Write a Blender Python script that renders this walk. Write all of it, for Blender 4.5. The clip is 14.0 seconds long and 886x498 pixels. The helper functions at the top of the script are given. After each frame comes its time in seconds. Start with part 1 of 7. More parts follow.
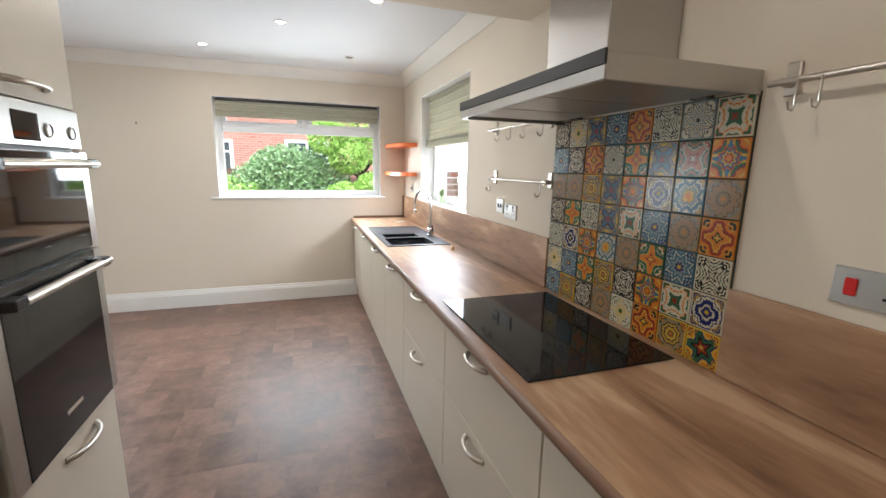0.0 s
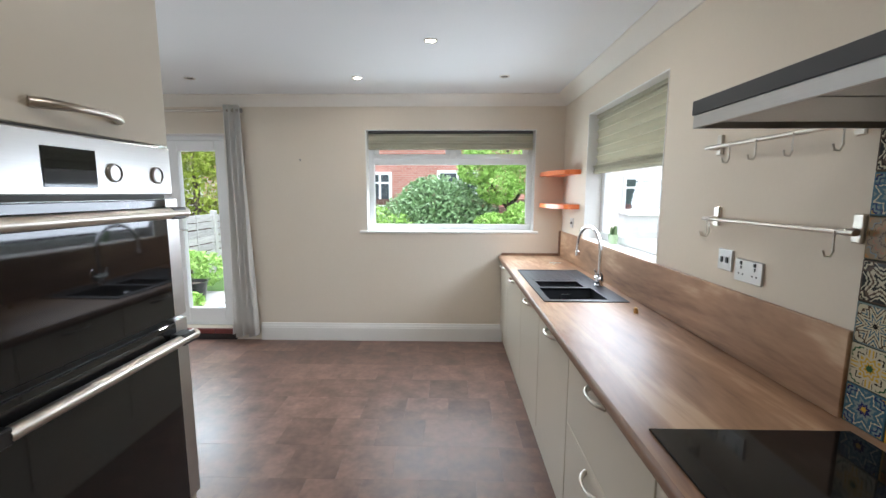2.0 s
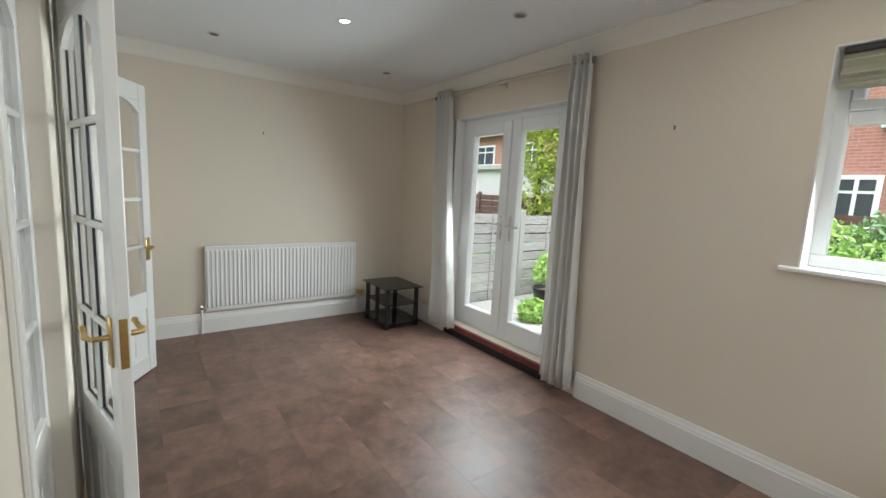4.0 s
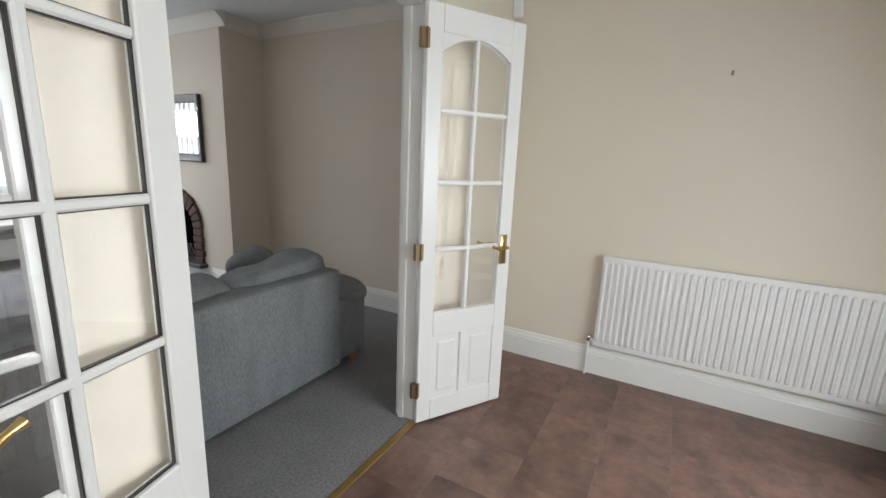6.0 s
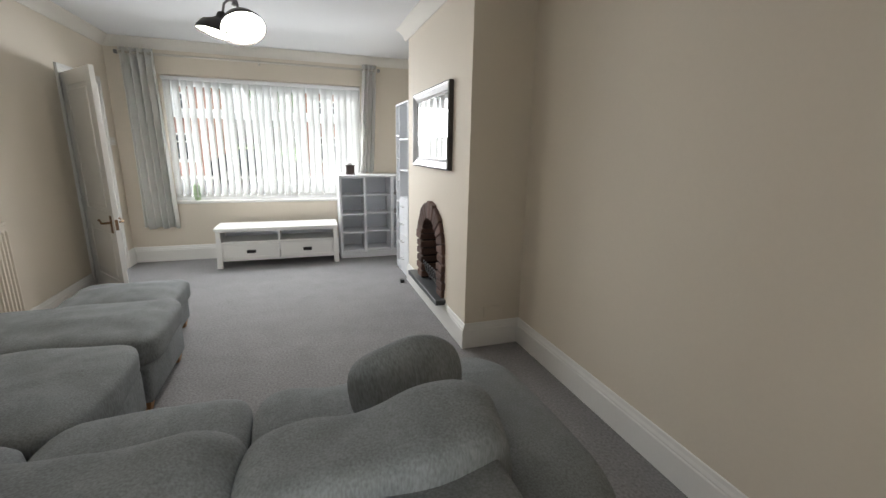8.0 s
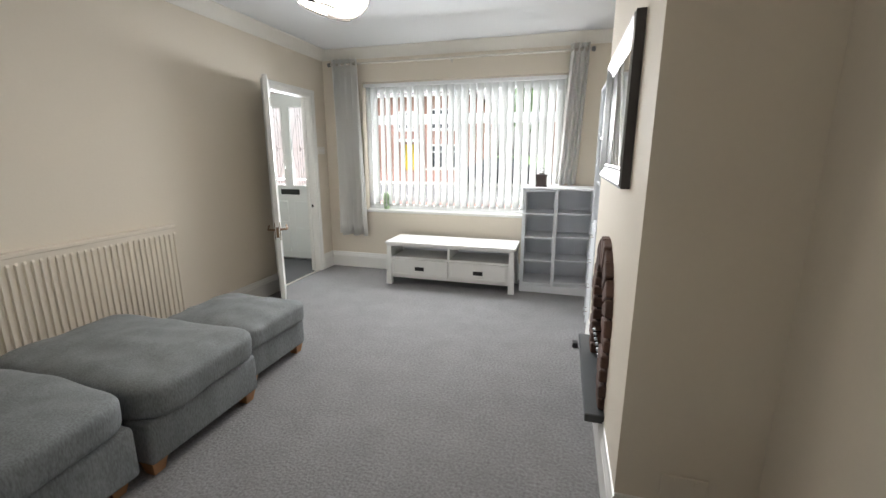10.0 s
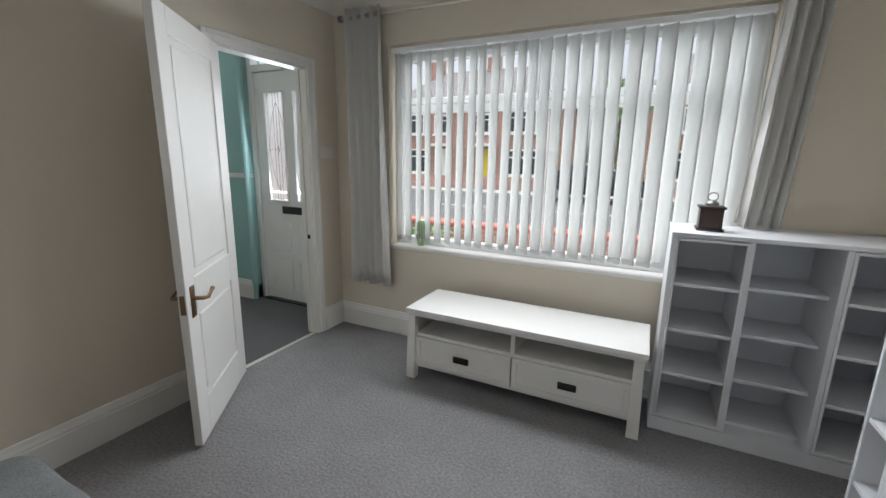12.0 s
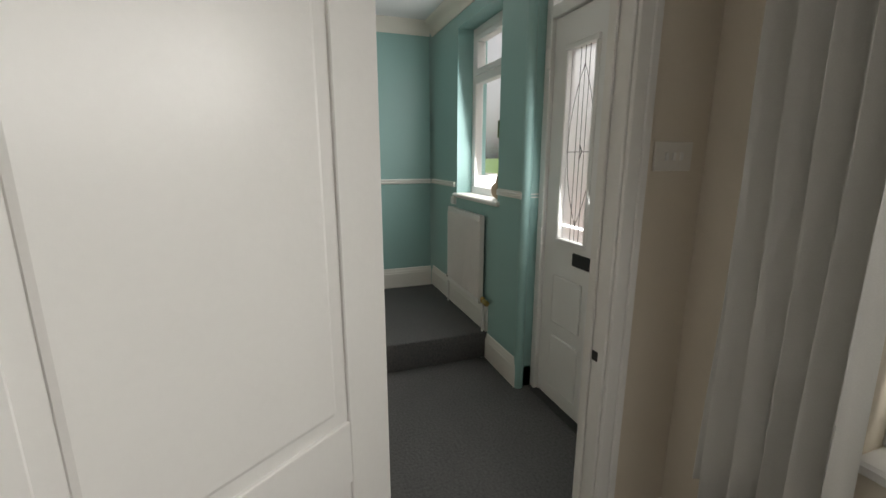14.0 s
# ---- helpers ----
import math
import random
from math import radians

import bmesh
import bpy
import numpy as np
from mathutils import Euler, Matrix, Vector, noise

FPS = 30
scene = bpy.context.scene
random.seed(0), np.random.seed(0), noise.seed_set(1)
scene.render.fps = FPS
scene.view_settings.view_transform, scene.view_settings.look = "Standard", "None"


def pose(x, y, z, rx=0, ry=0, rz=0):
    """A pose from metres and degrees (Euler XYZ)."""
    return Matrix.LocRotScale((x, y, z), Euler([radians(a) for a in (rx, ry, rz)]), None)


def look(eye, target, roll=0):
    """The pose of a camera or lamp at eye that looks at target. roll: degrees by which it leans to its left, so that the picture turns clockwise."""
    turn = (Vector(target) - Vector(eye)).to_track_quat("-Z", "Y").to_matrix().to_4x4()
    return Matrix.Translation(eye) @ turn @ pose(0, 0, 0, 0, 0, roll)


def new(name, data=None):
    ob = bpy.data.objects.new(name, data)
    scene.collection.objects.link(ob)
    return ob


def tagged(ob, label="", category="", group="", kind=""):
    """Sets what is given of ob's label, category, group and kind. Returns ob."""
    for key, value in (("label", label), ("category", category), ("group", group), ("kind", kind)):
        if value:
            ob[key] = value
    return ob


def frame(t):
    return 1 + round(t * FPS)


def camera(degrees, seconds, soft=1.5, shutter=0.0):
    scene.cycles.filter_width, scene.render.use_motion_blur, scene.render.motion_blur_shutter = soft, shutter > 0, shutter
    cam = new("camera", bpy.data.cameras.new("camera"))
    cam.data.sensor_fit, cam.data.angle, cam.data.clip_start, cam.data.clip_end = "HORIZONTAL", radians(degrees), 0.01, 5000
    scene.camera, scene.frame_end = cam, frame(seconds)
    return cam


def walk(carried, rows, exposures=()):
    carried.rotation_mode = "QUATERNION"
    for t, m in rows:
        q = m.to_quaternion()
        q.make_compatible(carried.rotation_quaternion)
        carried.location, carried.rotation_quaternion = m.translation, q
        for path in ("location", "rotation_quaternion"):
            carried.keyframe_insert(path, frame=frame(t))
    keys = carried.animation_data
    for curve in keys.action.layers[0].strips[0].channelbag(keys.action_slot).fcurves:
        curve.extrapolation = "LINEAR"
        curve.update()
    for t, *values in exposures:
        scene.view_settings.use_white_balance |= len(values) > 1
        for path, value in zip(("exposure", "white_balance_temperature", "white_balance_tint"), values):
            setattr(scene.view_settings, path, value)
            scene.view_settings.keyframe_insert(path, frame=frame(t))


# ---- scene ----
cam = camera(93.3, 14.0, shutter=0.0)
PATH = [
    (0, (-1.157, 0.616, 1.498), (-0.526, 2.475, 1.115), 1.1),
    (0.5, (-1.12, 0.597, 1.526), (-0.821, 2.549, 1.214), 0.9),
    (1, (-1.107, 0.645, 1.562), (-0.967, 2.621, 1.288), 0.6),
    (1.5, (-1.119, 0.88, 1.543), (-1.047, 2.86, 1.273), 0.3),
    (2, (-1.11, 1.249, 1.539), (-1.149, 3.231, 1.273), 0.1),
    (2.5, (-1.083, 1.682, 1.513), (-1.421, 3.63, 1.213), 0.2),
    (3, (-1.094, 2.136, 1.457), (-1.8, 3.982, 1.149), 0.9),
    (3.3, (-1.136, 2.395, 1.44), (-2.09, 4.129, 1.148), 1.2),
    (3.5, (-1.177, 2.57, 1.443), (-2.328, 4.177, 1.136), 1.4),
    (3.7, (-1.249, 2.725, 1.438), (-2.6, 4.17, 1.143), 2.1),
    (5.8, (-2.71, 3.781, 1.378), (-4.548, 3.09, 1.0), 2.7),
    (6, (-2.908, 3.776, 1.37), (-4.625, 2.839, 0.952), 2.4),
    (6.5, (-3.346, 3.516, 1.369), (-4.722, 2.146, 0.888), 1.6),
    (7, (-3.725, 3.182, 1.358), (-4.838, 1.597, 0.858), 1.5),
    (7.2, (-3.856, 3.048, 1.359), (-4.886, 1.407, 0.865), 1.4),
    (8.3, (-4.62, 2.5, 1.41), (-5.07, 0.61, 0.955), 0.9),
    (8.8, (-4.93, 2.13, 1.39), (-5.18, 0.2, 0.945), 0.6),
    (9.3, (-4.919, 1.813, 1.352), (-5.01, -0.14, 0.929), 0.4),
    (9.5, (-5.022, 1.725, 1.35), (-4.867, -0.222, 0.919), 0.5),
    (10, (-5.18, 1.467, 1.376), (-4.645, -0.41, 0.937), 0.1),
    (10.5, (-5.205, 1.042, 1.422), (-4.547, -0.796, 0.985), 1.2),
    (11, (-5.145, 0.545, 1.405), (-4.394, -1.246, 0.928), 1.4),
    (11.5, (-4.925, 0.032, 1.4), (-4.162, -1.755, 0.93), 0.6),
    (12, (-4.687, -0.443, 1.39), (-3.825, -2.198, 0.971), 1.0),
    (12.5, (-4.432, -0.905, 1.396), (-3.347, -2.526, 0.953), 1.2),
    (13, (-4.159, -1.33, 1.406), (-2.815, -2.731, 0.927), 0.7),
    (13.5, (-3.791, -1.692, 1.414), (-2.189, -2.795, 0.948), 0.8),
    (14, (-3.384, -1.95, 1.421), (-1.54, -2.596, 0.995), 0.0),
]
# the clip's camera opens up in the darker rooms and closes down towards the windows
walk(cam, [(t, look(e, g, r)) for t, e, g, r in PATH],
     [(0, 1.5, 5850, 10), (1.5, 1.35, 5800, 9), (2.5, 0.8, 5450, 8), (3.0, 0.65, 5800, 7), (3.5, 0.65, 5900, 6), (6, 0.95, 6000, 11), (6.5, 0.7, 5950, 11), (7, 0.9, 6150, 11), (9.5, 1.3, 6450, 11), (10.5, 1.25, 6300, 11), (11.5, 0.65, 6200, 11), (12.5, 0.15, 6300, 11), (13, -0.1, 6450, 11), (13.5, -0.05, 6650, 12), (14, -0.05, 7000, 12)])

# ---- plan (metres): kitchen and dining to +y, lounge and hall to -y ----
XR, YB, XL = 0.0, 5.475, -5.70        # kitchen side wall, garden wall, dining side wall
YD, YDL = 2.71, 2.61                  # dividing wall, dining face and lounge face
XA, XE, YF = -5.86, -2.40, -3.155     # lounge alcove wall, hall side wall, street wall
HX = 0.42                             # hall end wall
HK, HL, HH = 2.475, 2.53, 2.56        # ceilings of kitchen, lounge, hall
YK = -0.9                             # kitchen back wall

# ---- world and light ----
world = bpy.data.worlds.new("world")
scene.world = world
world.use_nodes = True
wn, wl = world.node_tree.nodes, world.node_tree.links
sky = wn.new("ShaderNodeTexSky")
sky.sky_type, sky.sun_disc = "NISHITA", False
sky.sun_elevation, sky.sun_rotation = radians(80), radians(138)
sky.dust_density, sky.air_density = 4.0, 1.0
pale = wn.new("ShaderNodeHueSaturation")
pale.inputs["Saturation"].default_value = 0.25
wl.new(sky.outputs[0], pale.inputs["Color"])
wl.new(pale.outputs[0], wn["Background"].inputs[0])
wn["Background"].inputs[1].default_value = 0.15
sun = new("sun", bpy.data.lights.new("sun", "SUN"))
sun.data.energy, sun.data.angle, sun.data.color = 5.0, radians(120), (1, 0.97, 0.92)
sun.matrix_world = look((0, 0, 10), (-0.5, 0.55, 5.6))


def area(name, eye, target, w, h, watts, color=(1, 1, 1), spread=180):
    ob = new(name, bpy.data.lights.new(name, "AREA"))
    ob.data.shape, ob.data.size, ob.data.size_y, ob.data.energy, ob.data.color = "RECTANGLE", w, h, watts, color
    ob.data.spread = radians(spread)
    ob.matrix_world = look(eye, target)
    return ob


# daylight falls in from the sky, so it leaves each opening downwards
area("sky_garden_window", (-1.13, YB + 0.0, 1.50), (-1.3, YB - 3, 0.3), 1.55, 0.4, 10, (0.95, 1, 0.97))
area("sky_side_window", (0.0, 4.13, 1.42), (-3, 3.9, 0.3), 1.15, 0.36, 7.5, (0.97, 0.99, 1))
area("sky_garden_doors", (-4.03, YB - 0.07, 1.30), (-4.1, YB - 3, 0.1), 1.0, 0.9, 16, (0.95, 1, 0.97), 150)
for x in (-4.70, -4.02, -3.34):
    area("sky_street_window", (x, YF + 0.13, 1.75), (x - 0.25, YF + 3.13, 0.1), 0.62, 0.4, 6.5, (0.97, 0.99, 1), 150)
area("sky_behind_blind", (-4.02, YF - 0.094, 1.45), (-4.02, 0, 1.45), 2.15, 1.3, 11, (0.97, 0.99, 1))
area("sky_door_glass", (-1.7, YF - 0.10, 1.5), (-1.7, 0, 1.0), 0.6, 0.9, 6.0, (0.95, 0.98, 1))
area("sky_hall_window", (-0.56, YF - 0.11, 1.75), (-0.6, 0, 1.2), 0.6, 1.1, 10.0, (0.95, 0.98, 1))


# ---- materials ----
def mat(name, color, rough=0.5, metal=0.0, var=0.0, scale=6.0, fine=0.0, fscale=120.0, bump=0.0, stretch=(1, 1, 1), spread=0.0, rvar=0.0, laid=False):
    """A surface whose colour drifts at two scales, with a fine relief and a spread between objects."""
    m = bpy.data.materials.new(name)
    m.use_nodes = True
    n, l = m.node_tree.nodes, m.node_tree.links
    b = n["Principled BSDF"]
    b.inputs["Roughness"].default_value, b.inputs["Metallic"].default_value = rough, metal
    b.inputs["Base Color"].default_value = (*color, 1)
    tc, mp = n.new("ShaderNodeTexCoord"), n.new("ShaderNodeMapping")
    mp.inputs["Scale"].default_value = stretch
    if laid:
        geo, own, far, add = (n.new("ShaderNode" + k) for k in ("NewGeometry", "ObjectInfo", "VectorMath", "VectorMath"))
        far.operation, add.operation = "SCALE", "ADD"
        far.inputs[0].default_value = (7.3, 4.1, 2.9)
        l.new(own.outputs["Random"], far.inputs["Scale"])
        l.new(geo.outputs["Position"], add.inputs[0]), l.new(far.outputs[0], add.inputs[1])
        l.new(add.outputs[0], mp.inputs[0])
    else:
        l.new(tc.outputs["Object"], mp.inputs[0])
    big, small = n.new("ShaderNodeTexNoise"), n.new("ShaderNodeTexNoise")
    big.inputs["Scale"].default_value, small.inputs["Scale"].default_value = scale, fscale
    big.inputs["Detail"].default_value, small.inputs["Detail"].default_value = 5, 3
    for t in (big, small):
        l.new(mp.outputs[0], t.inputs["Vector"])
    if var or fine or spread:
        k = n.new("ShaderNodeMath")
        k.operation = "MULTIPLY_ADD"
        l.new(big.outputs["Fac"], k.inputs[0])
        k.inputs[1].default_value, k.inputs[2].default_value = 2 * var, 1 - var
        k2 = n.new("ShaderNodeMath")
        k2.operation = "MULTIPLY_ADD"
        l.new(small.outputs["Fac"], k2.inputs[0])
        k2.inputs[1].default_value, k2.inputs[2].default_value = 2 * fine, 1 - fine
        k3 = n.new("ShaderNodeMath")
        k3.operation = "MULTIPLY"
        l.new(k.outputs[0], k3.inputs[0]), l.new(k2.outputs[0], k3.inputs[1])
        last = k3
        if spread:
            oi, k4, k5 = n.new("ShaderNodeObjectInfo"), n.new("ShaderNodeMath"), n.new("ShaderNodeMath")
            k4.operation, k5.operation = "MULTIPLY_ADD", "MULTIPLY"
            l.new(oi.outputs["Random"], k4.inputs[0])
            k4.inputs[1].default_value, k4.inputs[2].default_value = 2 * spread, 1 - spread
            l.new(k4.outputs[0], k5.inputs[0]), l.new(last.outputs[0], k5.inputs[1])
            last = k5
        mix = n.new("ShaderNodeVectorMath")
        mix.operation = "SCALE"
        mix.inputs[0].default_value = color
        l.new(last.outputs[0], mix.inputs["Scale"])
        l.new(mix.outputs[0], b.inputs["Base Color"])
    if rvar:
        rr = n.new("ShaderNodeMath")
        rr.operation = "MULTIPLY_ADD"
        l.new(big.outputs["Fac"], rr.inputs[0])
        rr.inputs[1].default_value, rr.inputs[2].default_value = 2 * rvar, rough - rvar
        l.new(rr.outputs[0], b.inputs["Roughness"])
    if bump:
        bp = n.new("ShaderNodeBump")
        bp.inputs["Strength"].default_value, bp.inputs["Distance"].default_value = 1, bump
        l.new(small.outputs["Fac"], bp.inputs["Height"])
        l.new(bp.outputs[0], b.inputs["Normal"])
    return m


def glow(name, color, strength):
    m = bpy.data.materials.new(name)
    m.use_nodes = True
    b = m.node_tree.nodes["Principled BSDF"]
    b.inputs["Base Color"].default_value = (0.8, 0.8, 0.8, 1)
    b.inputs["Emission Color"].default_value, b.inputs["Emission Strength"].default_value = (*color, 1), strength
    return m


def cloth(name, color, thin, var=0.1):
    """Fabric that lets part of the daylight through."""
    m = mat(name, color, 0.9, 0, var, 3, 0.08, 300, 0.0004)
    n, l = m.node_tree.nodes, m.node_tree.links
    t, mix = n.new("ShaderNodeBsdfTranslucent"), n.new("ShaderNodeMixShader")
    t.inputs["Color"].default_value = (*color, 1)
    mix.inputs[0].default_value = thin
    l.new(n["Principled BSDF"].outputs[0], mix.inputs[1]), l.new(t.outputs[0], mix.inputs[2])
    l.new(mix.outputs[0], n["Material Output"].inputs[0])
    return m


def grain(name, stops, rough, axis, bump=0.0003, across=9.0, detail=8):
    """Wood: long streaks along one axis, through a ramp of tones."""
    m = bpy.data.materials.new(name)
    m.use_nodes = True
    n, l = m.node_tree.nodes, m.node_tree.links
    b = n["Principled BSDF"]
    b.inputs["Roughness"].default_value = rough
    tc, mp, tx, fine = n.new("ShaderNodeTexCoord"), n.new("ShaderNodeMapping"), n.new("ShaderNodeTexNoise"), n.new("ShaderNodeTexNoise")
    mp.inputs["Scale"].default_value = [0.75 if i == axis else across for i in range(3)]
    tx.inputs["Scale"].default_value, tx.inputs["Detail"].default_value, tx.inputs["Distortion"].default_value = 1.0, detail, 0.7
    tx.inputs["Roughness"].default_value = 0.62
    fine.inputs["Scale"].default_value, fine.inputs["Detail"].default_value = 9, 4
    ramp, add = n.new("ShaderNodeValToRGB"), n.new("ShaderNodeMath")
    add.operation = "MULTIPLY_ADD"
    add.inputs[1].default_value = 0.22
    l.new(tc.outputs["Object"], mp.inputs[0])
    l.new(mp.outputs[0], tx.inputs["Vector"]), l.new(mp.outputs[0], fine.inputs["Vector"])
    l.new(fine.outputs["Fac"], add.inputs[0]), l.new(tx.outputs["Fac"], add.inputs[2])
    e = ramp.color_ramp.elements
    while len(e) < len(stops):
        e.new(0.5)
    for i, (p, c) in enumerate(stops):
        e[i].position, e[i].color = p, (*c, 1)
    l.new(add.outputs[0], ramp.inputs[0]), l.new(ramp.outputs[0], b.inputs["Base Color"])
    bp = n.new("ShaderNodeBump")
    bp.inputs["Distance"].default_value = bump
    l.new(add.outputs[0], bp.inputs["Height"]), l.new(bp.outputs[0], b.inputs["Normal"])
    return m


def brickwork(name, c1, c2, mortar, axis):
    """Brick courses of 225 by 75 mm for far walls; axis is the wall's run."""
    m = bpy.data.materials.new(name)
    m.use_nodes = True
    n, l = m.node_tree.nodes, m.node_tree.links
    b = n["Principled BSDF"]
    b.inputs["Roughness"].default_value = 0.9
    tc, sp, cb, br, nz, mx = (n.new("ShaderNode" + k) for k in ("TexCoord", "SeparateXYZ", "CombineXYZ", "TexBrick", "TexNoise", "Mix"))
    l.new(tc.outputs["Object"], sp.inputs[0])
    l.new(sp.outputs[axis], cb.inputs[0]), l.new(sp.outputs[2], cb.inputs[1])
    l.new(cb.outputs[0], br.inputs["Vector"])
    br.inputs["Scale"].default_value = 1.0
    br.inputs["Brick Width"].default_value, br.inputs["Row Height"].default_value, br.inputs["Mortar Size"].default_value = 0.225, 0.075, 0.006
    br.inputs["Color1"].default_value, br.inputs["Color2"].default_value, br.inputs["Mortar"].default_value = (*c1, 1), (*c2, 1), (*mortar, 1)
    nz.inputs["Scale"].default_value = 1.3
    mx.data_type, mx.blend_type = "RGBA", "MULTIPLY"
    mx.inputs[0].default_value = 0.25
    l.new(br.outputs["Color"], mx.inputs[6]), l.new(nz.outputs["Color"], mx.inputs[7])
    l.new(mx.outputs[2], b.inputs["Base Color"])
    return m


def clear(name, tint=(1, 1, 1), rough=0.0, ior=1.2):
    m = bpy.data.materials.new(name)
    m.use_nodes = True
    b = m.node_tree.nodes["Principled BSDF"]
    b.inputs["Base Color"].default_value = (*tint, 1)
    b.inputs["Roughness"].default_value, b.inputs["Transmission Weight"].default_value, b.inputs["IOR"].default_value = rough, 1.0, ior
    return m


CREAM = mat("cream wall paint", (0.715, 0.645, 0.54), 0.75, 0, 0.03, 1.2, 0.02, 60, 0.0004)
TEAL = mat("teal wall paint", (0.30, 0.50, 0.49), 0.4, 0, 0.04, 1.5, 0.02, 60, 0.0004)
CEIL = mat("white ceiling paint", (0.76, 0.77, 0.78), 0.85, 0, 0.02, 1.0, 0.02, 80, 0.0003)
COVE = mat("off-white coving paint", (0.78, 0.75, 0.69), 0.8, 0, 0.03, 2, 0.02, 80, 0.0003)
WHITE = mat("white gloss paint", (0.80, 0.79, 0.76), 0.32, 0, 0.03, 5, 0.02, 60, 0.0002)
UPVC = mat("white window plastic", (0.82, 0.83, 0.83), 0.3, 0, 0.02, 4, 0.01, 60)
VINYL = mat("brown vinyl tile", (0.18, 0.108, 0.082), 0.40, 0, 0.85, 7, 0.3, 30, 0.0004, spread=0.17, rvar=0.12, laid=True)
UNDER = mat("dark floor backing", (0.12, 0.075, 0.06), 0.7, 0, 0.1)
CARPET = mat("grey cut pile carpet", (0.228, 0.222, 0.226), 0.97, 0, 0.16, 5.0, 0.55, 75, 0.006)
DARKCARPET = mat("dark grey hall carpet", (0.095, 0.095, 0.097), 0.97, 0, 0.14, 5.0, 0.5, 75, 0.006)
UNIT = mat("cream satin cabinet front", (0.665, 0.61, 0.51), 0.3, 0, 0.015, 1.2, 0.01, 40)
# carcass colour is darkened to hold the shade in gaps between fronts
CARCASS = mat("carcass board coloured as gap shade", (0.13, 0.11, 0.09), 0.5, 0, 0.02)
OAK = grain("rustic oak laminate", [(0.38, (0.16, 0.082, 0.044)), (0.50, (0.29, 0.165, 0.092)), (0.60, (0.38, 0.225, 0.13)), (0.72, (0.56, 0.39, 0.25))], 0.42, 1, across=4.6, detail=5)
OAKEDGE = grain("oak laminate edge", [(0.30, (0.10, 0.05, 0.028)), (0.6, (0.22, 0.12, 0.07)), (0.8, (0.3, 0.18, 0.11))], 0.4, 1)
BLACKGLASS = mat("black ceramic glass", (0.006, 0.006, 0.007), 0.07)
BLACKGLASS.node_tree.nodes["Principled BSDF"].inputs["Specular IOR Level"].default_value = 0.25
OVENGLASS = mat("dark oven glass", (0.012, 0.012, 0.013), 0.04)
STEEL = mat("brushed stainless steel", (0.50, 0.49, 0.475), 0.3, 1, 0.05, 3, 0.06, 60, 0, (1, 0.1, 6), rvar=0.06)
CHROME = mat("polished chrome", (0.75, 0.75, 0.76), 0.09, 1, 0.03, 8)
SATIN = mat("satin nickel", (0.62, 0.58, 0.52), 0.33, 1, 0.04, 20)
FILTER = mat("grease filter metal", (0.42, 0.42, 0.42), 0.4, 1, 0.06, 6, 0.2, 300)
GRANITE = mat("charcoal composite sink", (0.016, 0.017, 0.020), 0.5, 0, 0.1, 30, 0.35, 500, 0.0002)
BLACKP = mat("black plastic", (0.014, 0.014, 0.015), 0.35, 0, 0.05)
ORANGE = mat("orange gloss shelf", (0.78, 0.19, 0.045), 0.3, 0, 0.03)
SOCKET = mat("brushed socket plate", (0.60, 0.60, 0.59), 0.35, 1, 0.04, 20)
RED = mat("red switch plastic", (0.55, 0.02, 0.02), 0.3)
SAGE = cloth("sage green blind fabric", (0.60, 0.58, 0.46), 0.42)
PLEATGLOW = cloth("pale sage glow of the pleats", (0.78, 0.76, 0.64), 0.4)
CURTAIN = cloth("silver grey curtain fabric", (0.87, 0.86, 0.83), 0.32, 0.06)
VOILE = cloth("white vertical blind fabric", (0.82, 0.83, 0.82), 0.38, 0.03)
SOFA = mat("slate grey woven fabric", (0.203, 0.216, 0.223), 0.95, 0, 0.32, 9, 0.55, 170, 0.0005, (1, 1, 0.28))
PINE = mat("oiled pine foot", (0.36, 0.18, 0.075), 0.5, 0, 0.15, 12)
BRASS = mat("aged brass", (0.62, 0.43, 0.17), 0.28, 1, 0.18, 25, 0.1, 90)
DARKBRASS = mat("dull bronze handle", (0.26, 0.17, 0.10), 0.35, 1, 0.2, 30)
BRICK = mat("brown fireplace brick", (0.105, 0.057, 0.043), 0.8, 0, 0.25, 14, 0.25, 120, 0.0015, spread=0.28)
MORTAR = mat("dark fireplace mortar", (0.05, 0.035, 0.03), 0.95, 0, 0.2, 20, 0.2, 100, 0.001)
SOOT = mat("soot black firebox", (0.012, 0.011, 0.011), 0.95, 0, 0.3, 9, 0.3, 60, 0.001)
SLATE = mat("dark slate hearth", (0.055, 0.06, 0.062), 0.4, 0, 0.2, 9, 0.15, 80, 0.0005)
IRON = mat("cast iron grate", (0.035, 0.033, 0.032), 0.5, 0.7, 0.2, 30)
PEWTER = mat("pewter grey frame", (0.23, 0.225, 0.22), 0.35, 0.55, 0.15, 10, 0.12, 60)
EDGEDARK = mat("dark frame edge", (0.045, 0.04, 0.038), 0.4, 0.2, 0.15, 10)
MIRROR = mat("silvered mirror", (0.9, 0.9, 0.9), 0.01, 1)
SHELFW = mat("white shelf laminate", (0.76, 0.77, 0.79), 0.4, 0, 0.02, 3)
SHELFB = mat("pale grey shelf back", (0.70, 0.715, 0.75), 0.6, 0, 0.03, 3)
RADW = mat("white radiator enamel", (0.81, 0.80, 0.79), 0.35, 0, 0.02, 3)
RADC = mat("cream painted radiator", (0.72, 0.65, 0.545), 0.6, 0, 0.03, 3)
SMOKED = mat("black smoked glass", (0.012, 0.011, 0.011), 0.1)
TILERED = mat("red quarry sill tile", (0.16, 0.035, 0.03), 0.35, 0, 0.2, 10, 0.1, 60, spread=0.15)
GLASS = clear("window glass")
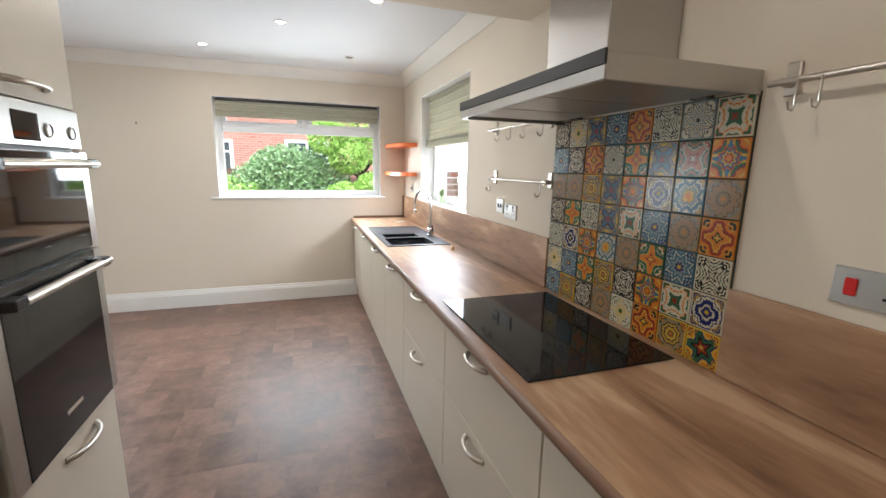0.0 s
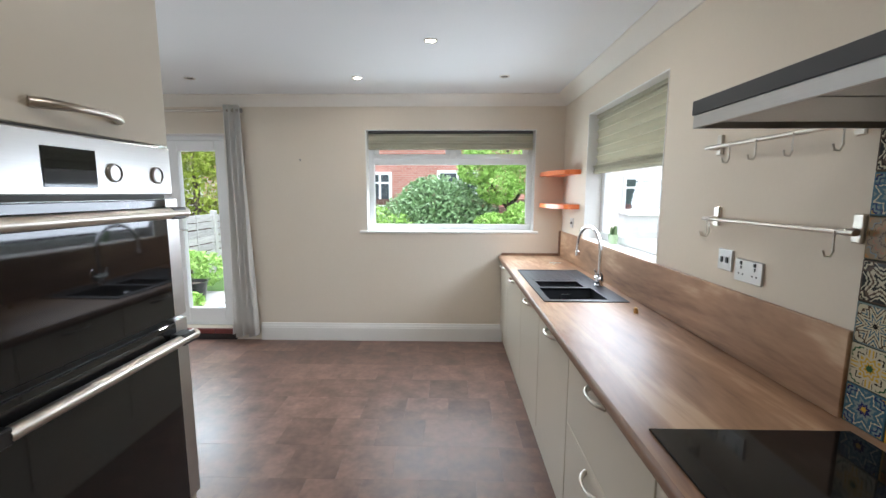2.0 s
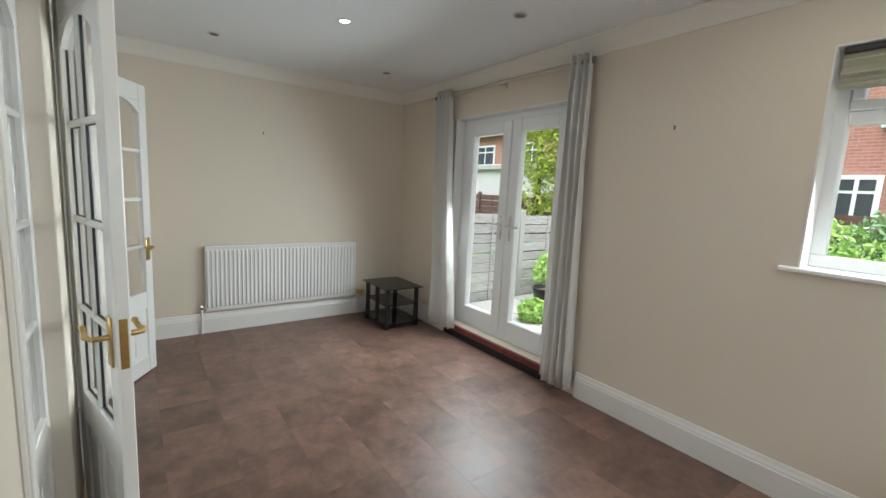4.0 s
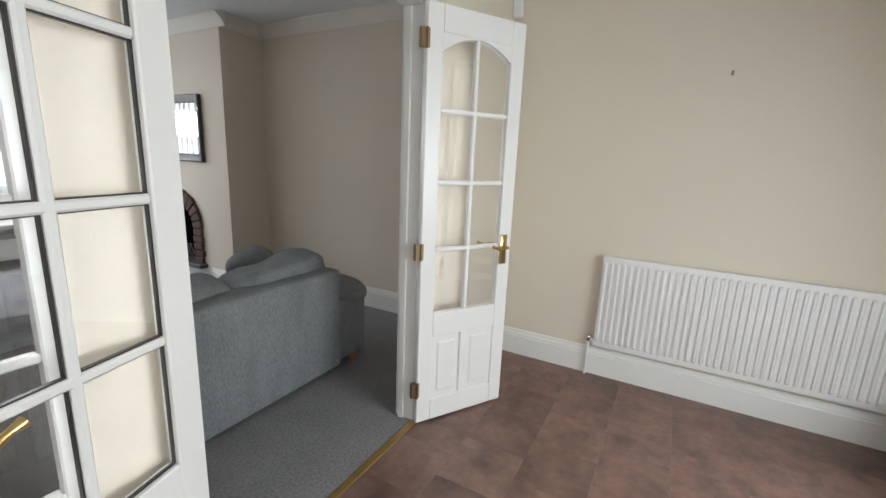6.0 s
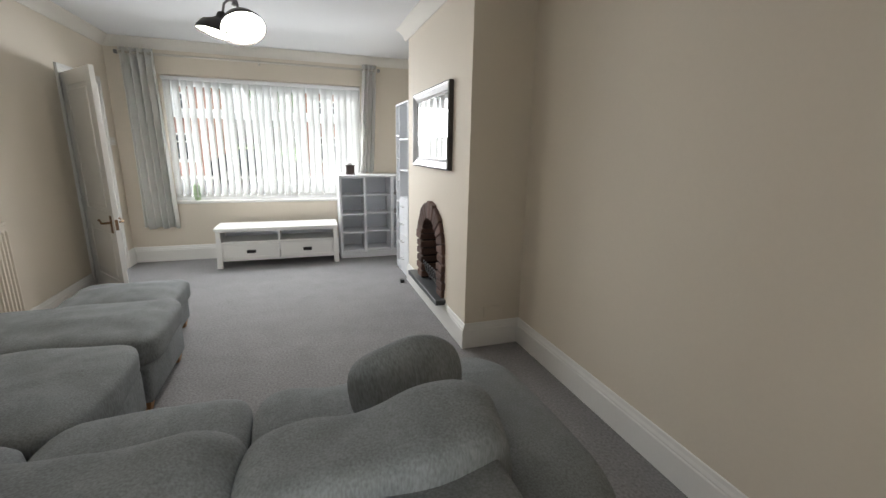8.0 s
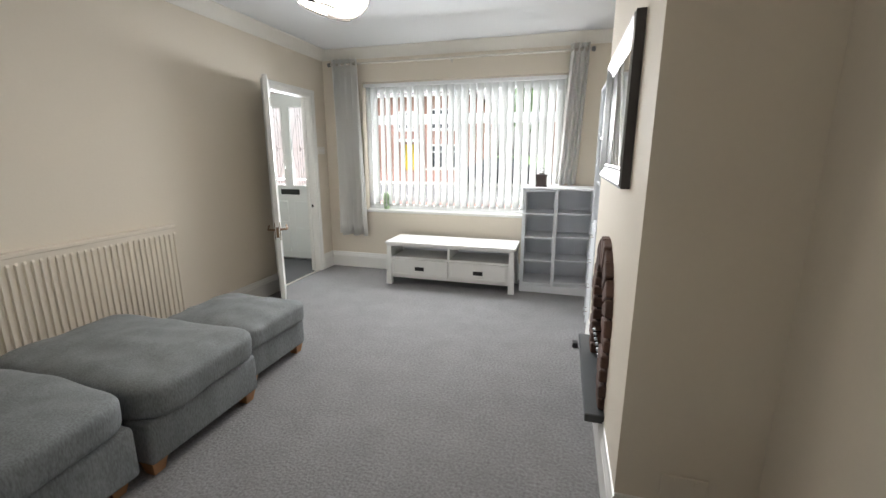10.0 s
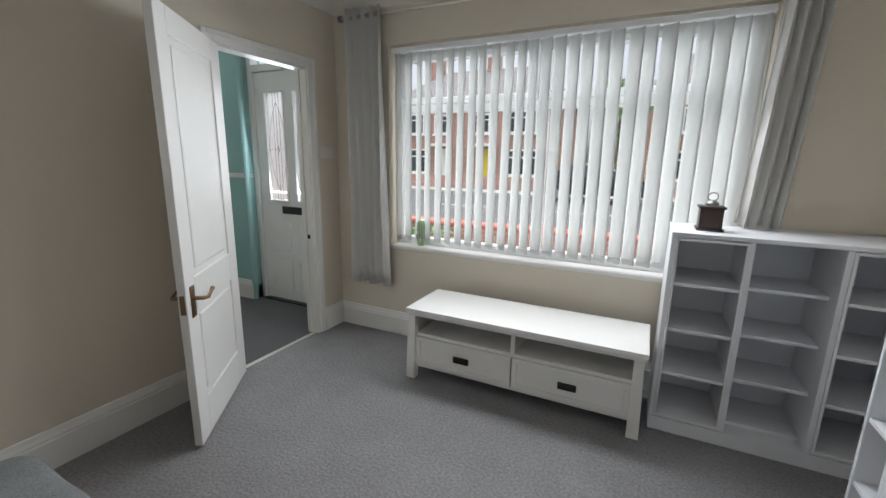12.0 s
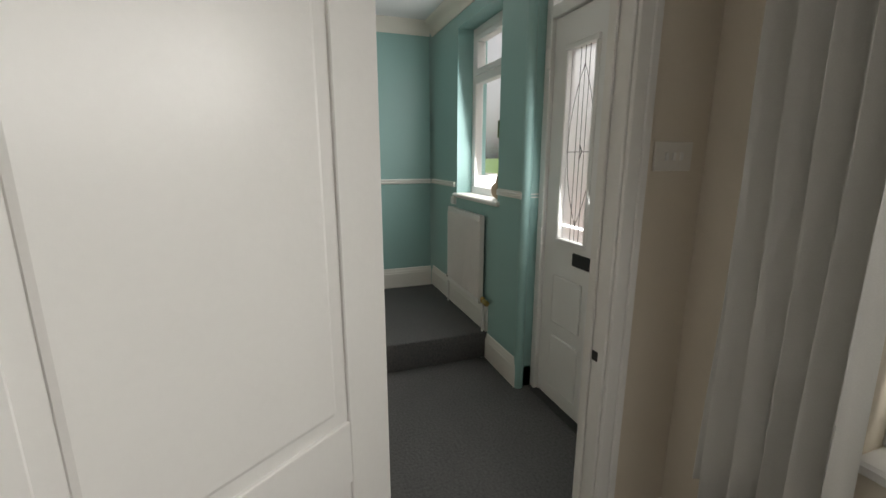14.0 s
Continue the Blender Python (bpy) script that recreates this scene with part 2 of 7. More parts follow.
DOORGLASS = clear("door glass", ior=1.5)
LEADGLASS = clear("bevelled door glass", (0.97, 0.98, 0.99), 0.6)
LIT = glow("lit lamp", (1.0, 0.83, 0.6), 30)
LITW = glow("lit pendant bulb", (1.0, 0.93, 0.82), 12)
DARKLAMP = mat("unlit lamp lens", (0.10, 0.10, 0.10), 0.25)
FENCE = mat("weathered fence board", (0.40, 0.385, 0.375), 0.9, 0, 0.6, 5, 0.4, 40, 0.002, (1, 1, 8), spread=0.15)
BROWNFENCE = mat("brown stained fence", (0.11, 0.06, 0.045), 0.85, 0, 0.25, 5, 0.2, 40, 0.002)
CONC = mat("concrete", (0.40, 0.39, 0.37), 0.9, 0, 0.15, 4, 0.15, 60, 0.001, spread=0.08)
LAWN = mat("lawn grass", (0.075, 0.14, 0.03), 0.95, 0, 0.3, 1.5, 0.4, 60, 0.01)
LEAFD = mat("dark glossy leaf", (0.21, 0.33, 0.15), 0.4, 0, 0.3, 5, 0.2, 30)
LEAFL = mat("bright green leaf", (0.34, 0.54, 0.12), 0.5, 0, 0.3, 5, 0.2, 30)
LEAFY = mat("yellow green conifer", (0.33, 0.40, 0.05), 0.7, 0, 0.35, 4, 0.3, 25)
BARK = mat("tree bark", (0.10, 0.075, 0.055), 0.9, 0, 0.3, 12, 0.2, 60, 0.004)
RB_X = brickwork("red brick house wall", (0.50, 0.235, 0.165), (0.42, 0.18, 0.125), (0.48, 0.41, 0.36), 0)
RB_D = brickwork("dark red brick house wall", (0.45, 0.25, 0.20), (0.37, 0.19, 0.155), (0.48, 0.43, 0.40), 0)
SLATEROOF = mat("grey slate roof", (0.13, 0.125, 0.13), 0.8, 0, 0.2, 3, 0.25, 20)
RENDER = mat("pale house render", (0.62, 0.61, 0.59), 0.85, 0, 0.08, 1.5, 0.1, 40)
ASPHALT = mat("asphalt", (0.075, 0.076, 0.08), 0.92, 0, 0.15, 0.8, 0.25, 120, 0.002)
PAVE = mat("pavement slab", (0.30, 0.29, 0.28), 0.9, 0, 0.15, 1.5, 0.15, 60, 0.001)
DARKGLASS = mat("far window glass", (0.05, 0.06, 0.07), 0.06)
CARDARK = mat("dark blue car paint", (0.02, 0.025, 0.035), 0.2, 0.3)
CARLIGHT = mat("silver car paint", (0.55, 0.56, 0.58), 0.25, 0.5)
RUBBER = mat("tyre rubber", (0.02, 0.02, 0.02), 0.8)
POTGREEN = mat("pale green glazed pot", (0.42, 0.55, 0.34), 0.3)
SPINE = mat("cactus green", (0.13, 0.2, 0.08), 0.7, 0, 0.2, 40)
WALNUT = mat("dark walnut wood", (0.045, 0.025, 0.02), 0.4, 0, 0.2, 30)
STONEW = mat("carved tan wood", (0.42, 0.32, 0.22), 0.7, 0, 0.15, 20, 0.1, 80)
YELLOW = mat("yellow sign plastic", (0.75, 0.55, 0.05), 0.5)
FLOWERW = mat("white petal", (0.75, 0.76, 0.72), 0.6)


# ---- mesh helpers ----
def box(bm, x0, x1, y0, y1, z0, z1):
    m = Matrix.LocRotScale(((x0 + x1) / 2, (y0 + y1) / 2, (z0 + z1) / 2), None, (abs(x1 - x0), abs(y1 - y0), abs(z1 - z0)))
    return bmesh.ops.create_cube(bm, size=1, matrix=m)["verts"]


def rbox(bm, x0, x1, y0, y1, z0, z1, r=0.004, seg=1):
    vs = box(bm, x0, x1, y0, y1, z0, z1)
    bmesh.ops.bevel(bm, geom=list({e for v in vs for e in v.link_edges}), offset=r, segments=seg, affect="EDGES", profile=0.5)
    return bm


def bx(*dims, r=0.0, seg=1):
    bm = bmesh.new()
    if r:
        rbox(bm, *dims, r=r, seg=seg)
    else:
        box(bm, *dims)
    return bm


def tube(bm, pts, r, seg=8, flat=1.0):
    """A rod of radius r along the points."""
    pts = [Vector(p) for p in pts]
    rings, up = [], Vector((0.13, 0.27, 0.95)).normalized()
    for i, p in enumerate(pts):
        d = (pts[min(i + 1, len(pts) - 1)] - pts[max(i - 1, 0)]).normalized()
        a = d.cross(up)
        a = (a if a.length > 0.05 else d.cross(Vector((1, 0, 0)))).normalized()
        b = d.cross(a)
        rad = r[i] if isinstance(r, (list, tuple)) else r
        rings.append([bm.verts.new(p + rad * (a * math.cos(2 * math.pi * k / seg) + b * math.sin(2 * math.pi * k / seg) * flat)) for k in range(seg)])
    for q, w in zip(rings, rings[1:]):
        for k in range(seg):
            bm.faces.new((q[k], q[(k + 1) % seg], w[(k + 1) % seg], w[k]))
    bm.faces.new(rings[0][::-1]), bm.faces.new(rings[-1])
    return bm


def lathe(bm, prof, seg=20, at=(0, 0, 0), turn=None):
    """A turned body from (radius, height) pairs."""
    rows = []
    for r, z in prof:
        row = []
        for k in range(seg):
            a = 2 * math.pi * k / seg
            v = Vector((max(r, 1e-4) * math.cos(a), max(r, 1e-4) * math.sin(a), z))
            row.append(bm.verts.new((turn @ v if turn else v) + Vector(at)))
        rows.append(row)
    for q, w in zip(rows, rows[1:]):
        for k in range(seg):
            bm.faces.new((q[k], q[(k + 1) % seg], w[(k + 1) % seg], w[k]))
    bm.faces.new(rows[0][::-1]), bm.faces.new(rows[-1])
    return bm


def cushion(bm, x0, x1, y0, y1, z0, z1, p=5.0, cuts=9, lump=0.012, seed=0):
    """A stuffed block with soft edges and slight lumps."""
    c, h = Vector(((x0 + x1) / 2, (y0 + y1) / 2, (z0 + z1) / 2)), Vector(((x1 - x0) / 2, (y1 - y0) / 2, (z1 - z0) / 2))
    tmp = bmesh.new()
    bmesh.ops.create_cube(tmp, size=2)
    bmesh.ops.subdivide_edges(tmp, edges=tmp.edges[:], cuts=cuts, use_grid_fill=True)
    twin = {}
    for t in tmp.verts:
        v = bm.verts.new(t.co)
        twin[t] = v
        q = v.co.copy()
        s = (abs(q.x) ** p + abs(q.y) ** p + abs(q.z) ** p) ** (1 / p)
        q = Vector((q.x / s, q.y / s, q.z / s))
        w = Vector((q.x * h.x, q.y * h.y, q.z * h.z))
        w += q * lump * noise.noise(w * 5 + Vector((seed, seed * 2.3, 0)))
        v.co = c + w
    for f in tmp.faces:
        bm.faces.new([twin[t] for t in f.verts])
    tmp.free()
    return bm


def run(bm, p0, p1, prof, inward):
    """A moulding with profile (out from the wall, height) from p0 to p1."""
    a, b, n = Vector((*p0, 0)), Vector((*p1, 0)), Vector((*inward, 0))
    q = [bm.verts.new(a + n * d + Vector((0, 0, z))) for d, z in prof]
    w = [bm.verts.new(b + n * d + Vector((0, 0, z))) for d, z in prof]
    k = len(prof)
    for i in range(k):
        bm.faces.new((q[i], q[(i + 1) % k], w[(i + 1) % k], w[i]))
    bm.faces.new(q[::-1]), bm.faces.new(w)
    return bm


def smooth(ob, angle=40):
    for f in ob.data.polygons:
        f.use_smooth = True
    ob.data.set_sharp_from_angle(angle=radians(angle))
    return ob


def part(name, bm, material, parent=None, label="", soft=0):
    bmesh.ops.recalc_face_normals(bm, faces=bm.faces)
    me = bpy.data.meshes.new(name)
    bm.to_mesh(me)
    bm.free()
    me.materials.append(material)
    ob = new(name, me)
    ob.parent = parent
    if label:
        tagged(ob, label)
    return smooth(ob, soft) if soft else ob


def thing(name, m, label, category, group="", kind=""):
    ob = new(name)
    ob.matrix_world = m
    ob.empty_display_size = 0.1
    return tagged(ob, label, category, group, kind)


def solo(name, bm, material, label, category, group="", kind="", soft=0, m=None):
    ob = tagged(part(name, bm, material, soft=soft), label, category, group, kind)
    if m:
        ob.matrix_world = m
    return ob


def wall(name, axis, at, thick, a0, a1, z0, z1, holes, material, label):
    """A wall along x or y with holes (from, to, bottom, top) cut through it."""
    bm = bmesh.new()
    cuts = sorted({a0, a1, *[h[0] for h in holes], *[h[1] for h in holes]})
    lo, hi = min(at, at + thick), max(at, at + thick)
    for a, b in zip(cuts, cuts[1:]):
        hs = sorted((h for h in holes if h[0] < (a + b) / 2 < h[1]), key=lambda h: h[2])
        z = z0
        for h in [*hs, (0, 0, z1, z1)]:
            if h[2] - z > 1e-4:
                if axis == "x":
                    box(bm, a, b, lo, hi, z, h[2])
                else:
                    box(bm, lo, hi, a, b, z, h[2])
            z = h[3]
    bmesh.ops.remove_doubles(bm, verts=bm.verts, dist=1e-5)
    return tagged(part(name, bm, material), label, "wall", kind="structure")


# ---- large structure ----
WB = (-1.965, -0.28, 1.155, 2.155)      # garden window
FD = (-4.69, -3.37, 0.12, 2.12)         # garden doors
WR = (3.50, 4.76, 1.165, 2.17)          # side window
DD = (-4.61, -3.40, -0.3, 2.04)          # double doorway
SD = (-3.31, -2.72, -0.3, 2.04)          # narrow opening beside it
HD = (-2.85, -2.12, -0.3, 2.01)          # hall doorway
WF = (-5.16, -2.89, 0.73, 2.18)         # street window
FRD = (-2.20, -1.27, -0.3, 2.42)         # front door with light over it
WH = (-0.93, -0.20, 1.14, 2.37)         # hall window
TOP = 2.7
wall("wall_garden", "x", YB, 0.28, XL - 0.28, XR + 0.28, -0.3, TOP, [WB, FD], CREAM, "cream painted wall with a wide window and glazed doors")
wall("wall_kitchen", "y", XR, 0.28, YK, YB, -0.3, TOP, [WR], CREAM, "cream painted kitchen wall behind the worktop")
wall("wall_dining", "y", XL, -0.28, YD, YB, -0.3, TOP, [], CREAM, "cream painted dining wall behind the radiator")
wall("wall_divide", "x", YD, YDL - YD, XA - 0.28, -2.165, -0.3, TOP, [DD, SD], CREAM, "cream painted wall with a wide double doorway")
wall("wall_units", "y", -2.30, -0.048, YK, YDL, -0.3, TOP, [], CREAM, "cream wall behind the tall kitchen units")
wall("wall_kitchen_end", "x", YK, -0.12, -2.30, 0.28, -0.3, TOP, [], CREAM, "plain cream wall at the end of the kitchen")
wall("wall_alcove", "y", XA, -0.28, YF, YDL, -0.3, TOP, [], CREAM, "cream painted lounge wall beside the chimney breast")
wall("wall_hall", "y", XE, 0.05, YF, YDL, -0.3, TOP, [HD], CREAM, "cream painted lounge wall with the hall doorway")
# unseen hall side, coloured cream to bounce neutral light onto the front door
wall("wall_hall_side", "y", XE + 0.05, 0.05, YF, -1.1, -0.3, TOP, [HD], CREAM, "unseen hall side of the lounge wall, cream to bounce light")
wall("wall_street", "x", YF, -0.28, XA - 0.28, XE + 0.1, -0.3, TOP, [WF], CREAM, "cream painted wall under and around the wide street window")
wall("wall_hall_street", "x", YF - 0.03, -0.25, XE + 0.1, HX + 0.2, -0.3, TOP, [FRD, WH], TEAL, "teal painted hall wall with front door and window")
wall("wall_hall_end", "y", HX, 0.2, YF, -1.1, -0.3, TOP, [], TEAL, "teal painted hall end wall with dado rail")
# unseen back wall, also cream so that less teal bounces
wall("wall_hall_back", "x", -1.1, 0.15, XE + 0.1, HX + 0.2, -0.3, TOP, [], CREAM, "unseen wall closing the hall, cream to bounce light")
solo("ceiling_kitchen", bx(XL, XR, YD - 0.12, YB, HK, HK + 0.1), CEIL, "white plastered dining and kitchen ceiling", "ceiling", kind="structure")
solo("ceiling_galley", bx(-2.30, XR, YK, YD - 0.12, HK, HK + 0.1), CEIL, "white plastered kitchen ceiling", "ceiling", kind="structure")
solo("ceiling_lounge", bx(XA, XE, YF, YDL, HL, HL + 0.1), CEIL, "white plastered lounge ceiling", "ceiling", kind="structure")
solo("ceiling_hall", bx(XE + 0.1, HX, YF - 0.03, -1.1, HH, HH + 0.1), CEIL, "white plastered hall ceiling", "ceiling", kind="structure")
solo("wall_nib", bx(-2.299, -2.165, 2.352, YDL, 0.0, HK), CREAM, "short cream wall return beside the oven housing", "wall", kind="structure")
solo("beam", bx(-2.165, XR, 2.43, 2.711, 2.25, HK), CREAM, "cream painted boxed beam across the kitchen ceiling", "beam", kind="structure")
bm = bmesh.new()
box(bm, XA, XE + 0.04, YF, YDL + 0.01, -0.1, 0.0), box(bm, DD[0], DD[1], YDL + 0.01, YD - 0.01, -0.1, 0.0), box(bm, SD[0], SD[1], YDL + 0.01, YD - 0.01, -0.1, 0.0)
solo("floor_lounge", bm, CARPET, "mid grey cut pile lounge carpet", "carpet", kind="structure")
solo("floor_hall", bx(XE + 0.04, HX, YF - 0.279, -1.1, -0.1, 0.0), DARKCARPET, "dark grey hall carpet", "carpet", kind="structure")
bm = bmesh.new()
box(bm, XL, XR, YD - 0.01, YB, -0.1, -0.005), box(bm, -2.30, XR, YK, YD - 0.01, -0.1, -0.005)
FLOOR = solo("floor_kitchen", bm, UNDER, "dark brown stone-effect vinyl tile floor", "floor", kind="structure")
solo("chimney_breast", bx(XA, -5.425, -1.62, -1.03, 0, HL), CREAM, "cream painted chimney breast", "wall", kind="structure")
bm = bmesh.new()
box(bm, XA, -5.425, -0.52, 0.06, 0, HL), box(bm, XA, -5.425, -1.03, -0.52, 0.84, HL), box(bm, XA, -5.425, -1.03, -0.52, 0, 0.16)
solo("chimney_breast_front", bm, CREAM, "cream painted chimney breast round the fireplace", "wall", kind="structure")

SK = [(0, 0), (0.02, 0), (0.02, 0.135), (0.016, 0.142), (0.0165, 0.15), (0.010, 0.165), (0.006, 0.183), (0, 0.186)]
CV = [(0, 0), (0, -0.10), (0.010, -0.10), (0.014, -0.088), (0.035, -0.055), (0.062, -0.033), (0.088, -0.014), (0.10, -0.010), (0.10, 0)]


def skirting(runs, name, label):
    root = thing(name, pose(0, 0, 0), label, "skirting", kind="structure")
    for p0, p1, n in runs:
        bm = bmesh.new()
        run(bm, p0, p1, SK, n)
        part("board", bm, WHITE, root)
    return root


skirting([((-3.10, YB), (-0.58, YB), (0, -1)), ((XL, YB), (-4.72, YB), (0, -1)), ((XL, YD), (XL, YB), (1, 0)),
          ((XL, YD), (-4.68, YD), (0, 1)), ((-2.65, YD), (-2.165, YD), (0, 1)), ((-2.165, 2.36), (-2.165, YD + 0.0195), (1, 0))], "baseboard_kitchen", "tall white moulded skirting board")
skirting([((XA, YF), (XE, YF), (0, 1)), ((XE, YF), (XE, -2.925), (-1, 0)), ((XE, -2.045), (XE, YDL), (-1, 0)), ((XA, 0.06), (XA, YDL), (1, 0)),
          ((XA, 0.06), (-5.4255, 0.06), (0, 1)), ((-5.425, -1.64), (-5.425, 0.0795), (1, 0)), ((XA, YF), (XA, -1.62), (1, 0)), ((XA, YDL), (-4.68, YDL), (0, -1)),
          ((-2.65, YDL), (XE, YDL), (0, -1)), ((XA, -1.62), (-5.425, -1.62), (0, -1))], "baseboard_lounge", "tall white moulded lounge skirting board")
skirting([((-1.25, YF - 0.03), (-0.83, YF - 0.03), (0, 1)), ((-1.25, YF - 0.15), (-1.25, YF - 0.01), (-1, 0))], "baseboard_hall", "white moulded hall skirting board")
bm = bmesh.new()
SKL = [(d, z + 0.2) for d, z in SK]
run(bm, (-0.83, YF - 0.03), (HX, YF - 0.03), SKL, (0, 1)), run(bm, (HX, YF), (HX, -1.1), SKL, (-1, 0))
solo("baseboard_landing", bm, WHITE, "white skirting board above the raised landing", "skirting", kind="structure")


def coving(runs, h, name, label):
    bm = bmesh.new()
    for p0, p1, n in runs:
        run(bm, p0, p1, [(d, z + h) for d, z in CV], n)
    return solo(name, bm, COVE, label, "coving", kind="structure", soft=35)


coving([((XL, YB), (XR, YB), (0, -1)), ((XR, 2.71), (XR, YB), (-1, 0)), ((XL, YD), (XL, YB), (1, 0)), ((XL, YD), (-2.165, YD), (0, 1))], HK, "trim_coving_kitchen", "plain off-white plaster coving")
coving([((XA, YF), (XE, YF), (0, 1)), ((XE, YF), (XE, YDL), (-1, 0)), ((XA, YDL), (XE, YDL), (0, -1)), ((XA, 0.06), (XA, YDL), (1, 0)), ((XA, 0.06), (-5.425, 0.06), (0, 1)),
        ((-5.425, -1.72), (-5.425, 0.16), (1, 0)), ((XA, -1.62), (-5.425, -1.62), (0, -1)), ((XA, YF), (XA, -1.62), (1, 0))], HL, "trim_coving_lounge", "plain off-white lounge coving")
coving([((XE + 0.1, YF - 0.03), (HX, YF - 0.03), (0, 1)), ((HX, YF), (HX, -1.1), (-1, 0))], HH, "trim_coving_hall", "plain white hall coving")
DR = [(0, 1.185), (0.018, 1.188), (0.022, 1.2), (0.014, 1.207), (0.022, 1.214), (0.018, 1.226), (0, 1.23)]
bm = bmesh.new()
run(bm, (WH[1] + 0.03, YF - 0.03), (HX, YF - 0.03), DR, (0, 1)), run(bm, (-1.25, YF - 0.03), (WH[0] - 0.02, YF - 0.03), DR, (0, 1))
run(bm, (HX, YF), (HX, -1.1), DR, (-1, 0)), run(bm, (-1.25, YF - 0.15), (-1.25, YF - 0.01), DR, (-1, 0))
solo("trim_dado_rail", bm, WHITE, "white moulded dado rail on the teal walls", "dado rail", kind="structure")
bm = bmesh.new()
tube(bm, [(-1.262, YF - 0.042, 0.0), (-1.262, YF - 0.042, HH)], 0.03, 16)
solo("wall_corner_post", bm, TEAL, "rounded teal plaster corner beside the front door", "wall", kind="structure", soft=60)


# ---- windows and doors ----
def upvc_window(name, m, w, h, label, transom=None, mullions=(), low_mullions=(), sill=0.0, fr=0.06):
    """A white plastic window; local x runs along it, +y is outdoors, z up from its sill."""
    root = thing(name, m, label, "window", kind="structure")
    bm = bmesh.new()
    for d in ((-w / 2, w / 2, 0, fr), (-w / 2, w / 2, h - fr, h)):
        rbox(bm, d[0], d[1], -0.035, 0.035, d[2], d[3], 0.006)
    for s in (-1, 1):
        rbox(bm, min(s * w / 2, s * (w / 2 - fr)), max(s * w / 2, s * (w / 2 - fr)), -0.035, 0.035, fr, h - fr, 0.006)
    part("window_frame", bm, UPVC, root)
    zs = [fr, h - fr] if transom is None else [fr, transom - 0.03, transom + 0.03, h - fr]
    if transom is not None:
        part("transom", bx(-w / 2 + fr, w / 2 - fr, -0.034, 0.034, transom - 0.03, transom + 0.03, r=0.006), UPVC, root)
    for row in range(len(zs) // 2):
        z0, z1 = zs[2 * row], zs[2 * row + 1]
        ms = sorted(low_mullions if transom is not None and row == 0 else mullions)
        xs = [-w / 2 + fr, *[q for a in ms for q in (a - 0.035, a + 0.035)], w / 2 - fr]
        for a in ms:
            part("mullion", bx(a - 0.035, a + 0.035, -0.034, 0.034, z0, z1, r=0.006), UPVC, root)
        for a, b in zip(xs[::2], xs[1::2]):
            if transom is not None and row == 1:
                bm = bmesh.new()
                for q in ((a, b, z0, z0 + 0.045), (a, b, z1 - 0.045, z1)):
                    rbox(bm, q[0], q[1], -0.046, 0.03, q[2], q[3], 0.006)
                for q in ((a, a + 0.045), (b - 0.045, b)):
                    rbox(bm, q[0], q[1], -0.046, 0.03, z0 + 0.045, z1 - 0.045, 0.006)
                sash = part("sash", bm, UPVC, root)
                part("handle", bx((a + b) / 2 - 0.06, (a + b) / 2 + 0.06, -0.06, -0.046, z0 + 0.012, z0 + 0.03, r=0.004), UPVC, sash)
                g = part("pane", bx(a + 0.04, b - 0.04, -0.004, 0.004, z0 + 0.04, z1 - 0.04), GLASS, root)
            else:
                g = part("pane", bx(a - 0.005, b + 0.005, -0.004, 0.004, z0 - 0.005, z1 + 0.005), GLASS, root)
            g.visible_shadow = False
    return root


w1 = upvc_window("window_1", pose((WB[0] + WB[1]) / 2, YB + 0.16, WB[2], 0, 0, 0), WB[1] - WB[0], WB[3] - WB[2],
                 "white plastic window with two top lights over the garden", 0.70, (0.03,))
part("window_sill", bx(-0.915, 0.885, -0.19, -0.03, -0.022, 0.003, r=0.006), WHITE, w1)
w2 = upvc_window("window_2", pose(XR + 0.16, (WR[0] + WR[1]) / 2, WR[2], 0, 0, -90), WR[1] - WR[0], WR[3] - WR[2],
                 "white plastic side window above the sink")
part("window_sill", bx(-0.63, 0.63, -0.175, -0.03, -0.02, 0.004, r=0.006), WHITE, w2)
w3 = upvc_window("window_3", pose((WF[0] + WF[1]) / 2, YF - 0.14, WF[2], 0, 0, 180), WF[1] - WF[0], WF[3] - WF[2],
                 "wide white plastic street window with top lights", 1.02, (-0.02,), (-0.02,))
part("window_sill", bx(-1.135, 1.135, -0.155, -0.03, -0.03, 0.004, r=0.008), WHITE, w3)
w4 = upvc_window("window_4", pose((WH[0] + WH[1]) / 2, YF - 0.19, WH[2], 0, 0, 180), WH[1] - WH[0], WH[3] - WH[2],
                 "narrow white plastic hall window with a top light", 0.86)
part("window_sill", bx(-0.40, 0.40, -0.19, -0.03, -0.028, 0.004, r=0.008), WHITE, w4)



def reveal(name, axis, at, depth, h, label):
    """Thin white boards lining the sides and head of an opening."""
    r = thing(name, pose(0, 0, 0), label, "window lining", kind="structure")
    a0, a1, z0, z1 = h
    lo, hi = at - 0.003, at + depth
    for p, q, b, t in ((a0, a0 + 0.008, z0, z1), (a1 - 0.008, a1, z0, z1), (a0 + 0.008, a1 - 0.008, z1 - 0.008, z1)):
        part("board", bx(p, q, lo, hi, b, t) if axis == "x" else bx(lo, hi, p, q, b, t), WHITE, r)
    return r


reveal("trim_window_lining", "x", YB, 0.123, (WB[0], WB[1], WB[2] + 0.004, WB[3]), "white painted reveal of the garden window")
reveal("trim_side_lining", "y", XR, 0.123, (WR[0], WR[1], WR[2] + 0.005, WR[3]), "white painted reveal of the side window")
reveal("trim_door_lining", "x", YB, 0.103, FD, "white painted reveal of the garden doors")

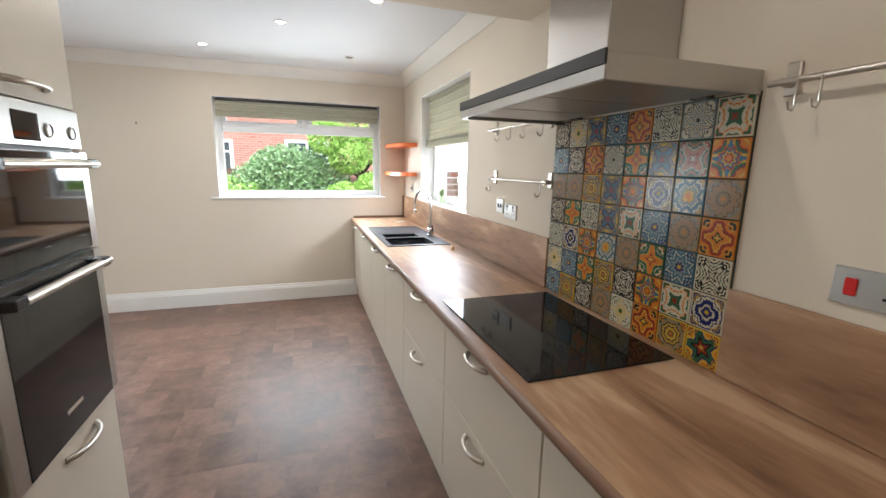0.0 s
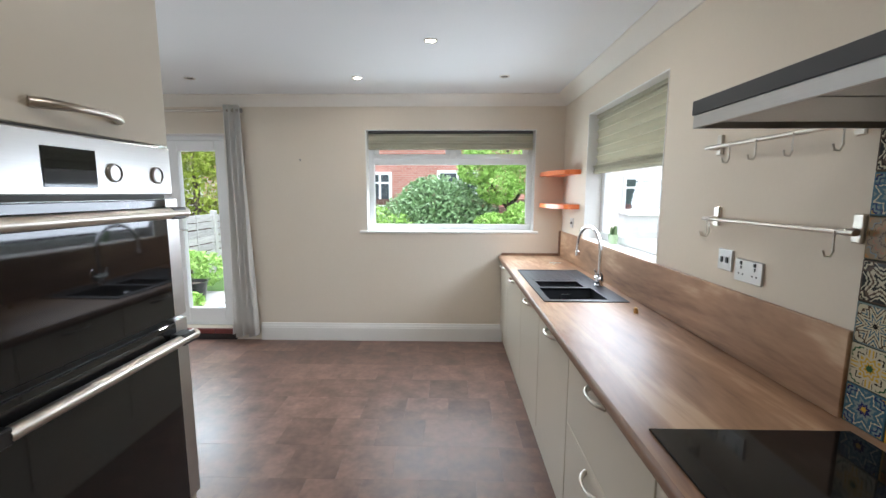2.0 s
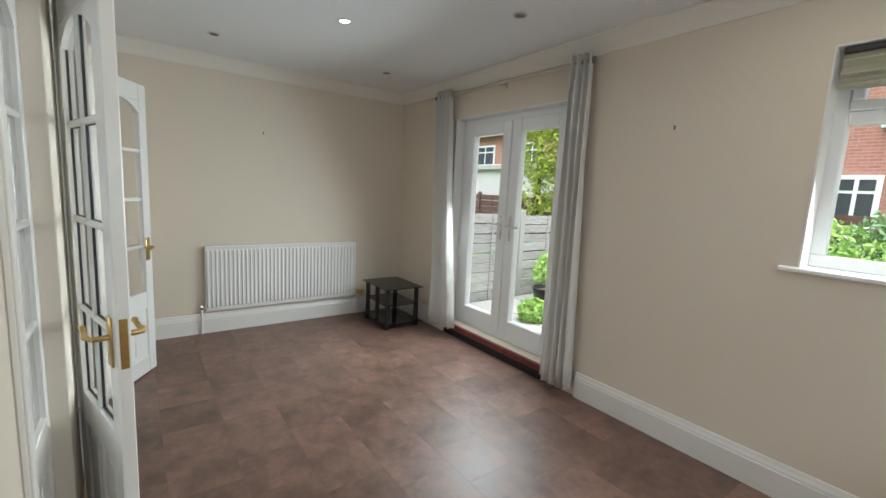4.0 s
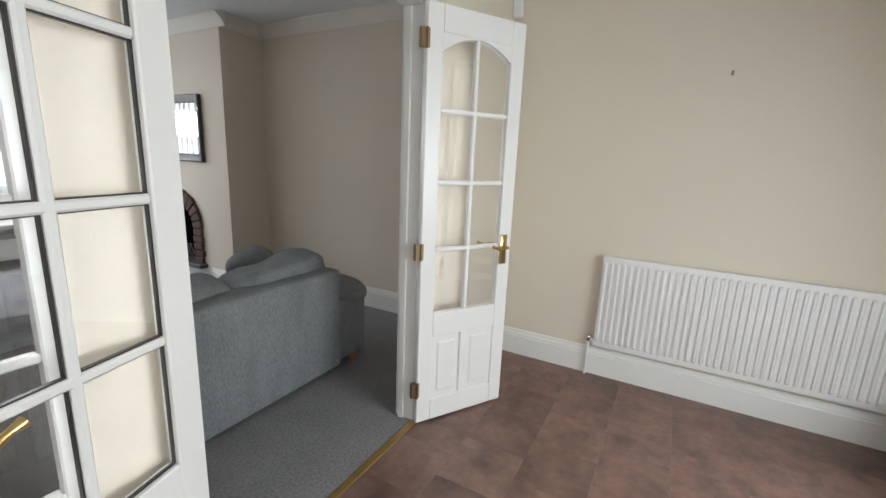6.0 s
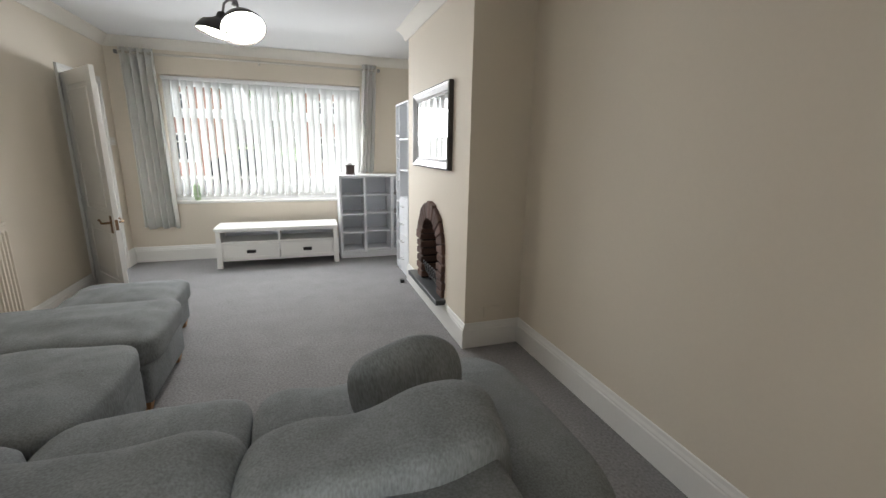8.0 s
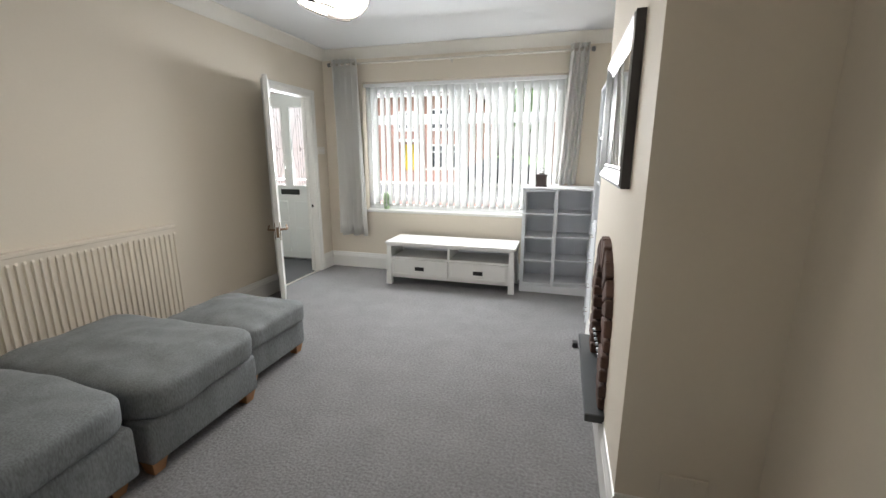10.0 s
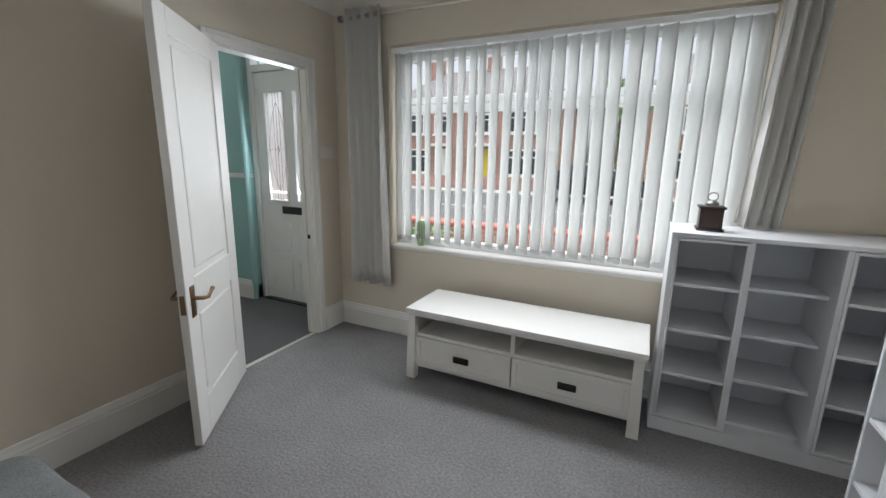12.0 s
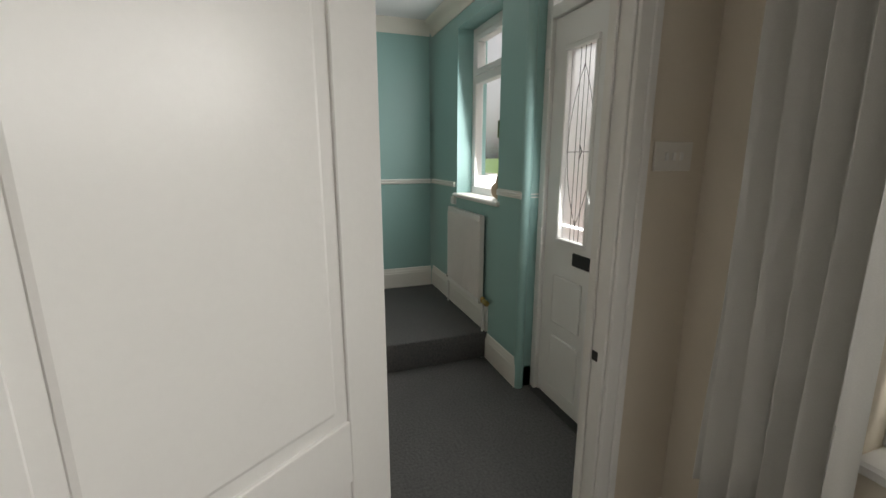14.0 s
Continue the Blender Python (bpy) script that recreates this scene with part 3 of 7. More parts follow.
# garden double doors
d1 = thing("door_1", pose((FD[0] + FD[1]) / 2, YB + 0.14, FD[2]), "closed white plastic glazed double doors to the garden", "glazed doors", kind="structure")
W, Hh = FD[1] - FD[0], FD[3] - FD[2]
bm = bmesh.new()
for q in ((-W / 2, -W / 2 + 0.055, 0, Hh), (W / 2 - 0.055, W / 2, 0, Hh), (-W / 2 + 0.055, W / 2 - 0.055, Hh - 0.055, Hh), (-W / 2 + 0.055, W / 2 - 0.055, 0, 0.04)):
    rbox(bm, q[0], q[1], -0.035, 0.035, q[2], q[3], 0.005)
part("door_frame", bm, UPVC, d1)
for s in (-1, 1):
    a, b = (-W / 2 + 0.057, -0.004) if s < 0 else (0.004, W / 2 - 0.057)
    bm = bmesh.new()
    for q in ((a, a + 0.105, 0.042, Hh - 0.057), (b - 0.105, b, 0.042, Hh - 0.057), (a + 0.105, b - 0.105, 0.042, 0.19), (a + 0.105, b - 0.105, Hh - 0.16, Hh - 0.057)):
        rbox(bm, q[0], q[1], -0.045, 0.03, q[2], q[3], 0.006)
    leaf = part("door_leaf", bm, UPVC, d1)
    g = part("pane", bx(a + 0.10, b - 0.10, -0.004, 0.004, 0.185, Hh - 0.155), GLASS, leaf)
    g.visible_shadow = False
    x = s * 0.055
    bm = bx(x - 0.014, x + 0.014, -0.055, -0.045, 0.90, 1.12, r=0.004)
    tube(bm, [(x, -0.05, 1.035), (x, -0.085, 1.035), (x + s * 0.02, -0.095, 1.035), (x + s * 0.125, -0.09, 1.03)], 0.009, 8)
    part("door_handle", bm, CHROME, leaf, "chrome lever handle on a long plate", 40)
for i in range(6):
    a = FD[0] + 0.003 + i * (W - 0.006) / 6
    tile = part("tile", bx(a + 0.002, a + (W - 0.006) / 6 - 0.002, YB - 0.03, YB + 0.105, FD[2] - 0.055, FD[2] - 0.002, r=0.005), TILERED)
    if i == 0:
        SILLT = thing("door_sill", pose(0, 0, 0), "dark red quarry tile door sill", "sill", kind="structure")
    tile.parent = SILLT
part("board", bx(FD[0], FD[1], YB - 0.022, YB - 0.001, 0.0, FD[2] - 0.056, r=0.002), BLACKP, SILLT, "dark board under the tiles")


# double doors between dining room and lounge
def glazed_leaf(name, m, flip, label, hinged=True, fixed=False, gap_line=0.0):
    """A half-glazed leaf; local x runs from its hinge to its free edge."""
    w, h, t = 0.545, 2.02, 0.02
    root = thing(name, m, label, "door", "" if fixed else "doors between dining room and lounge", "structure")
    bm = bmesh.new()
    st, z0, z1 = 0.08, 0.595, 1.905
    for q in ((0, st, 0, h), (w - st, w, 0, h), (st, w - st, 0, 0.12), (st, w - st, 0.47, z0), (st, w - st, z1, h)):
        rbox(bm, q[0], q[1], -t, t, q[2], q[3], 0.004)
    part("stile_frame", bm, WHITE, root)
    cols, rows = [st, w / 2 - 0.011, w / 2 + 0.011, w - st], [z0 + i * (z1 - z0) / 4 for i in range(5)]
    bm = bmesh.new()
    rbox(bm, cols[1], cols[2], -0.016, 0.016, z0, z1, 0.005)
    for z in rows[1:4]:
        rbox(bm, st, w - st, -0.0155, 0.0155, z - 0.011, z + 0.011, 0.005)
    part("glazing_bars", bm, WHITE, root)
    bm = bmesh.new()
    n = 12
    for sgn in (-1, 1):
        top = [bm.verts.new((st + (w - 2 * st) * i / n, sgn * t * 0.95, z1 + 0.001)) for i in range(n + 1)]
        arc = [bm.verts.new((st + (w - 2 * st) * i / n, sgn * t * 0.95, z1 - 0.075 * (2 * i / n - 1) ** 2 - 0.004)) for i in range(n + 1)]
        for i in range(n):
            bm.faces.new((top[i], top[i + 1], arc[i + 1], arc[i]))
        if sgn < 0:
            keep = arc
        else:
            for i in range(n):
                bm.faces.new((keep[i], keep[i + 1], arc[i + 1], arc[i]))
    part("arched_head", bm, WHITE, root)
    for i in range(2):
        for k in range(4):
            c0, c1, r0, r1 = cols[2 * i], cols[2 * i + 1], rows[k] + (0.0 if k == 0 else 0.011), rows[k + 1] - (0.011 if k < 3 else 0.0)
            g = part("pane", bx(c0 - 0.003, c1 + 0.003, -0.003, 0.003, r0 - 0.003, r1 + 0.003), DOORGLASS, root)
            g.visible_shadow = False
            # dark strips added to stand for the shade in each pane's glazing gap
            if gap_line:
                bm = bmesh.new()
                for q in ((c0, c0 + gap_line, r0, r1), (c1 - gap_line, c1, r0, r1), (c0 + gap_line, c1 - gap_line, r0, r0 + gap_line), (c0 + gap_line, c1 - gap_line, r1 - gap_line, r1)):
                    box(bm, q[0], q[1], -0.0065, 0.0065, q[2], q[3])
                part("pane_seal", bm, EDGEDARK, g, "dark strip drawn for the glazing gap round the glass")
        a, b = cols[2 * i] + 0.0, cols[2 * i + 1] - 0.0
        bm = bmesh.new()
        box(bm, st if i == 0 else w / 2, w / 2 if i == 0 else w - st, -0.008, 0.008, 0.12, 0.47)
        rbox(bm, a + 0.035, b - 0.035, -0.016, 0.016, 0.155, 0.435, 0.008)
        part("lower_panel", bm, WHITE, root)
    part("mid_stile", bx(w / 2 - 0.022, w / 2 + 0.022, -t + 0.001, t - 0.001, 0.12, 0.47, r=0.004), WHITE, root)
    for s in () if fixed else (-1, 1):
        bm = bx(w - 0.075, w - 0.03, min(s * t, s * (t + 0.006)), max(s * t, s * (t + 0.006)), 0.82, 0.98, r=0.002)
        tube(bm, [(w - 0.052, s * t, 0.915), (w - 0.052, s * (t + 0.045), 0.915), (w - 0.075, s * (t + 0.055), 0.917), (w - 0.105, s * (t + 0.052), 0.910),
                  (w - 0.135, s * (t + 0.05), 0.922), (w - 0.155, s * (t + 0.05), 0.928)], [0.010, 0.009, 0.008, 0.010, 0.007, 0.011], 8)
        part("door_handle", bm, BRASS, root, "polished brass scroll lever handle", 50)
    if not fixed:
        part("latch_plate", bx(w - 0.001, w + 0.0015, -0.011, 0.011, 0.82, 0.98, r=0.0005), BRASS, root)
        part("top_bolt", bx(w - 0.001, w + 0.0015, -0.009, 0.009, 1.90, 1.99, r=0.0005), DARKBRASS, root, "dark brass flush bolt")
    for z in (0.19, 0.92, 1.87) if hinged else ():
        bm = bx(-0.03, 0.012, min(flip * -0.001, flip * 0.0235), max(flip * -0.001, flip * 0.0235), z - 0.04, z + 0.04, r=0.001)
        tube(bm, [(-0.002, flip * 0.025, z - 0.042), (-0.002, flip * 0.025, z + 0.042)], 0.006, 8)
        part("hinge", bm, DARKBRASS, root, "worn brass butt hinge")
    return root


def heading(dx, dy):
    return math.degrees(math.atan2(dy, dx))


glazed_leaf("door_2", pose(-3.466, 2.757, 0.012, 0, 0, 15.5), -1, "open white half-glazed door with brass handle", False, gap_line=0.003)
glazed_leaf("door_3", pose(-4.58, 2.733, 0.012, 0, 0, heading(-0.47, 0.28)), -1, "open white arched half-glazed door with brass hinges")
glazed_leaf("window_5", pose(-3.29, 2.66, 0.012), -1, "fixed white half-glazed side panel beside the double doorway", False, True)
solo("trim_door_post", bx(-3.466, -3.242, YDL - 0.0235, YD + 0.0235, 0.0, 2.108, r=0.003), CREAM, "plain cream post between doorway and side panel", "door post", kind="structure")


def architrave(name, axis, at, out, a0, a1, top, depth0, depth1, label):
    """Moulded trim round a doorway on a wall face, with its lining."""
    bm = bmesh.new()

    def bar(p, q, z0, z1, o0, o1):
        if axis == "x":
            rbox(bm, p, q, min(o0, o1), max(o0, o1), z0, z1, 0.003)
        else:
            rbox(bm, min(o0, o1), max(o0, o1), p, q, z0, z1, 0.003)
    for face, o in ((at, out), (depth1, -out)):
        f = face
        for p, q, s in ((a0 - 0.065, a0 + 0.006, 1), (a1 - 0.006, a1 + 0.065, -1)):
            bar(p, q, 0, top + 0.065, f, f + o * 0.014)
            bar(*((p, p + 0.028) if s > 0 else (q - 0.028, q)), 0, top + 0.065, f + o * 0.013, f + o * 0.022)
        bar(a0 + 0.006, a1 - 0.006, top - 0.006, top + 0.065, f, f + o * 0.014)
        bar(a0 - 0.037, a1 + 0.037, top + 0.037, top + 0.065, f + o * 0.013, f + o * 0.0225)
    bar(a0 - 0.001, a0 + 0.014, 0, top, at - out * 0.0, depth1)
    bar(a1 - 0.014, a1 + 0.001, 0, top, at - out * 0.0, depth1)
    bar(a0 + 0.014, a1 - 0.014, top - 0.014, top + 0.001, at - out * 0.0, depth1)
    mid = at + (depth1 - at) * 0.55
    bar(a0 + 0.014, a0 + 0.026, 0, top - 0.014, mid, depth1 + (at - depth1) * 0.12)
    bar(a1 - 0.026, a1 - 0.014, 0, top - 0.014, mid, depth1 + (at - depth1) * 0.12)
    return solo(name, bm, WHITE, label, "door frame", kind="structure")


architrave("trim_double_doorway", "x", YD, 1, DD[0], DD[1], DD[3], YD, YDL, "white moulded frame of the double doorway")
architrave("trim_side_opening", "x", YD, 1, SD[0], SD[1], SD[3], YD, YDL, "white moulded frame of the narrow opening")
architrave("trim_hall_doorway", "y", XE, -1, HD[0], HD[1], HD[3], XE, XE + 0.1, "white moulded frame of the hall doorway")
solo("trim_doorway_strip", bx(DD[0] + 0.014, DD[1] - 0.014, YD - 0.005, YD + 0.03, 0.0, 0.006, r=0.002), BRASS, "brass carpet strip across the double doorway", "threshold", kind="structure")
solo("trim_hall_strip", bx(XE + 0.01, XE + 0.045, HD[0] + 0.015, HD[1] - 0.015, 0.0, 0.006, r=0.002), SATIN, "satin metal carpet strip across the hall doorway", "threshold", kind="structure")
solo("trim_strike_plate", bx(XE + 0.03, XE + 0.055, HD[0] + 0.0135, HD[0] + 0.016, 0.772, 0.805), IRON, "small brass strike plate on the door frame", "strike plate", kind="structure")

# hall door, open into the lounge
d4 = thing("door_4", pose(XE - 0.02, -2.125, 0.012, 0, 0, heading(-0.44, 0.60)), "open white two-panel door with bronze lever handles", "door", kind="structure")
w, h, t = 0.745, 1.985, 0.018
bm = bmesh.new()
for q in ((0, 0.13, 0, h), (w - 0.11, w, 0, h), (0.13, w - 0.11, 0, 0.2), (0.13, w - 0.11, 0.66, 0.82), (0.13, w - 0.11, h - 0.115, h)):
    rbox(bm, q[0], q[1], -t, t, q[2], q[3], 0.0025)
part("door_frame", bm, WHITE, d4)
for a, b in ((0.13, w - 0.11),):
    for z0, z1 in ((0.2, 0.66), (0.82, h - 0.115)):
        bm = bx(a, b, -0.009, 0.009, z0, z1)
        rbox(bm, a + 0.03, b - 0.03, -0.0165, 0.0165, z0 + 0.03, z1 - 0.03, 0.012, 2)
        part("door_panel", bm, WHITE, d4)
for s in (-1, 1):
    bm = bx(w - 0.085, w - 0.04, min(s * t, s * (t + 0.006)), max(s * t, s * (t + 0.006)), 0.64, 0.79, r=0.002)
    tube(bm, [(w - 0.062, s * t, 0.73), (w - 0.062, s * (t + 0.05), 0.73), (w - 0.09, s * (t + 0.06), 0.727), (w - 0.13, s * (t + 0.058), 0.74), (w - 0.165, s * (t + 0.055), 0.747)],
         [0.010, 0.009, 0.009, 0.007, 0.011], 8)
    part("door_handle", bm, DARKBRASS, d4, "bronze scroll lever handle", 50)
part("latch_plate", bx(w - 0.001, w + 0.0015, -0.011, 0.011, 0.67, 0.76, r=0.0005), DARKBRASS, d4)
for z in (0.2, 1.78):
    part("hinge", bx(-0.012, 0.012, -t - 0.003, -t + 0.001, z - 0.04, z + 0.04, r=0.001), DARKBRASS, d4)

# front door
d5 = thing("door_5", pose((FRD[0] + FRD[1]) / 2, YF - 0.17, 0.0, 0, 0, 180), "closed white panelled front door with leaded glass", "front door", kind="structure")
W = FRD[1] - FRD[0]
bm = bmesh.new()
for q in ((-W / 2, -W / 2 + 0.055, 0, 2.42), (W / 2 - 0.055, W / 2, 0, 2.42), (-W / 2 + 0.055, W / 2 - 0.055, 2.36, 2.42), (-W / 2 + 0.055, W / 2 - 0.055, 2.13, 2.19)):
    rbox(bm, q[0], q[1], -0.05, 0.035, q[2], q[3], 0.005)
part("door_frame", bm, UPVC, d5)
g = part("pane", bx(-W / 2 + 0.05, W / 2 - 0.05, -0.004, 0.004, 2.185, 2.365), GLASS, d5)
g.visible_shadow = False
a, b = -W / 2 + 0.058, W / 2 - 0.058
lw = b - a
bm = bmesh.new()
GA = [(a + 0.125, a + 0.345), (b - 0.345, b - 0.125)]
for q in ((a, GA[0][0], 0.015, 2.125), (GA[1][1], b, 0.015, 2.125), (GA[0][1], GA[1][0], 0.99, 1.95), (GA[0][0], GA[1][1], 1.95, 2.125), (GA[0][0], GA[1][1], 0.015, 0.99)):
    box(bm, q[0], q[1], -0.025, 0.022, q[2], q[3])
leaf = part("door_leaf", bm, UPVC, d5)
for p0, p1 in GA:
    g = part("leaded_glass", bx(p0, p1, -0.004, 0.004, 0.99, 1.95), LEADGLASS, d5, "frosted glass with lead lines")
    g.visible_shadow = False
    bm = bmesh.new()
    for q in ((p0 - 0.02, p1 + 0.02, 0.965, 0.992), (p0 - 0.02, p1 + 0.02, 1.948, 1.975), (p0 - 0.02, p0 + 0.004, 0.992, 1.948), (p1 - 0.004, p1 + 0.02, 0.992, 1.948)):
        rbox(bm, q[0], q[1], -0.036, -0.02, q[2], q[3], 0.005)
    part("glass_bead", bm, UPVC, leaf)
    bm, c = bmesh.new(), (p0 + p1) / 2
    for x in (c - 0.035, c, c + 0.035):
        tube(bm, [(x, -0.006, 0.99), (x, -0.006, 1.95)], 0.0016, 5)
    tube(bm, [(p0, -0.006, 1.45), (p1, -0.006, 1.45)], 0.0016, 5)
    for s in (-1, 1):
        tube(bm, [(c + 0.10 * s * (1 - (q / 6) ** 2), -0.006, 1.47 + 0.40 * q / 6) for q in range(-6, 7)], 0.0016, 5)
        tube(bm, [(c, -0.0065, 1.45 + s * 0.035), (c + 0.018, -0.0065, 1.45), (c, -0.0065, 1.45 - s * 0.035)], 0.003, 5)
    part("lead_lines", bm, BLACKP, d5)
part("letter_plate", bx(-0.14, 0.14, -0.034, -0.024, 0.865, 0.935, r=0.004), BLACKP, leaf, "dark metal letter plate")
for z0, z1 in ((0.10, 0.42), (0.50, 0.78)):
    for q in ((a + 0.11, -0.05), (0.05, b - 0.11)):
        part("door_panel", bx(q[0], q[1], -0.034, -0.022, z0, z1, r=0.011, seg=2), UPVC, leaf)
part("threshold", bx(-W / 2 + 0.056, W / 2 - 0.056, -0.075, -0.028, 0.0, 0.012, r=0.002), BLACKP, d5)
for z in (0.98, 1.93):
    part("hinge", bx(-W / 2 - 0.0 + 0.03, -W / 2 + 0.075, -0.066, -0.05, z - 0.05, z + 0.05, r=0.004), UPVC, d5)


# ---- kitchen: units and worktop ----
def bow(bm, c, along, out, length=0.16):
    """A bow handle centred at c, with its run and its way out as unit vectors."""
    c, a, o = Vector(c), Vector(along), Vector(out)
    pts = [c + a * (length * (k / 8 - 0.5)) + o * (0.034 * (1 - (abs(k / 4 - 1)) ** 2.6) + 0.002) for k in range(9)]
    return tube(bm, pts, [0.010, 0.010, 0.008, 0.007, 0.007, 0.007, 0.008, 0.010, 0.010], 8)


BASES = [(0.10, 0.70, "door"), (0.70, 1.437, "door"), (1.437, 2.21, "drawers"), (2.21, 2.985, "drawers"), (2.985, 3.60, "door"), (3.60, 4.22, "door"), (4.22, 4.95, "door"), (4.95, 5.452, "door")]
for y0, y1, kind in BASES:
    c = (y0 + y1) / 2
    u = thing("base_cabinet", pose(-0.3, c, 0), "cream satin " + ("drawer" if kind == "drawers" else "") + " base cabinet with bow handles under the worktop", "cabinet", "base cabinets under the worktop")
    hw = (y1 - y0) / 2
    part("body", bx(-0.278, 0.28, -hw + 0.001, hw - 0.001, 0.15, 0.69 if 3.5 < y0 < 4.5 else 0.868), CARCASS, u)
    part("plinth", bx(-0.27, -0.252, -hw + 0.001, hw - 0.001, 0.0, 0.15), UNIT, u)
    if kind == "drawers":
        fr = [(0.155, 0.545, 0.50), (0.549, 0.866, 0.838)]
    else:
        fr = [(0.155, 0.866, 0.838)]
    for z0, z1, hz in fr:
        f = part("drawer_front" if kind == "drawers" else "door", bx(-0.30, -0.279, -hw + 0.0035, hw - 0.0035, z0, z1, r=0.003, seg=2), UNIT, u)
        bm = bmesh.new()
        bow(bm, (-0.30, 0.03 if kind == "drawers" else 0.0, hz), (0, 1, 0), (-1, 0, 0))
        part("handle", bm, SATIN, f, "satin nickel bow handle", 50)
bm = bmesh.new()
S0, S1 = 3.64, 4.64
for q in ((-0.62, -0.004, -0.5, S0), (-0.62, -0.004, S1, YB - 0.022), (-0.62, -0.555, S0, S1), (-0.085, -0.004, S0, S1)):
    box(bm, *q[:2], *q[2:], 0.870, 0.910)
bmesh.ops.remove_doubles(bm, verts=bm.verts, dist=1e-5)
wt = solo("worktop", bm, OAK, "long rustic oak laminate worktop with rolled front edge", "worktop")
bm = bmesh.new()
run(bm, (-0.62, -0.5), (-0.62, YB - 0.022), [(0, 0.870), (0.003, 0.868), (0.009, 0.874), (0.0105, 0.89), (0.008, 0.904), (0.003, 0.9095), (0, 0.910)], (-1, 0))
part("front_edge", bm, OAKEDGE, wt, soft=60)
bm = bmesh.new()
rbox(bm, -0.018, -0.002, 2.376, 5.43, 0.9105, 1.165, 0.003)
solo("upstand", bm, OAK, "oak laminate upstand behind the worktop", "upstand")
solo("upstand", bx(-0.018, -0.002, -0.5, 1.443, 0.9105, 1.175, r=0.003), OAK, "oak laminate upstand beside the patterned tiles", "upstand")
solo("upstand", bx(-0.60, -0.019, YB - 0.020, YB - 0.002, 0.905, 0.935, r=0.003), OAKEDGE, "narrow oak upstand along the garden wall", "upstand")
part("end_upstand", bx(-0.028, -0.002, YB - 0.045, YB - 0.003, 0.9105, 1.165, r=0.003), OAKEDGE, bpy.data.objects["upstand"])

# hob
hob = thing("hob", pose(-0.315, 1.93, 0.9105), "flush black ceramic glass hob with no pans", "hob")
part("glass_top", bx(-0.265, 0.265, -0.375, 0.375, 0.0, 0.006, r=0.002), BLACKGLASS, hob)

# sink
sk = thing("sink", pose(-0.32, 4.14, 0.91), "charcoal composite one and a half bowl sink with drainer", "sink")
bm = bmesh.new()
x0, x1, y0, y1 = -0.245, 0.245, -0.51, 0.51
B1, B2 = (-0.205, 0.135, -0.465, -0.165), (-0.19, 0.10, -0.125, 0.045)
for q in ((x0, x1, y0, B1[2]), (x0, B1[0], B1[2], B1[3]), (B1[1], x1, B1[2], B1[3]), (x0, x1, B1[3], B2[2]), (x0, B2[0], B2[2], B2[3]), (B2[1], x1, B2[2], B2[3]), (x0, x1, B2[3], 0.085)):
    box(bm, *q, -0.012, 0.006)
box(bm, x0, x1, 0.085, y1, -0.012, 0.001)
for q in ((x0, x0 + 0.018, 0.085, y1), (x1 - 0.018, x1, 0.085, y1), (x0 + 0.018, x1 - 0.018, y1 - 0.018, y1)):
    rbox(bm, *q, -0.004, 0.006, 0.003)
part("deck", bm, GRANITE, sk)
for k in range(9):
    part("drainer_rib", bx(-0.2 + k * 0.044, -0.185 + k * 0.044, 0.12, 0.47, 0.001, 0.0035, r=0.001), GRANITE, sk)
for (a, b, c, d), z in ((B1, -0.19), (B2, -0.13)):
    bm = bmesh.new()
    for q in ((a - 0.008, a, c - 0.008, d + 0.008, z, 0.004), (b, b + 0.008, c - 0.008, d + 0.008, z, 0.004), (a, b, c - 0.008, c, z, 0.004), (a, b, d, d + 0.008, z, 0.004), (a - 0.008, b + 0.008, c - 0.008, d + 0.008, z - 0.008, z)):
        box(bm, *q)
    bowl = part("bowl", bm, GRANITE, sk)
    bm = bmesh.new()
    lathe(bm, [(0.044, z + 0.0005), (0.044, z + 0.004), (0.03, z + 0.005), (0.028, z + 0.002)], 24, ((a + b) / 2, (c + d) / 2, 0))
    part("waste", bm, CHROME, bowl, "chrome basket waste")
part("overflow", bx(-0.06, 0.0, -0.1665, -0.163, -0.075, -0.035, r=0.001), CHROME, sk, "chrome overflow plate")
tap = thing("mixer_tap", pose(-0.115, 4.03, 0.916), "tall chrome swan-neck mixer tap with two levers", "tap")
bm = bmesh.new()
lathe(bm, [(0.03, 0), (0.03, 0.012), (0.023, 0.02), (0.023, 0.06), (0.019, 0.07)], 20)
part("base", bm, CHROME, tap, soft=40)
sp = [(0, 0, 0.06), (0, 0, 0.24)] + [(-0.03 * (1 - math.cos(a)) , 0.15 * (1 - math.cos(a)) , 0.24 + 0.15 * math.sin(a)) for a in [math.pi * k / 12 for k in range(1, 12)]] + [(-0.06, 0.3, 0.24), (-0.06, 0.3, 0.19)]
bm = bmesh.new()
tube(bm, sp, 0.0125, 12)
part("spout", bm, CHROME, tap, soft=50)
bm = bmesh.new()
lathe(bm, [(0.0165, 0), (0.0165, 0.03), (0.013, 0.034)], 14, (-0.06, 0.3, 0.168))
part("aerator", bm, CHROME, tap, soft=40)
for s in (-1, 1):
    bm = bmesh.new()
    tube(bm, [(0, 0, 0.045), (0, s * 0.05, 0.05)], 0.017, 12)
    tube(bm, [(0, s * 0.05, 0.05), (0, s * 0.058, 0.085), (-0.01, s * 0.06, 0.105)], [0.010, 0.007, 0.006], 8)
    part("lever", bm, CHROME, tap, soft=40)
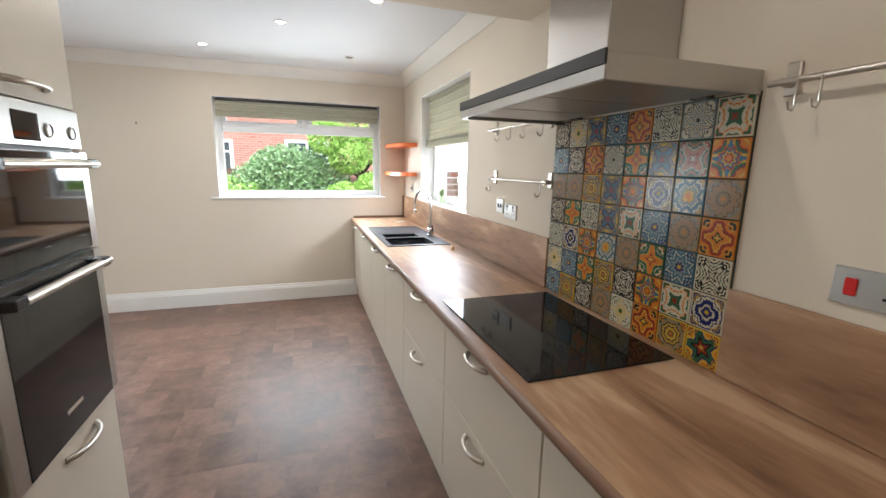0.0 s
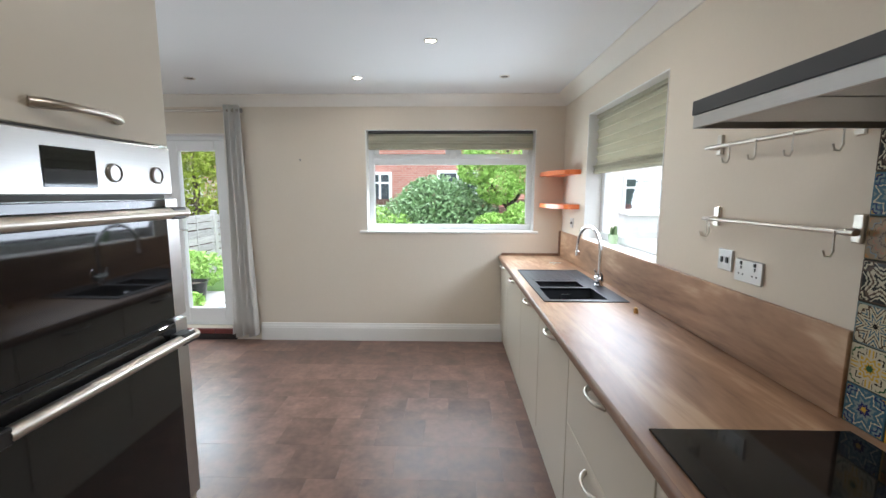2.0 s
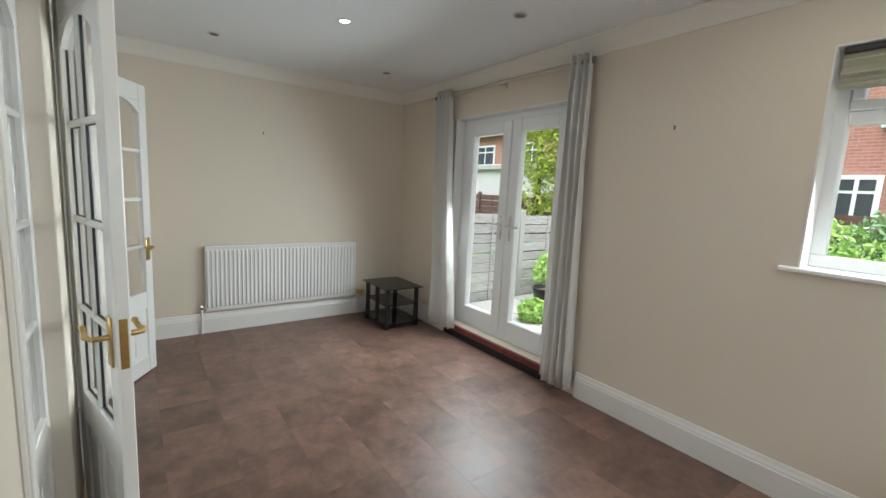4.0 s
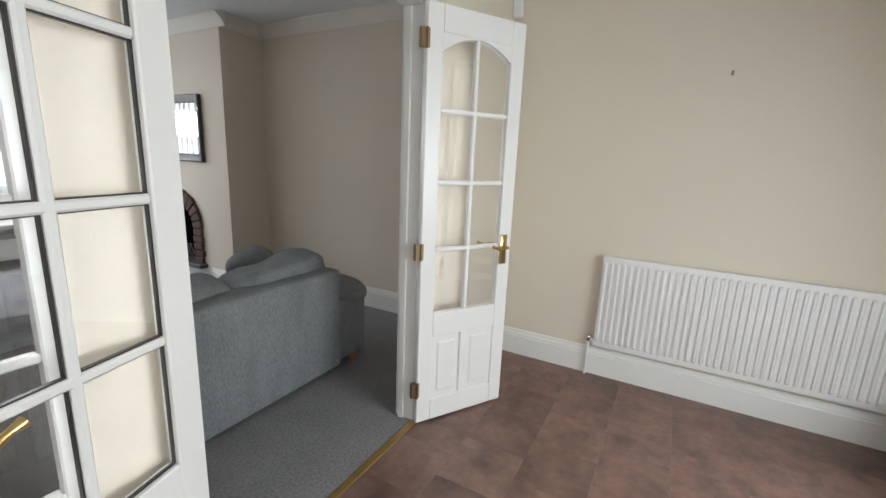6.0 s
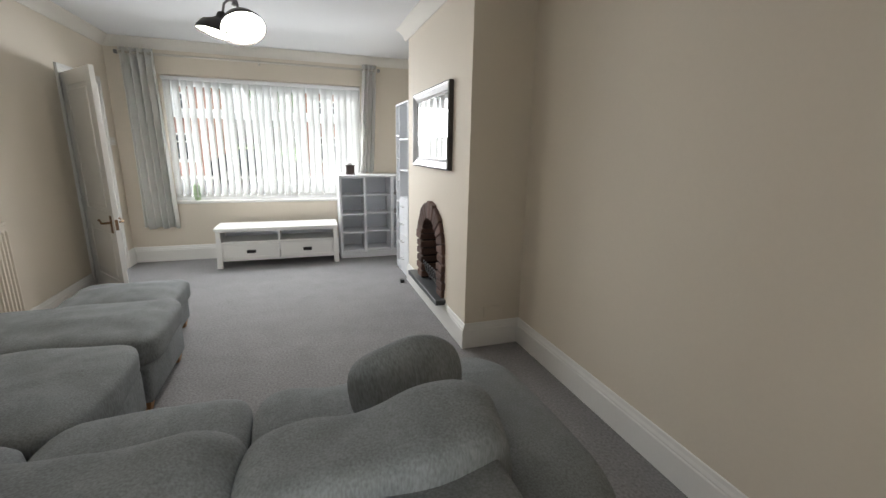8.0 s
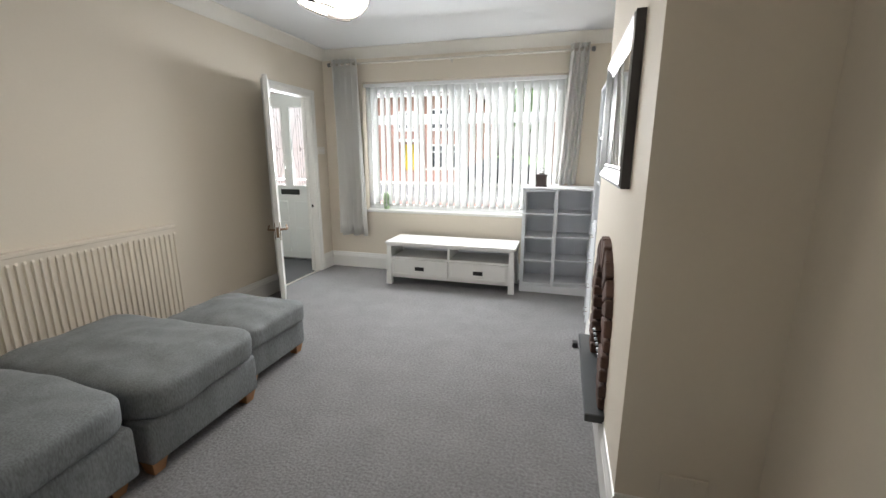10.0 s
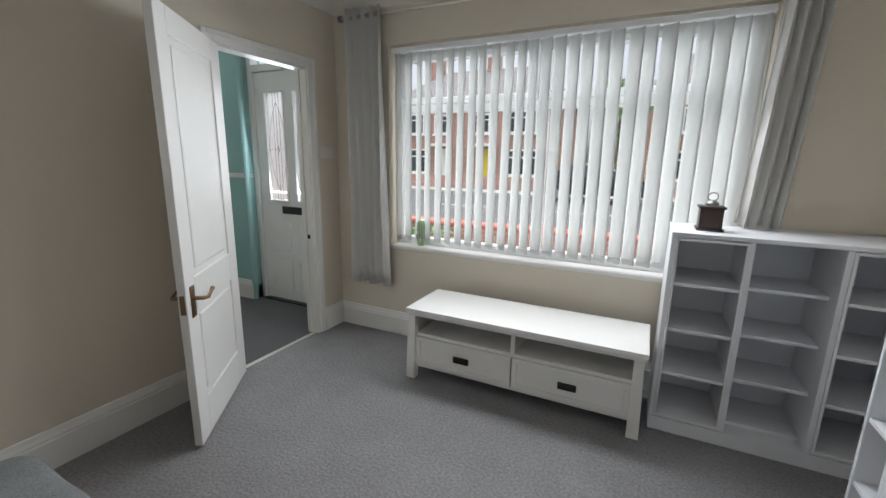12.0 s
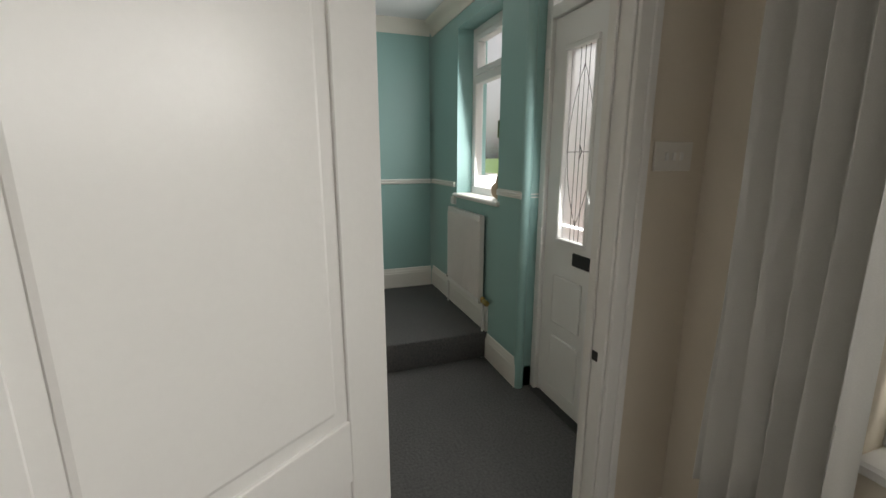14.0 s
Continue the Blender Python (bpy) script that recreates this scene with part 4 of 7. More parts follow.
solo("tap_hole_cap", lathe(bmesh.new(), [(0.012, 0), (0.012, 0.004), (0.008, 0.02), (0.011, 0.024), (0.006, 0.03)], 12), BRASS, "small brass knob standing on the worktop", "knob", soft=50, m=pose(-0.13, 3.42, 0.9105))

# cooker hood
hd = thing("cooker_hood", pose(0, 1.895, 1.70), "brushed steel chimney cooker hood over the hob", "cooker hood")
bm = bmesh.new()
rbox(bm, -0.50, -0.003, -0.45, 0.45, 0.018, 0.062, 0.002)
can = part("canopy", bm, STEEL, hd)
part("dark_band", bx(-0.507, -0.4985, -0.452, 0.452, 0.032, 0.066, r=0.001), BLACKP, can, "dark glass front band")
part("lower_lip", bx(-0.503, -0.4965, -0.451, 0.451, 0.0, 0.031, r=0.001), STEEL, can)
for s in (-1, 1):
    part("side_lip", bx(-0.496, -0.003, min(s * 0.45, s * 0.444), max(s * 0.45, s * 0.444), 0.0, 0.02), STEEL, can)
for k in range(3):
    f = part("grease_filter", bx(-0.46, -0.06, -0.40 + k * 0.27, -0.14 + k * 0.27, 0.009, 0.018, r=0.001), FILTER, hd)
for y in (-0.3, 0.3):
    part("lamp", bx(-0.05, -0.02, y - 0.03, y + 0.03, 0.006, 0.018, r=0.002), DARKLAMP, hd)
part("chimney", bx(-0.275, -0.003, -0.165, 0.165, 0.062, 0.774, r=0.002), STEEL, hd)
part("slot", bx(-0.277, -0.2745, 0.06, 0.12, 0.092, 0.096), BLACKP, hd)


# utensil rails with hooks
def hook(bm, y, z):
    tube(bm, [(-0.045, y, z + 0.008), (-0.052, y, z + 0.002), (-0.052, y, z - 0.035), (-0.05, y, z - 0.055), (-0.058, y, z - 0.07), (-0.072, y, z - 0.068), (-0.078, y, z - 0.052)], 0.003, 6)


def utensil_rail(y0, y1, z, hooks):
    r = thing("utensil_rail", pose(0, 0, 0), "steel utensil rail with hanging hooks on the wall", "utensil rail")
    bm = bmesh.new()
    tube(bm, [(-0.045, y0, z), (-0.045, y1, z)], 0.008, 10)
    part("rail", bm, SATIN, r, soft=50)
    for y in (y0 + 0.03, y1 - 0.03):
        bm = bx(-0.012, -0.001, y - 0.016, y + 0.016, z - 0.03, z + 0.05, r=0.003)
        tube(bm, [(-0.01, y, z), (-0.047, y, z)], 0.011, 10)
        part("bracket", bm, SATIN, r)
    for y in hooks:
        bm = bmesh.new()
        hook(bm, y, z)
        part("hook", bm, SATIN, r)


utensil_rail(2.40, 3.06, 1.725, (2.43, 2.60, 2.76, 2.90))
utensil_rail(2.37, 3.04, 1.435, (2.42, 2.985, 3.0))
utensil_rail(0.72, 1.40, 1.715, (1.33, 1.28, 1.13))


# sockets
def socket(m, kind, label):
    r = thing("wall_socket", m, label, "socket")
    w = {"double": 0.146, "single": 0.086, "cooker": 0.146}[kind]
    part("plate", bx(-w / 2, w / 2, -0.009, -0.0005, -0.043, 0.043, r=0.003), SOCKET, r)
    xs = (-0.036, 0.036) if kind == "double" else ((0.036,) if kind == "cooker" else ())
    for x in xs:
        for q in ((-0.004, 0.004, 0.006, 0.018), (-0.015, -0.007, -0.016, -0.010), (0.007, 0.015, -0.016, -0.010)):
            part("pin_hole", bx(x + q[0], x + q[1], -0.0096, -0.0085, q[2], q[3]), BLACKP, r)
        part("switch", bx(x - 0.006, x + 0.006, -0.013, -0.008, 0.022, 0.036, r=0.002), BLACKP, r)
    if kind == "single":
        for x in (-0.016, 0.016):
            part("switch", bx(x - 0.008, x + 0.008, -0.013, -0.008, -0.012, 0.012, r=0.002), BLACKP, r)
    if kind == "cooker":
        part("switch", bx(-0.048, -0.024, -0.014, -0.008, -0.02, 0.02, r=0.003), RED, r, "red rocker switch")
    return r


socket(pose(0, 2.80, 1.25, 0, 0, -90), "double", "brushed steel double socket above the worktop")
socket(pose(0, 2.935, 1.275, 0, 0, -90), "single", "brushed steel double switch plate above the worktop")
socket(pose(0, 5.105, 1.27, 0, 0, -90), "single", "brushed steel switch plate near the corner")
socket(pose(0, 1.14, 1.255, 0, 0, -90), "cooker", "brushed steel cooker switch with red rocker")

# corner shelves
for z in (1.42, 1.72):
    bm = bmesh.new()
    pts = [(-0.003, YB - 0.003), (-0.003, YB - 0.57), (-0.10, YB - 0.57)] + [(-0.10 - 0.13 * math.sin(a), YB - 0.57 + 0.47 * (1 - math.cos(a)) ** 0.9) for a in [math.pi / 2 * k / 6 for k in range(1, 7)]] + [(-0.23, YB - 0.003)]
    lo, hi = [bm.verts.new((x, y, z - 0.02)) for x, y in pts], [bm.verts.new((x, y, z + 0.02)) for x, y in pts]
    bm.faces.new(lo[::-1]), bm.faces.new(hi)
    for i in range(len(pts)):
        bm.faces.new((lo[i], lo[(i + 1) % len(pts)], hi[(i + 1) % len(pts)], hi[i]))
    solo("corner_shelf", bm, ORANGE, "empty glossy orange corner shelf", "shelf", "orange corner shelves")


# tall units with the built-in oven
def tall(y0, y1, fronts, label):
    c, hw = (y0 + y1) / 2, (y1 - y0) / 2
    u = thing("tall_cabinet", pose(-2.145, c, 0), label, "cabinet", "tall cabinets")
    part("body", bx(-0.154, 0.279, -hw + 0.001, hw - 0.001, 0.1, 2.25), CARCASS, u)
    part("plinth", bx(0.235, 0.25, -hw + 0.001, hw - 0.001, 0.0, 0.1), UNIT, u)
    for z0, z1, hz in fronts:
        f = part("door", bx(0.280, 0.30, -hw + 0.002, hw - 0.002, z0, z1, r=0.003, seg=2), UNIT, u)
        bm = bmesh.new()
        bow(bm, (0.30, 0.05 if z1 - z0 < 0.6 else 0.15, hz), (0, 1, 0), (1, 0, 0), 0.2)
        part("handle", bm, SATIN, f, "satin nickel bow handle", 50)
    return u


tall(1.725, 2.345, [(1.656, 2.248, 1.695), (0.105, 0.690, 0.635)], "cream tall oven housing with satin handles")
tall(1.125, 1.722, [(0.787, 2.248, 0.88), (0.105, 0.783, 0.715)], "cream tall larder cabinet beside the oven")
tall(0.525, 1.122, [(0.787, 2.248, 0.88), (0.105, 0.783, 0.715)], "cream tall larder cabinet beside the oven")
tall(-0.075, 0.522, [(0.787, 2.248, 0.88), (0.105, 0.783, 0.715)], "cream tall larder cabinet beside the oven")
solo("tall_filler", bx(-2.295, -1.86, -0.07, 2.345, 2.2505, HK - 0.002), UNIT, "cream filler panel above the tall cabinets", "panel")

ov = thing("double_oven", pose(-1.842, 2.036, 0), "built-in stainless double oven with black glass doors", "oven")
hw = 0.296
part("control_panel", bx(-0.02, 0.008, -hw, hw, 1.533, 1.650, r=0.003), STEEL, ov)
part("display", bx(0.008, 0.0095, -0.05, 0.065, 1.548, 1.622, r=0.0005), OVENGLASS, ov)
for y in (-0.225, 0.11, 0.24):
    bm = bmesh.new()
    lathe(bm, [(0.020, 0.0), (0.0205, 0.004), (0.017, 0.006), (0.0165, 0.003), (0.001, 0.003)], 20, (0.008, y, 1.580), Euler((0, radians(90), 0)).to_matrix())
    part("knob", bm, STEEL, ov, soft=40)
for z0, z1, hz, nm in ((1.218, 1.524, 1.488, "upper_door"), (0.70, 1.209, 1.165, "lower_door")):
    bm = bmesh.new()
    rbox(bm, -0.015, 0.018, -hw, -hw + 0.062, z0, z1, 0.002), rbox(bm, -0.015, 0.018, hw - 0.05, hw, z0, z1, 0.002)
    box(bm, -0.015, 0.012, -hw + 0.062, hw - 0.05, z0 + 0.002, z1 - 0.002)
    dr = part(nm, bm, STEEL, ov)
    part("glass", bx(0.012, 0.020, -hw + 0.06, hw - 0.048, z0 + 0.003, z1 - 0.003, r=0.002), OVENGLASS, dr, "black reflective oven glass")
    bm = bmesh.new()
    tube(bm, [(0.045, -0.20, hz), (0.045, hw - 0.012, hz)], 0.0135, 12)
    hn = part("handle", bm, SATIN, dr, "satin bar handle", 50)
    for y in (-0.215, hw - 0.045):
        part("handle_post", bx(0.018, 0.056, y - 0.03, y + 0.02, hz - 0.0145, hz + 0.0145, r=0.003), BLACKP, hn)
part("name_bar", bx(0.020, 0.0206, -0.045, 0.045, 0.775, 0.787), SATIN, ov, "pale maker's mark bar")

# roman blinds
for nm, m, w, drop, lab in (("roman_blind", pose((WB[0] + WB[1]) / 2, YB + 0.045, WB[3] - 0.009), 1.63, 0.185, "raised sage green pleated blind at the garden window"),
                            ("roman_blind", pose(XR + 0.09, (WR[0] + WR[1]) / 2, WR[3] - 0.009, 0, 0, -90), 1.235, 0.47, "half lowered sage green pleated blind above the sink")):
    bl = thing(nm, m, lab, "blind", "sage green blinds")
    part("headrail", bx(-w / 2, w / 2, -0.03, 0.03, -0.028, 0.0, r=0.004), EDGEDARK if drop < 0.3 else SAGE, bl)
    bm = bmesh.new()
    n = 4 if drop < 0.3 else 12
    prof = [(-0.010 - 0.013 * (k % 2) - (0.008 if k == n else 0), -0.028 - (drop - 0.07) * k / n) for k in range(n + 1)]
    cols = 14
    grid = [[bm.verts.new((-w / 2 + w * i / cols, y + 0.003 * noise.noise(Vector((i * 0.7, z * 9, w))), z)) for i in range(cols + 1)] for y, z in prof]
    for p, q in zip(grid, grid[1:]):
        for i in range(cols):
            bm.faces.new((p[i], p[i + 1], q[i + 1], q[i]))
    ob = part("pleated_fabric", bm, SAGE, bl)
    sm = ob.modifiers.new("thick", "SOLIDIFY")
    sm.thickness = 0.003
    # pale tubes added to paint the daylight glowing along the folds
    for k in range(1, n, 2):
        bm = bmesh.new()
        tube(bm, [(-w / 2, prof[k][0] - 0.003, prof[k][1]), (w / 2, prof[k][0] - 0.003, prof[k][1])], 0.0032, 6)
        part("pleat_seam", bm, PLEATGLOW, bl)
    for k in range(3):
        z = -drop + 0.02 + k * 0.022
        part("stacked_fold", bx(-w / 2, w / 2, -0.042 + 0.004 * k, 0.012 - 0.003 * k, z - 0.016, z + 0.007, r=0.006), SAGE, bl)
    part("bottom_bar", bx(-w / 2, w / 2, -0.046, -0.036, -drop + 0.058, -drop + 0.067, r=0.002), SAGE, bl)


# curtains
def curtain(name, m, w_top, w_bot, h, folds, label, group, shift=0.0, depth=0.05):
    """Hanging folds; local x along the wall, z down from the rail."""
    r = thing(name, m, label, "curtain", group)
    bm = bmesh.new()
    n, rows = folds * 8, 14
    grid = []
    for j in range(rows + 1):
        v = j / rows
        row = []
        for i in range(n + 1):
            u = i / n
            wd = w_top + (w_bot - w_top) * v ** 1.3
            a = 2 * math.pi * folds * u + 0.5 * math.sin(3.1 * v + 5 * u)
            x = (u - 0.5) * wd + shift * v ** 1.2 + 0.006 * math.sin(2 * a)
            y = depth * math.sin(a) * (0.85 + 0.3 * noise.noise(Vector((u * 3, v * 2, w_top * 9)))) + 0.01 * noise.noise(Vector((u * 9, v * 4, 3)))
            row.append(bm.verts.new((x, y, -h * v + 0.012 * v * math.sin(a * 0.5 + 1))))
        grid.append(row)
    for p, q in zip(grid, grid[1:]):
        for i in range(n):
            bm.faces.new((p[i], p[i + 1], q[i + 1], q[i]))
    ob = part("fabric", bm, CURTAIN, r, soft=80)
    sm = ob.modifiers.new("thick", "SOLIDIFY")
    sm.thickness = 0.0025
    for k in range(folds):
        bm = bmesh.new()
        lathe(bm, [(0.021, -0.004), (0.024, 0), (0.021, 0.004)], 14, ((k + 0.5) / folds * w_top - w_top / 2, 0, -0.05), Euler((0, radians(90), 0)).to_matrix())
        part("eyelet", bm, SATIN, r)
    return r


def curtain_pole(m, length, label, mid=True):
    r = thing("curtain_pole", m, label, "curtain pole")
    bm = bmesh.new()
    tube(bm, [(-length / 2, 0, 0), (length / 2, 0, 0)], 0.0125, 12)
    part("pole", bm, SATIN, r, soft=50)
    for s in (-1, 1):
        bm = bmesh.new()
        lathe(bm, [(0.014, 0), (0.022, 0.006), (0.022, 0.03), (0.012, 0.036)], 14, (s * length / 2, 0, 0), Euler((0, radians(90 * s), 0)).to_matrix())
        part("finial", bm, PEWTER, r, soft=40)
    for x in ((-length / 2 + 0.05, 0, length / 2 - 0.05) if mid else (-length / 2 + 0.05, length / 2 - 0.05)):
        bm = bmesh.new()
        tube(bm, [(x, 0.085, 0), (x, -0.0, 0)], 0.007, 8)
        rbox(bm, x - 0.012, x + 0.012, 0.078, 0.084, -0.03, 0.03, 0.003)
        rbox(bm, x - 0.006, x + 0.006, -0.016, 0.016, -0.02, 0.02, 0.003)
        part("bracket", bm, SATIN, r)
    return r


curtain_pole(pose(-4.03, YB - 0.085, 2.325), 1.72, "thin satin steel curtain pole above the garden doors")
curtain("curtain", pose(-4.78, YB - 0.085, 2.375), 0.24, 0.42, 2.28, 4, "silver grey eyelet curtain drawn aside to the floor", "garden door curtains", 0.10)
curtain("curtain", pose(-3.235, YB - 0.085, 2.375), 0.18, 0.27, 2.31, 4, "silver grey eyelet curtain drawn aside to the floor", "garden door curtains", 0.0)


# radiators
def radiator(m, w, h, material, label, ribs, pipes=True):
    """A ribbed panel; local x along the wall, -y into the room, z from the floor."""
    r = thing("radiator", m, label, "radiator")
    bm = bmesh.new()
    prof, p = [], w / ribs
    for k in range(ribs):
        x = -w / 2 + k * p
        prof += [(x, 0.0), (x + p * 0.22, 0.0), (x + p * 0.36, -0.010), (x + p * 0.64, -0.010), (x + p * 0.78, 0.0)]
    prof.append((w / 2, 0.0))
    z0, z1 = 0.0, h
    for (xa, ya), (xb, yb) in zip(prof, prof[1:]):
        q = [bm.verts.new(v) for v in ((xa, -0.055 + ya * 0, z0), (xb, -0.055, z0), (xb, -0.055 + yb * 0, z0 + 0.03), (xa, -0.055, z0 + 0.03))]
        bm.faces.new(q)
        q2 = [bm.verts.new(v) for v in ((xa, -0.055 + ya, z0 + 0.045), (xb, -0.055 + yb, z0 + 0.045), (xb, -0.055 + yb, z1 - 0.045), (xa, -0.055 + ya, z1 - 0.045))]
        bm.faces.new(q2), bm.faces.new((q[3], q[2], q2[1], q2[0]))
        q3 = [bm.verts.new(v) for v in ((xa, -0.055, z1 - 0.03), (xb, -0.055, z1 - 0.03), (xb, -0.055, z1), (xa, -0.055, z1))]
        bm.faces.new((q2[3], q2[2], q3[1], q3[0])), bm.faces.new(q3)
    for q in ((-w / 2, w / 2, -0.0549, -0.02, z1 - 0.004, z1), (-w / 2, w / 2, -0.0549, -0.02, z0, z0 + 0.004), (-w / 2, -w / 2 + 0.003, -0.0549, -0.02, z0, z1), (w / 2 - 0.003, w / 2, -0.0549, -0.02, z0, z1), (-w / 2 + 0.003, w / 2 - 0.003, -0.03, -0.022, z0 + 0.004, z1 - 0.004)):
        box(bm, *q)
    bmesh.ops.remove_doubles(bm, verts=bm.verts, dist=1e-5)
    part("panel", bm, material, r)
    for s in (-1, 1):
        part("wall_bracket", bx(s * w * 0.36 - 0.02, s * w * 0.36 + 0.02, -0.022, 0.0, 0.08, h - 0.08), material, r)
    if pipes:
        zf = m.translation.z
        for s in (-1, 1):
            bm = bmesh.new()
            x = s * (w / 2 + 0.035)
            tube(bm, [(s * w / 2, -0.037, 0.03), (x, -0.037, 0.03)], 0.009, 8)
            tube(bm, [(x, -0.037, -zf), (x, -0.037, 0.045)], 0.0085, 8)
            part("pipe", bm, material, r, soft=50)
            bm = bmesh.new()
            lathe(bm, [(0.012, 0), (0.017, 0.006), (0.017, 0.03), (0.010, 0.04)], 12, (x, -0.037, 0.018))
            if s > 0:
                lathe(bm, [(0.017, 0), (0.021, 0.01), (0.020, 0.05), (0.012, 0.055)], 12, (x + 0.02, -0.037, 0.03), Euler((0, radians(90), 0)).to_matrix())
            part("valve", bm, BRASS if s > 0 else CHROME, r, soft=40)
    return r


radiator(pose(XL, 4.165, 0.218, 0, 0, 90), 1.465, 0.60, RADW, "white ribbed panel radiator on the dining wall", 40)

# glass corner stand
st = thing("glass_stand", pose(-5.22, 5.13, 0), "three-tier black smoked glass stand in the corner", "stand")
for z, sx, sy in ((0.425, 0.28, 0.22), (0.25, 0.25, 0.19), (0.06, 0.27, 0.21)):
    part("shelf", bx(-sx, sx, -sy, sy, z - 0.008, z, r=0.003), SMOKED, st)
for x, y in ((-0.22, -0.17), (0.22, -0.17), (-0.22, 0.17), (0.22, 0.17), (0.0, -0.17)):
    bm = bmesh.new()
    tube(bm, [(x, y, 0.0), (x, y, 0.418)], 0.024, 12)
    part("leg", bm, BLACKP, st, soft=50)

# downlights, some of them lit; last three unseen, added to light the galley
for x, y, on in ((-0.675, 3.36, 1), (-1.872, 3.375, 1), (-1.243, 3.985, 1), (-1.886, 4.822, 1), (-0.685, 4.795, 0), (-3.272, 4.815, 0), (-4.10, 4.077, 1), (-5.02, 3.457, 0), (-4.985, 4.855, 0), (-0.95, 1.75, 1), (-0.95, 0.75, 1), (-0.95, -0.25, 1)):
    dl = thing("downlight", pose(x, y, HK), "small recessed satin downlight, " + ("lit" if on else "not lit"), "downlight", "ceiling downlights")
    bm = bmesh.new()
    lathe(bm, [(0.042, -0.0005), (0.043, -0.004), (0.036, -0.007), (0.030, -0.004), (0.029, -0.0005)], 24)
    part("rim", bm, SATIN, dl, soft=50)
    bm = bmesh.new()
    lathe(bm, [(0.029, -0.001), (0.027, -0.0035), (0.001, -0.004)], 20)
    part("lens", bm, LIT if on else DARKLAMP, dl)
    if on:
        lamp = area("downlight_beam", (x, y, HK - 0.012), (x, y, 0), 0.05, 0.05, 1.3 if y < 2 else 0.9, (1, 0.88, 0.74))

# small things by the sink
cp = thing("cactus_pot", pose(0.08, 4.33, WR[2] + 0.005), "small cactus in a pale green pot on the sill", "pot plant")
bm = bmesh.new()
lathe(bm, [(0.028, 0), (0.036, 0.06), (0.038, 0.07), (0.032, 0.07), (0.03, 0.06)], 16)
part("pot", bm, POTGREEN, cp, soft=40)
bm = bmesh.new()
for k in range(7):
    a = k * 2.4
    lathe(bm, [(0.003, 0.05), (0.011, 0.07), (0.010, 0.10 + 0.01 * (k % 3)), (0.002, 0.115 + 0.01 * (k % 3))], 8, (0.015 * math.cos(a), 0.015 * math.sin(a), 0))
part("plant", bm, SPINE, cp, soft=60)
solo("coaster", lathe(bmesh.new(), [(0.03, 0), (0.031, 0.004), (0.02, 0.006)], 16), SATIN, "small flat metal coaster on the window sill", "coaster", m=pose(0.06, 4.12, WR[2] + 0.0045))
for p0, p1 in (((-0.2, 4.93), (-0.14, 5.02)), ((-0.22, 5.0), (-0.12, 5.0))):
    bm = bmesh.new()
    tube(bm, [(*p0, 0.914), ((p0[0] + p1[0]) / 2, (p0[1] + p1[1]) / 2 + 0.01, 0.916), (*p1, 0.914)], 0.004, 6)
    solo("cable_tie", bm, FLOWERW, "short white strip lying on the worktop", "strip")
for m, lab in ((pose(-2.62, YB, 1.86), "small hook screwed in the wall"), (pose(XL, 3.95, 1.88, 0, 0, 90), "small hook screwed in the wall")):
    bm = bmesh.new()
    rbox(bm, -0.006, 0.006, -0.004, 0.0, -0.012, 0.012, 0.001), tube(bm, [(0, -0.003, 0.004), (0, -0.014, 0.0), (0, -0.018, 0.01)], 0.002, 6)
    solo("wall_hook", bm, PEWTER, lab, "hook", m=m)
sn = thing("alarm_sensor", pose(XL + 0.0, 2.74, 2.33, 0, 0, 90), "small white alarm sensor high in the corner", "sensor")
part("case", bx(-0.03, 0.03, -0.045, -0.001, -0.055, 0.055, r=0.008, seg=2), UPVC, sn)
part("lens", bx(-0.02, 0.02, -0.048, -0.044, -0.035, 0.01, r=0.001), WHITE, sn)


# ---- lounge ----
# vertical blind
vb = thing("vertical_blind", pose((WF[0] + WF[1]) / 2, YF - 0.045, 0), "white fabric vertical blind with half-turned slats", "blind")
part("headrail", bx(-1.125, 1.125, -0.022, 0.022, 2.13, 2.165, r=0.004), UPVC, vb)
bm = bmesh.new()
cols = 6
grid = []
for j in range(9):
    z = 2.128 - (2.128 - 0.775) * j / 8
    grid.append([bm.verts.new(((i / cols - 0.5) * 0.089, 0.009 * (1 - (2 * i / cols - 1) ** 2), z)) for i in range(cols + 1)])
for p, q in zip(grid, grid[1:]):
    for i in range(cols):
        bm.faces.new((p[i], p[i + 1], q[i + 1], q[i]))
slat0 = part("slat", bm, VOILE, vb, soft=80)
sm = slat0.modifiers.new("thick", "SOLIDIFY")
sm.thickness = 0.0012
wt0 = part("bottom_weight", bx(-0.042, 0.042, 0.001, 0.008, 0.772, 0.80, r=0.001), VOILE, slat0)
random.seed(4)
N = 27
for k in range(N):
    s, q = (slat0, wt0) if k == 0 else (slat0.copy(), wt0.copy())
    if k:
        scene.collection.objects.link(s), scene.collection.objects.link(q)
        s.parent, q.parent = vb, s
    s.matrix_basis = pose(-1.075 + 2.15 * k / (N - 1), 0, 0, random.uniform(-0.3, 0.3), random.uniform(-0.3, 0.3), 180 - 31 + random.uniform(-4, 4))
bm = bmesh.new()
for s in (-1, 1):
    tube(bm, [(-1.075, 0.02 * s, 0.79), (0, 0.022 * s, 0.784), (1.075, 0.02 * s, 0.79)], 0.0015, 4)
part("bead_chain", bm, UPVC, vb)
curtain_pole(pose(-3.96, YF + 0.09, 2.365, 0, 0, 180), 2.80, "thin satin curtain pole over the street window")
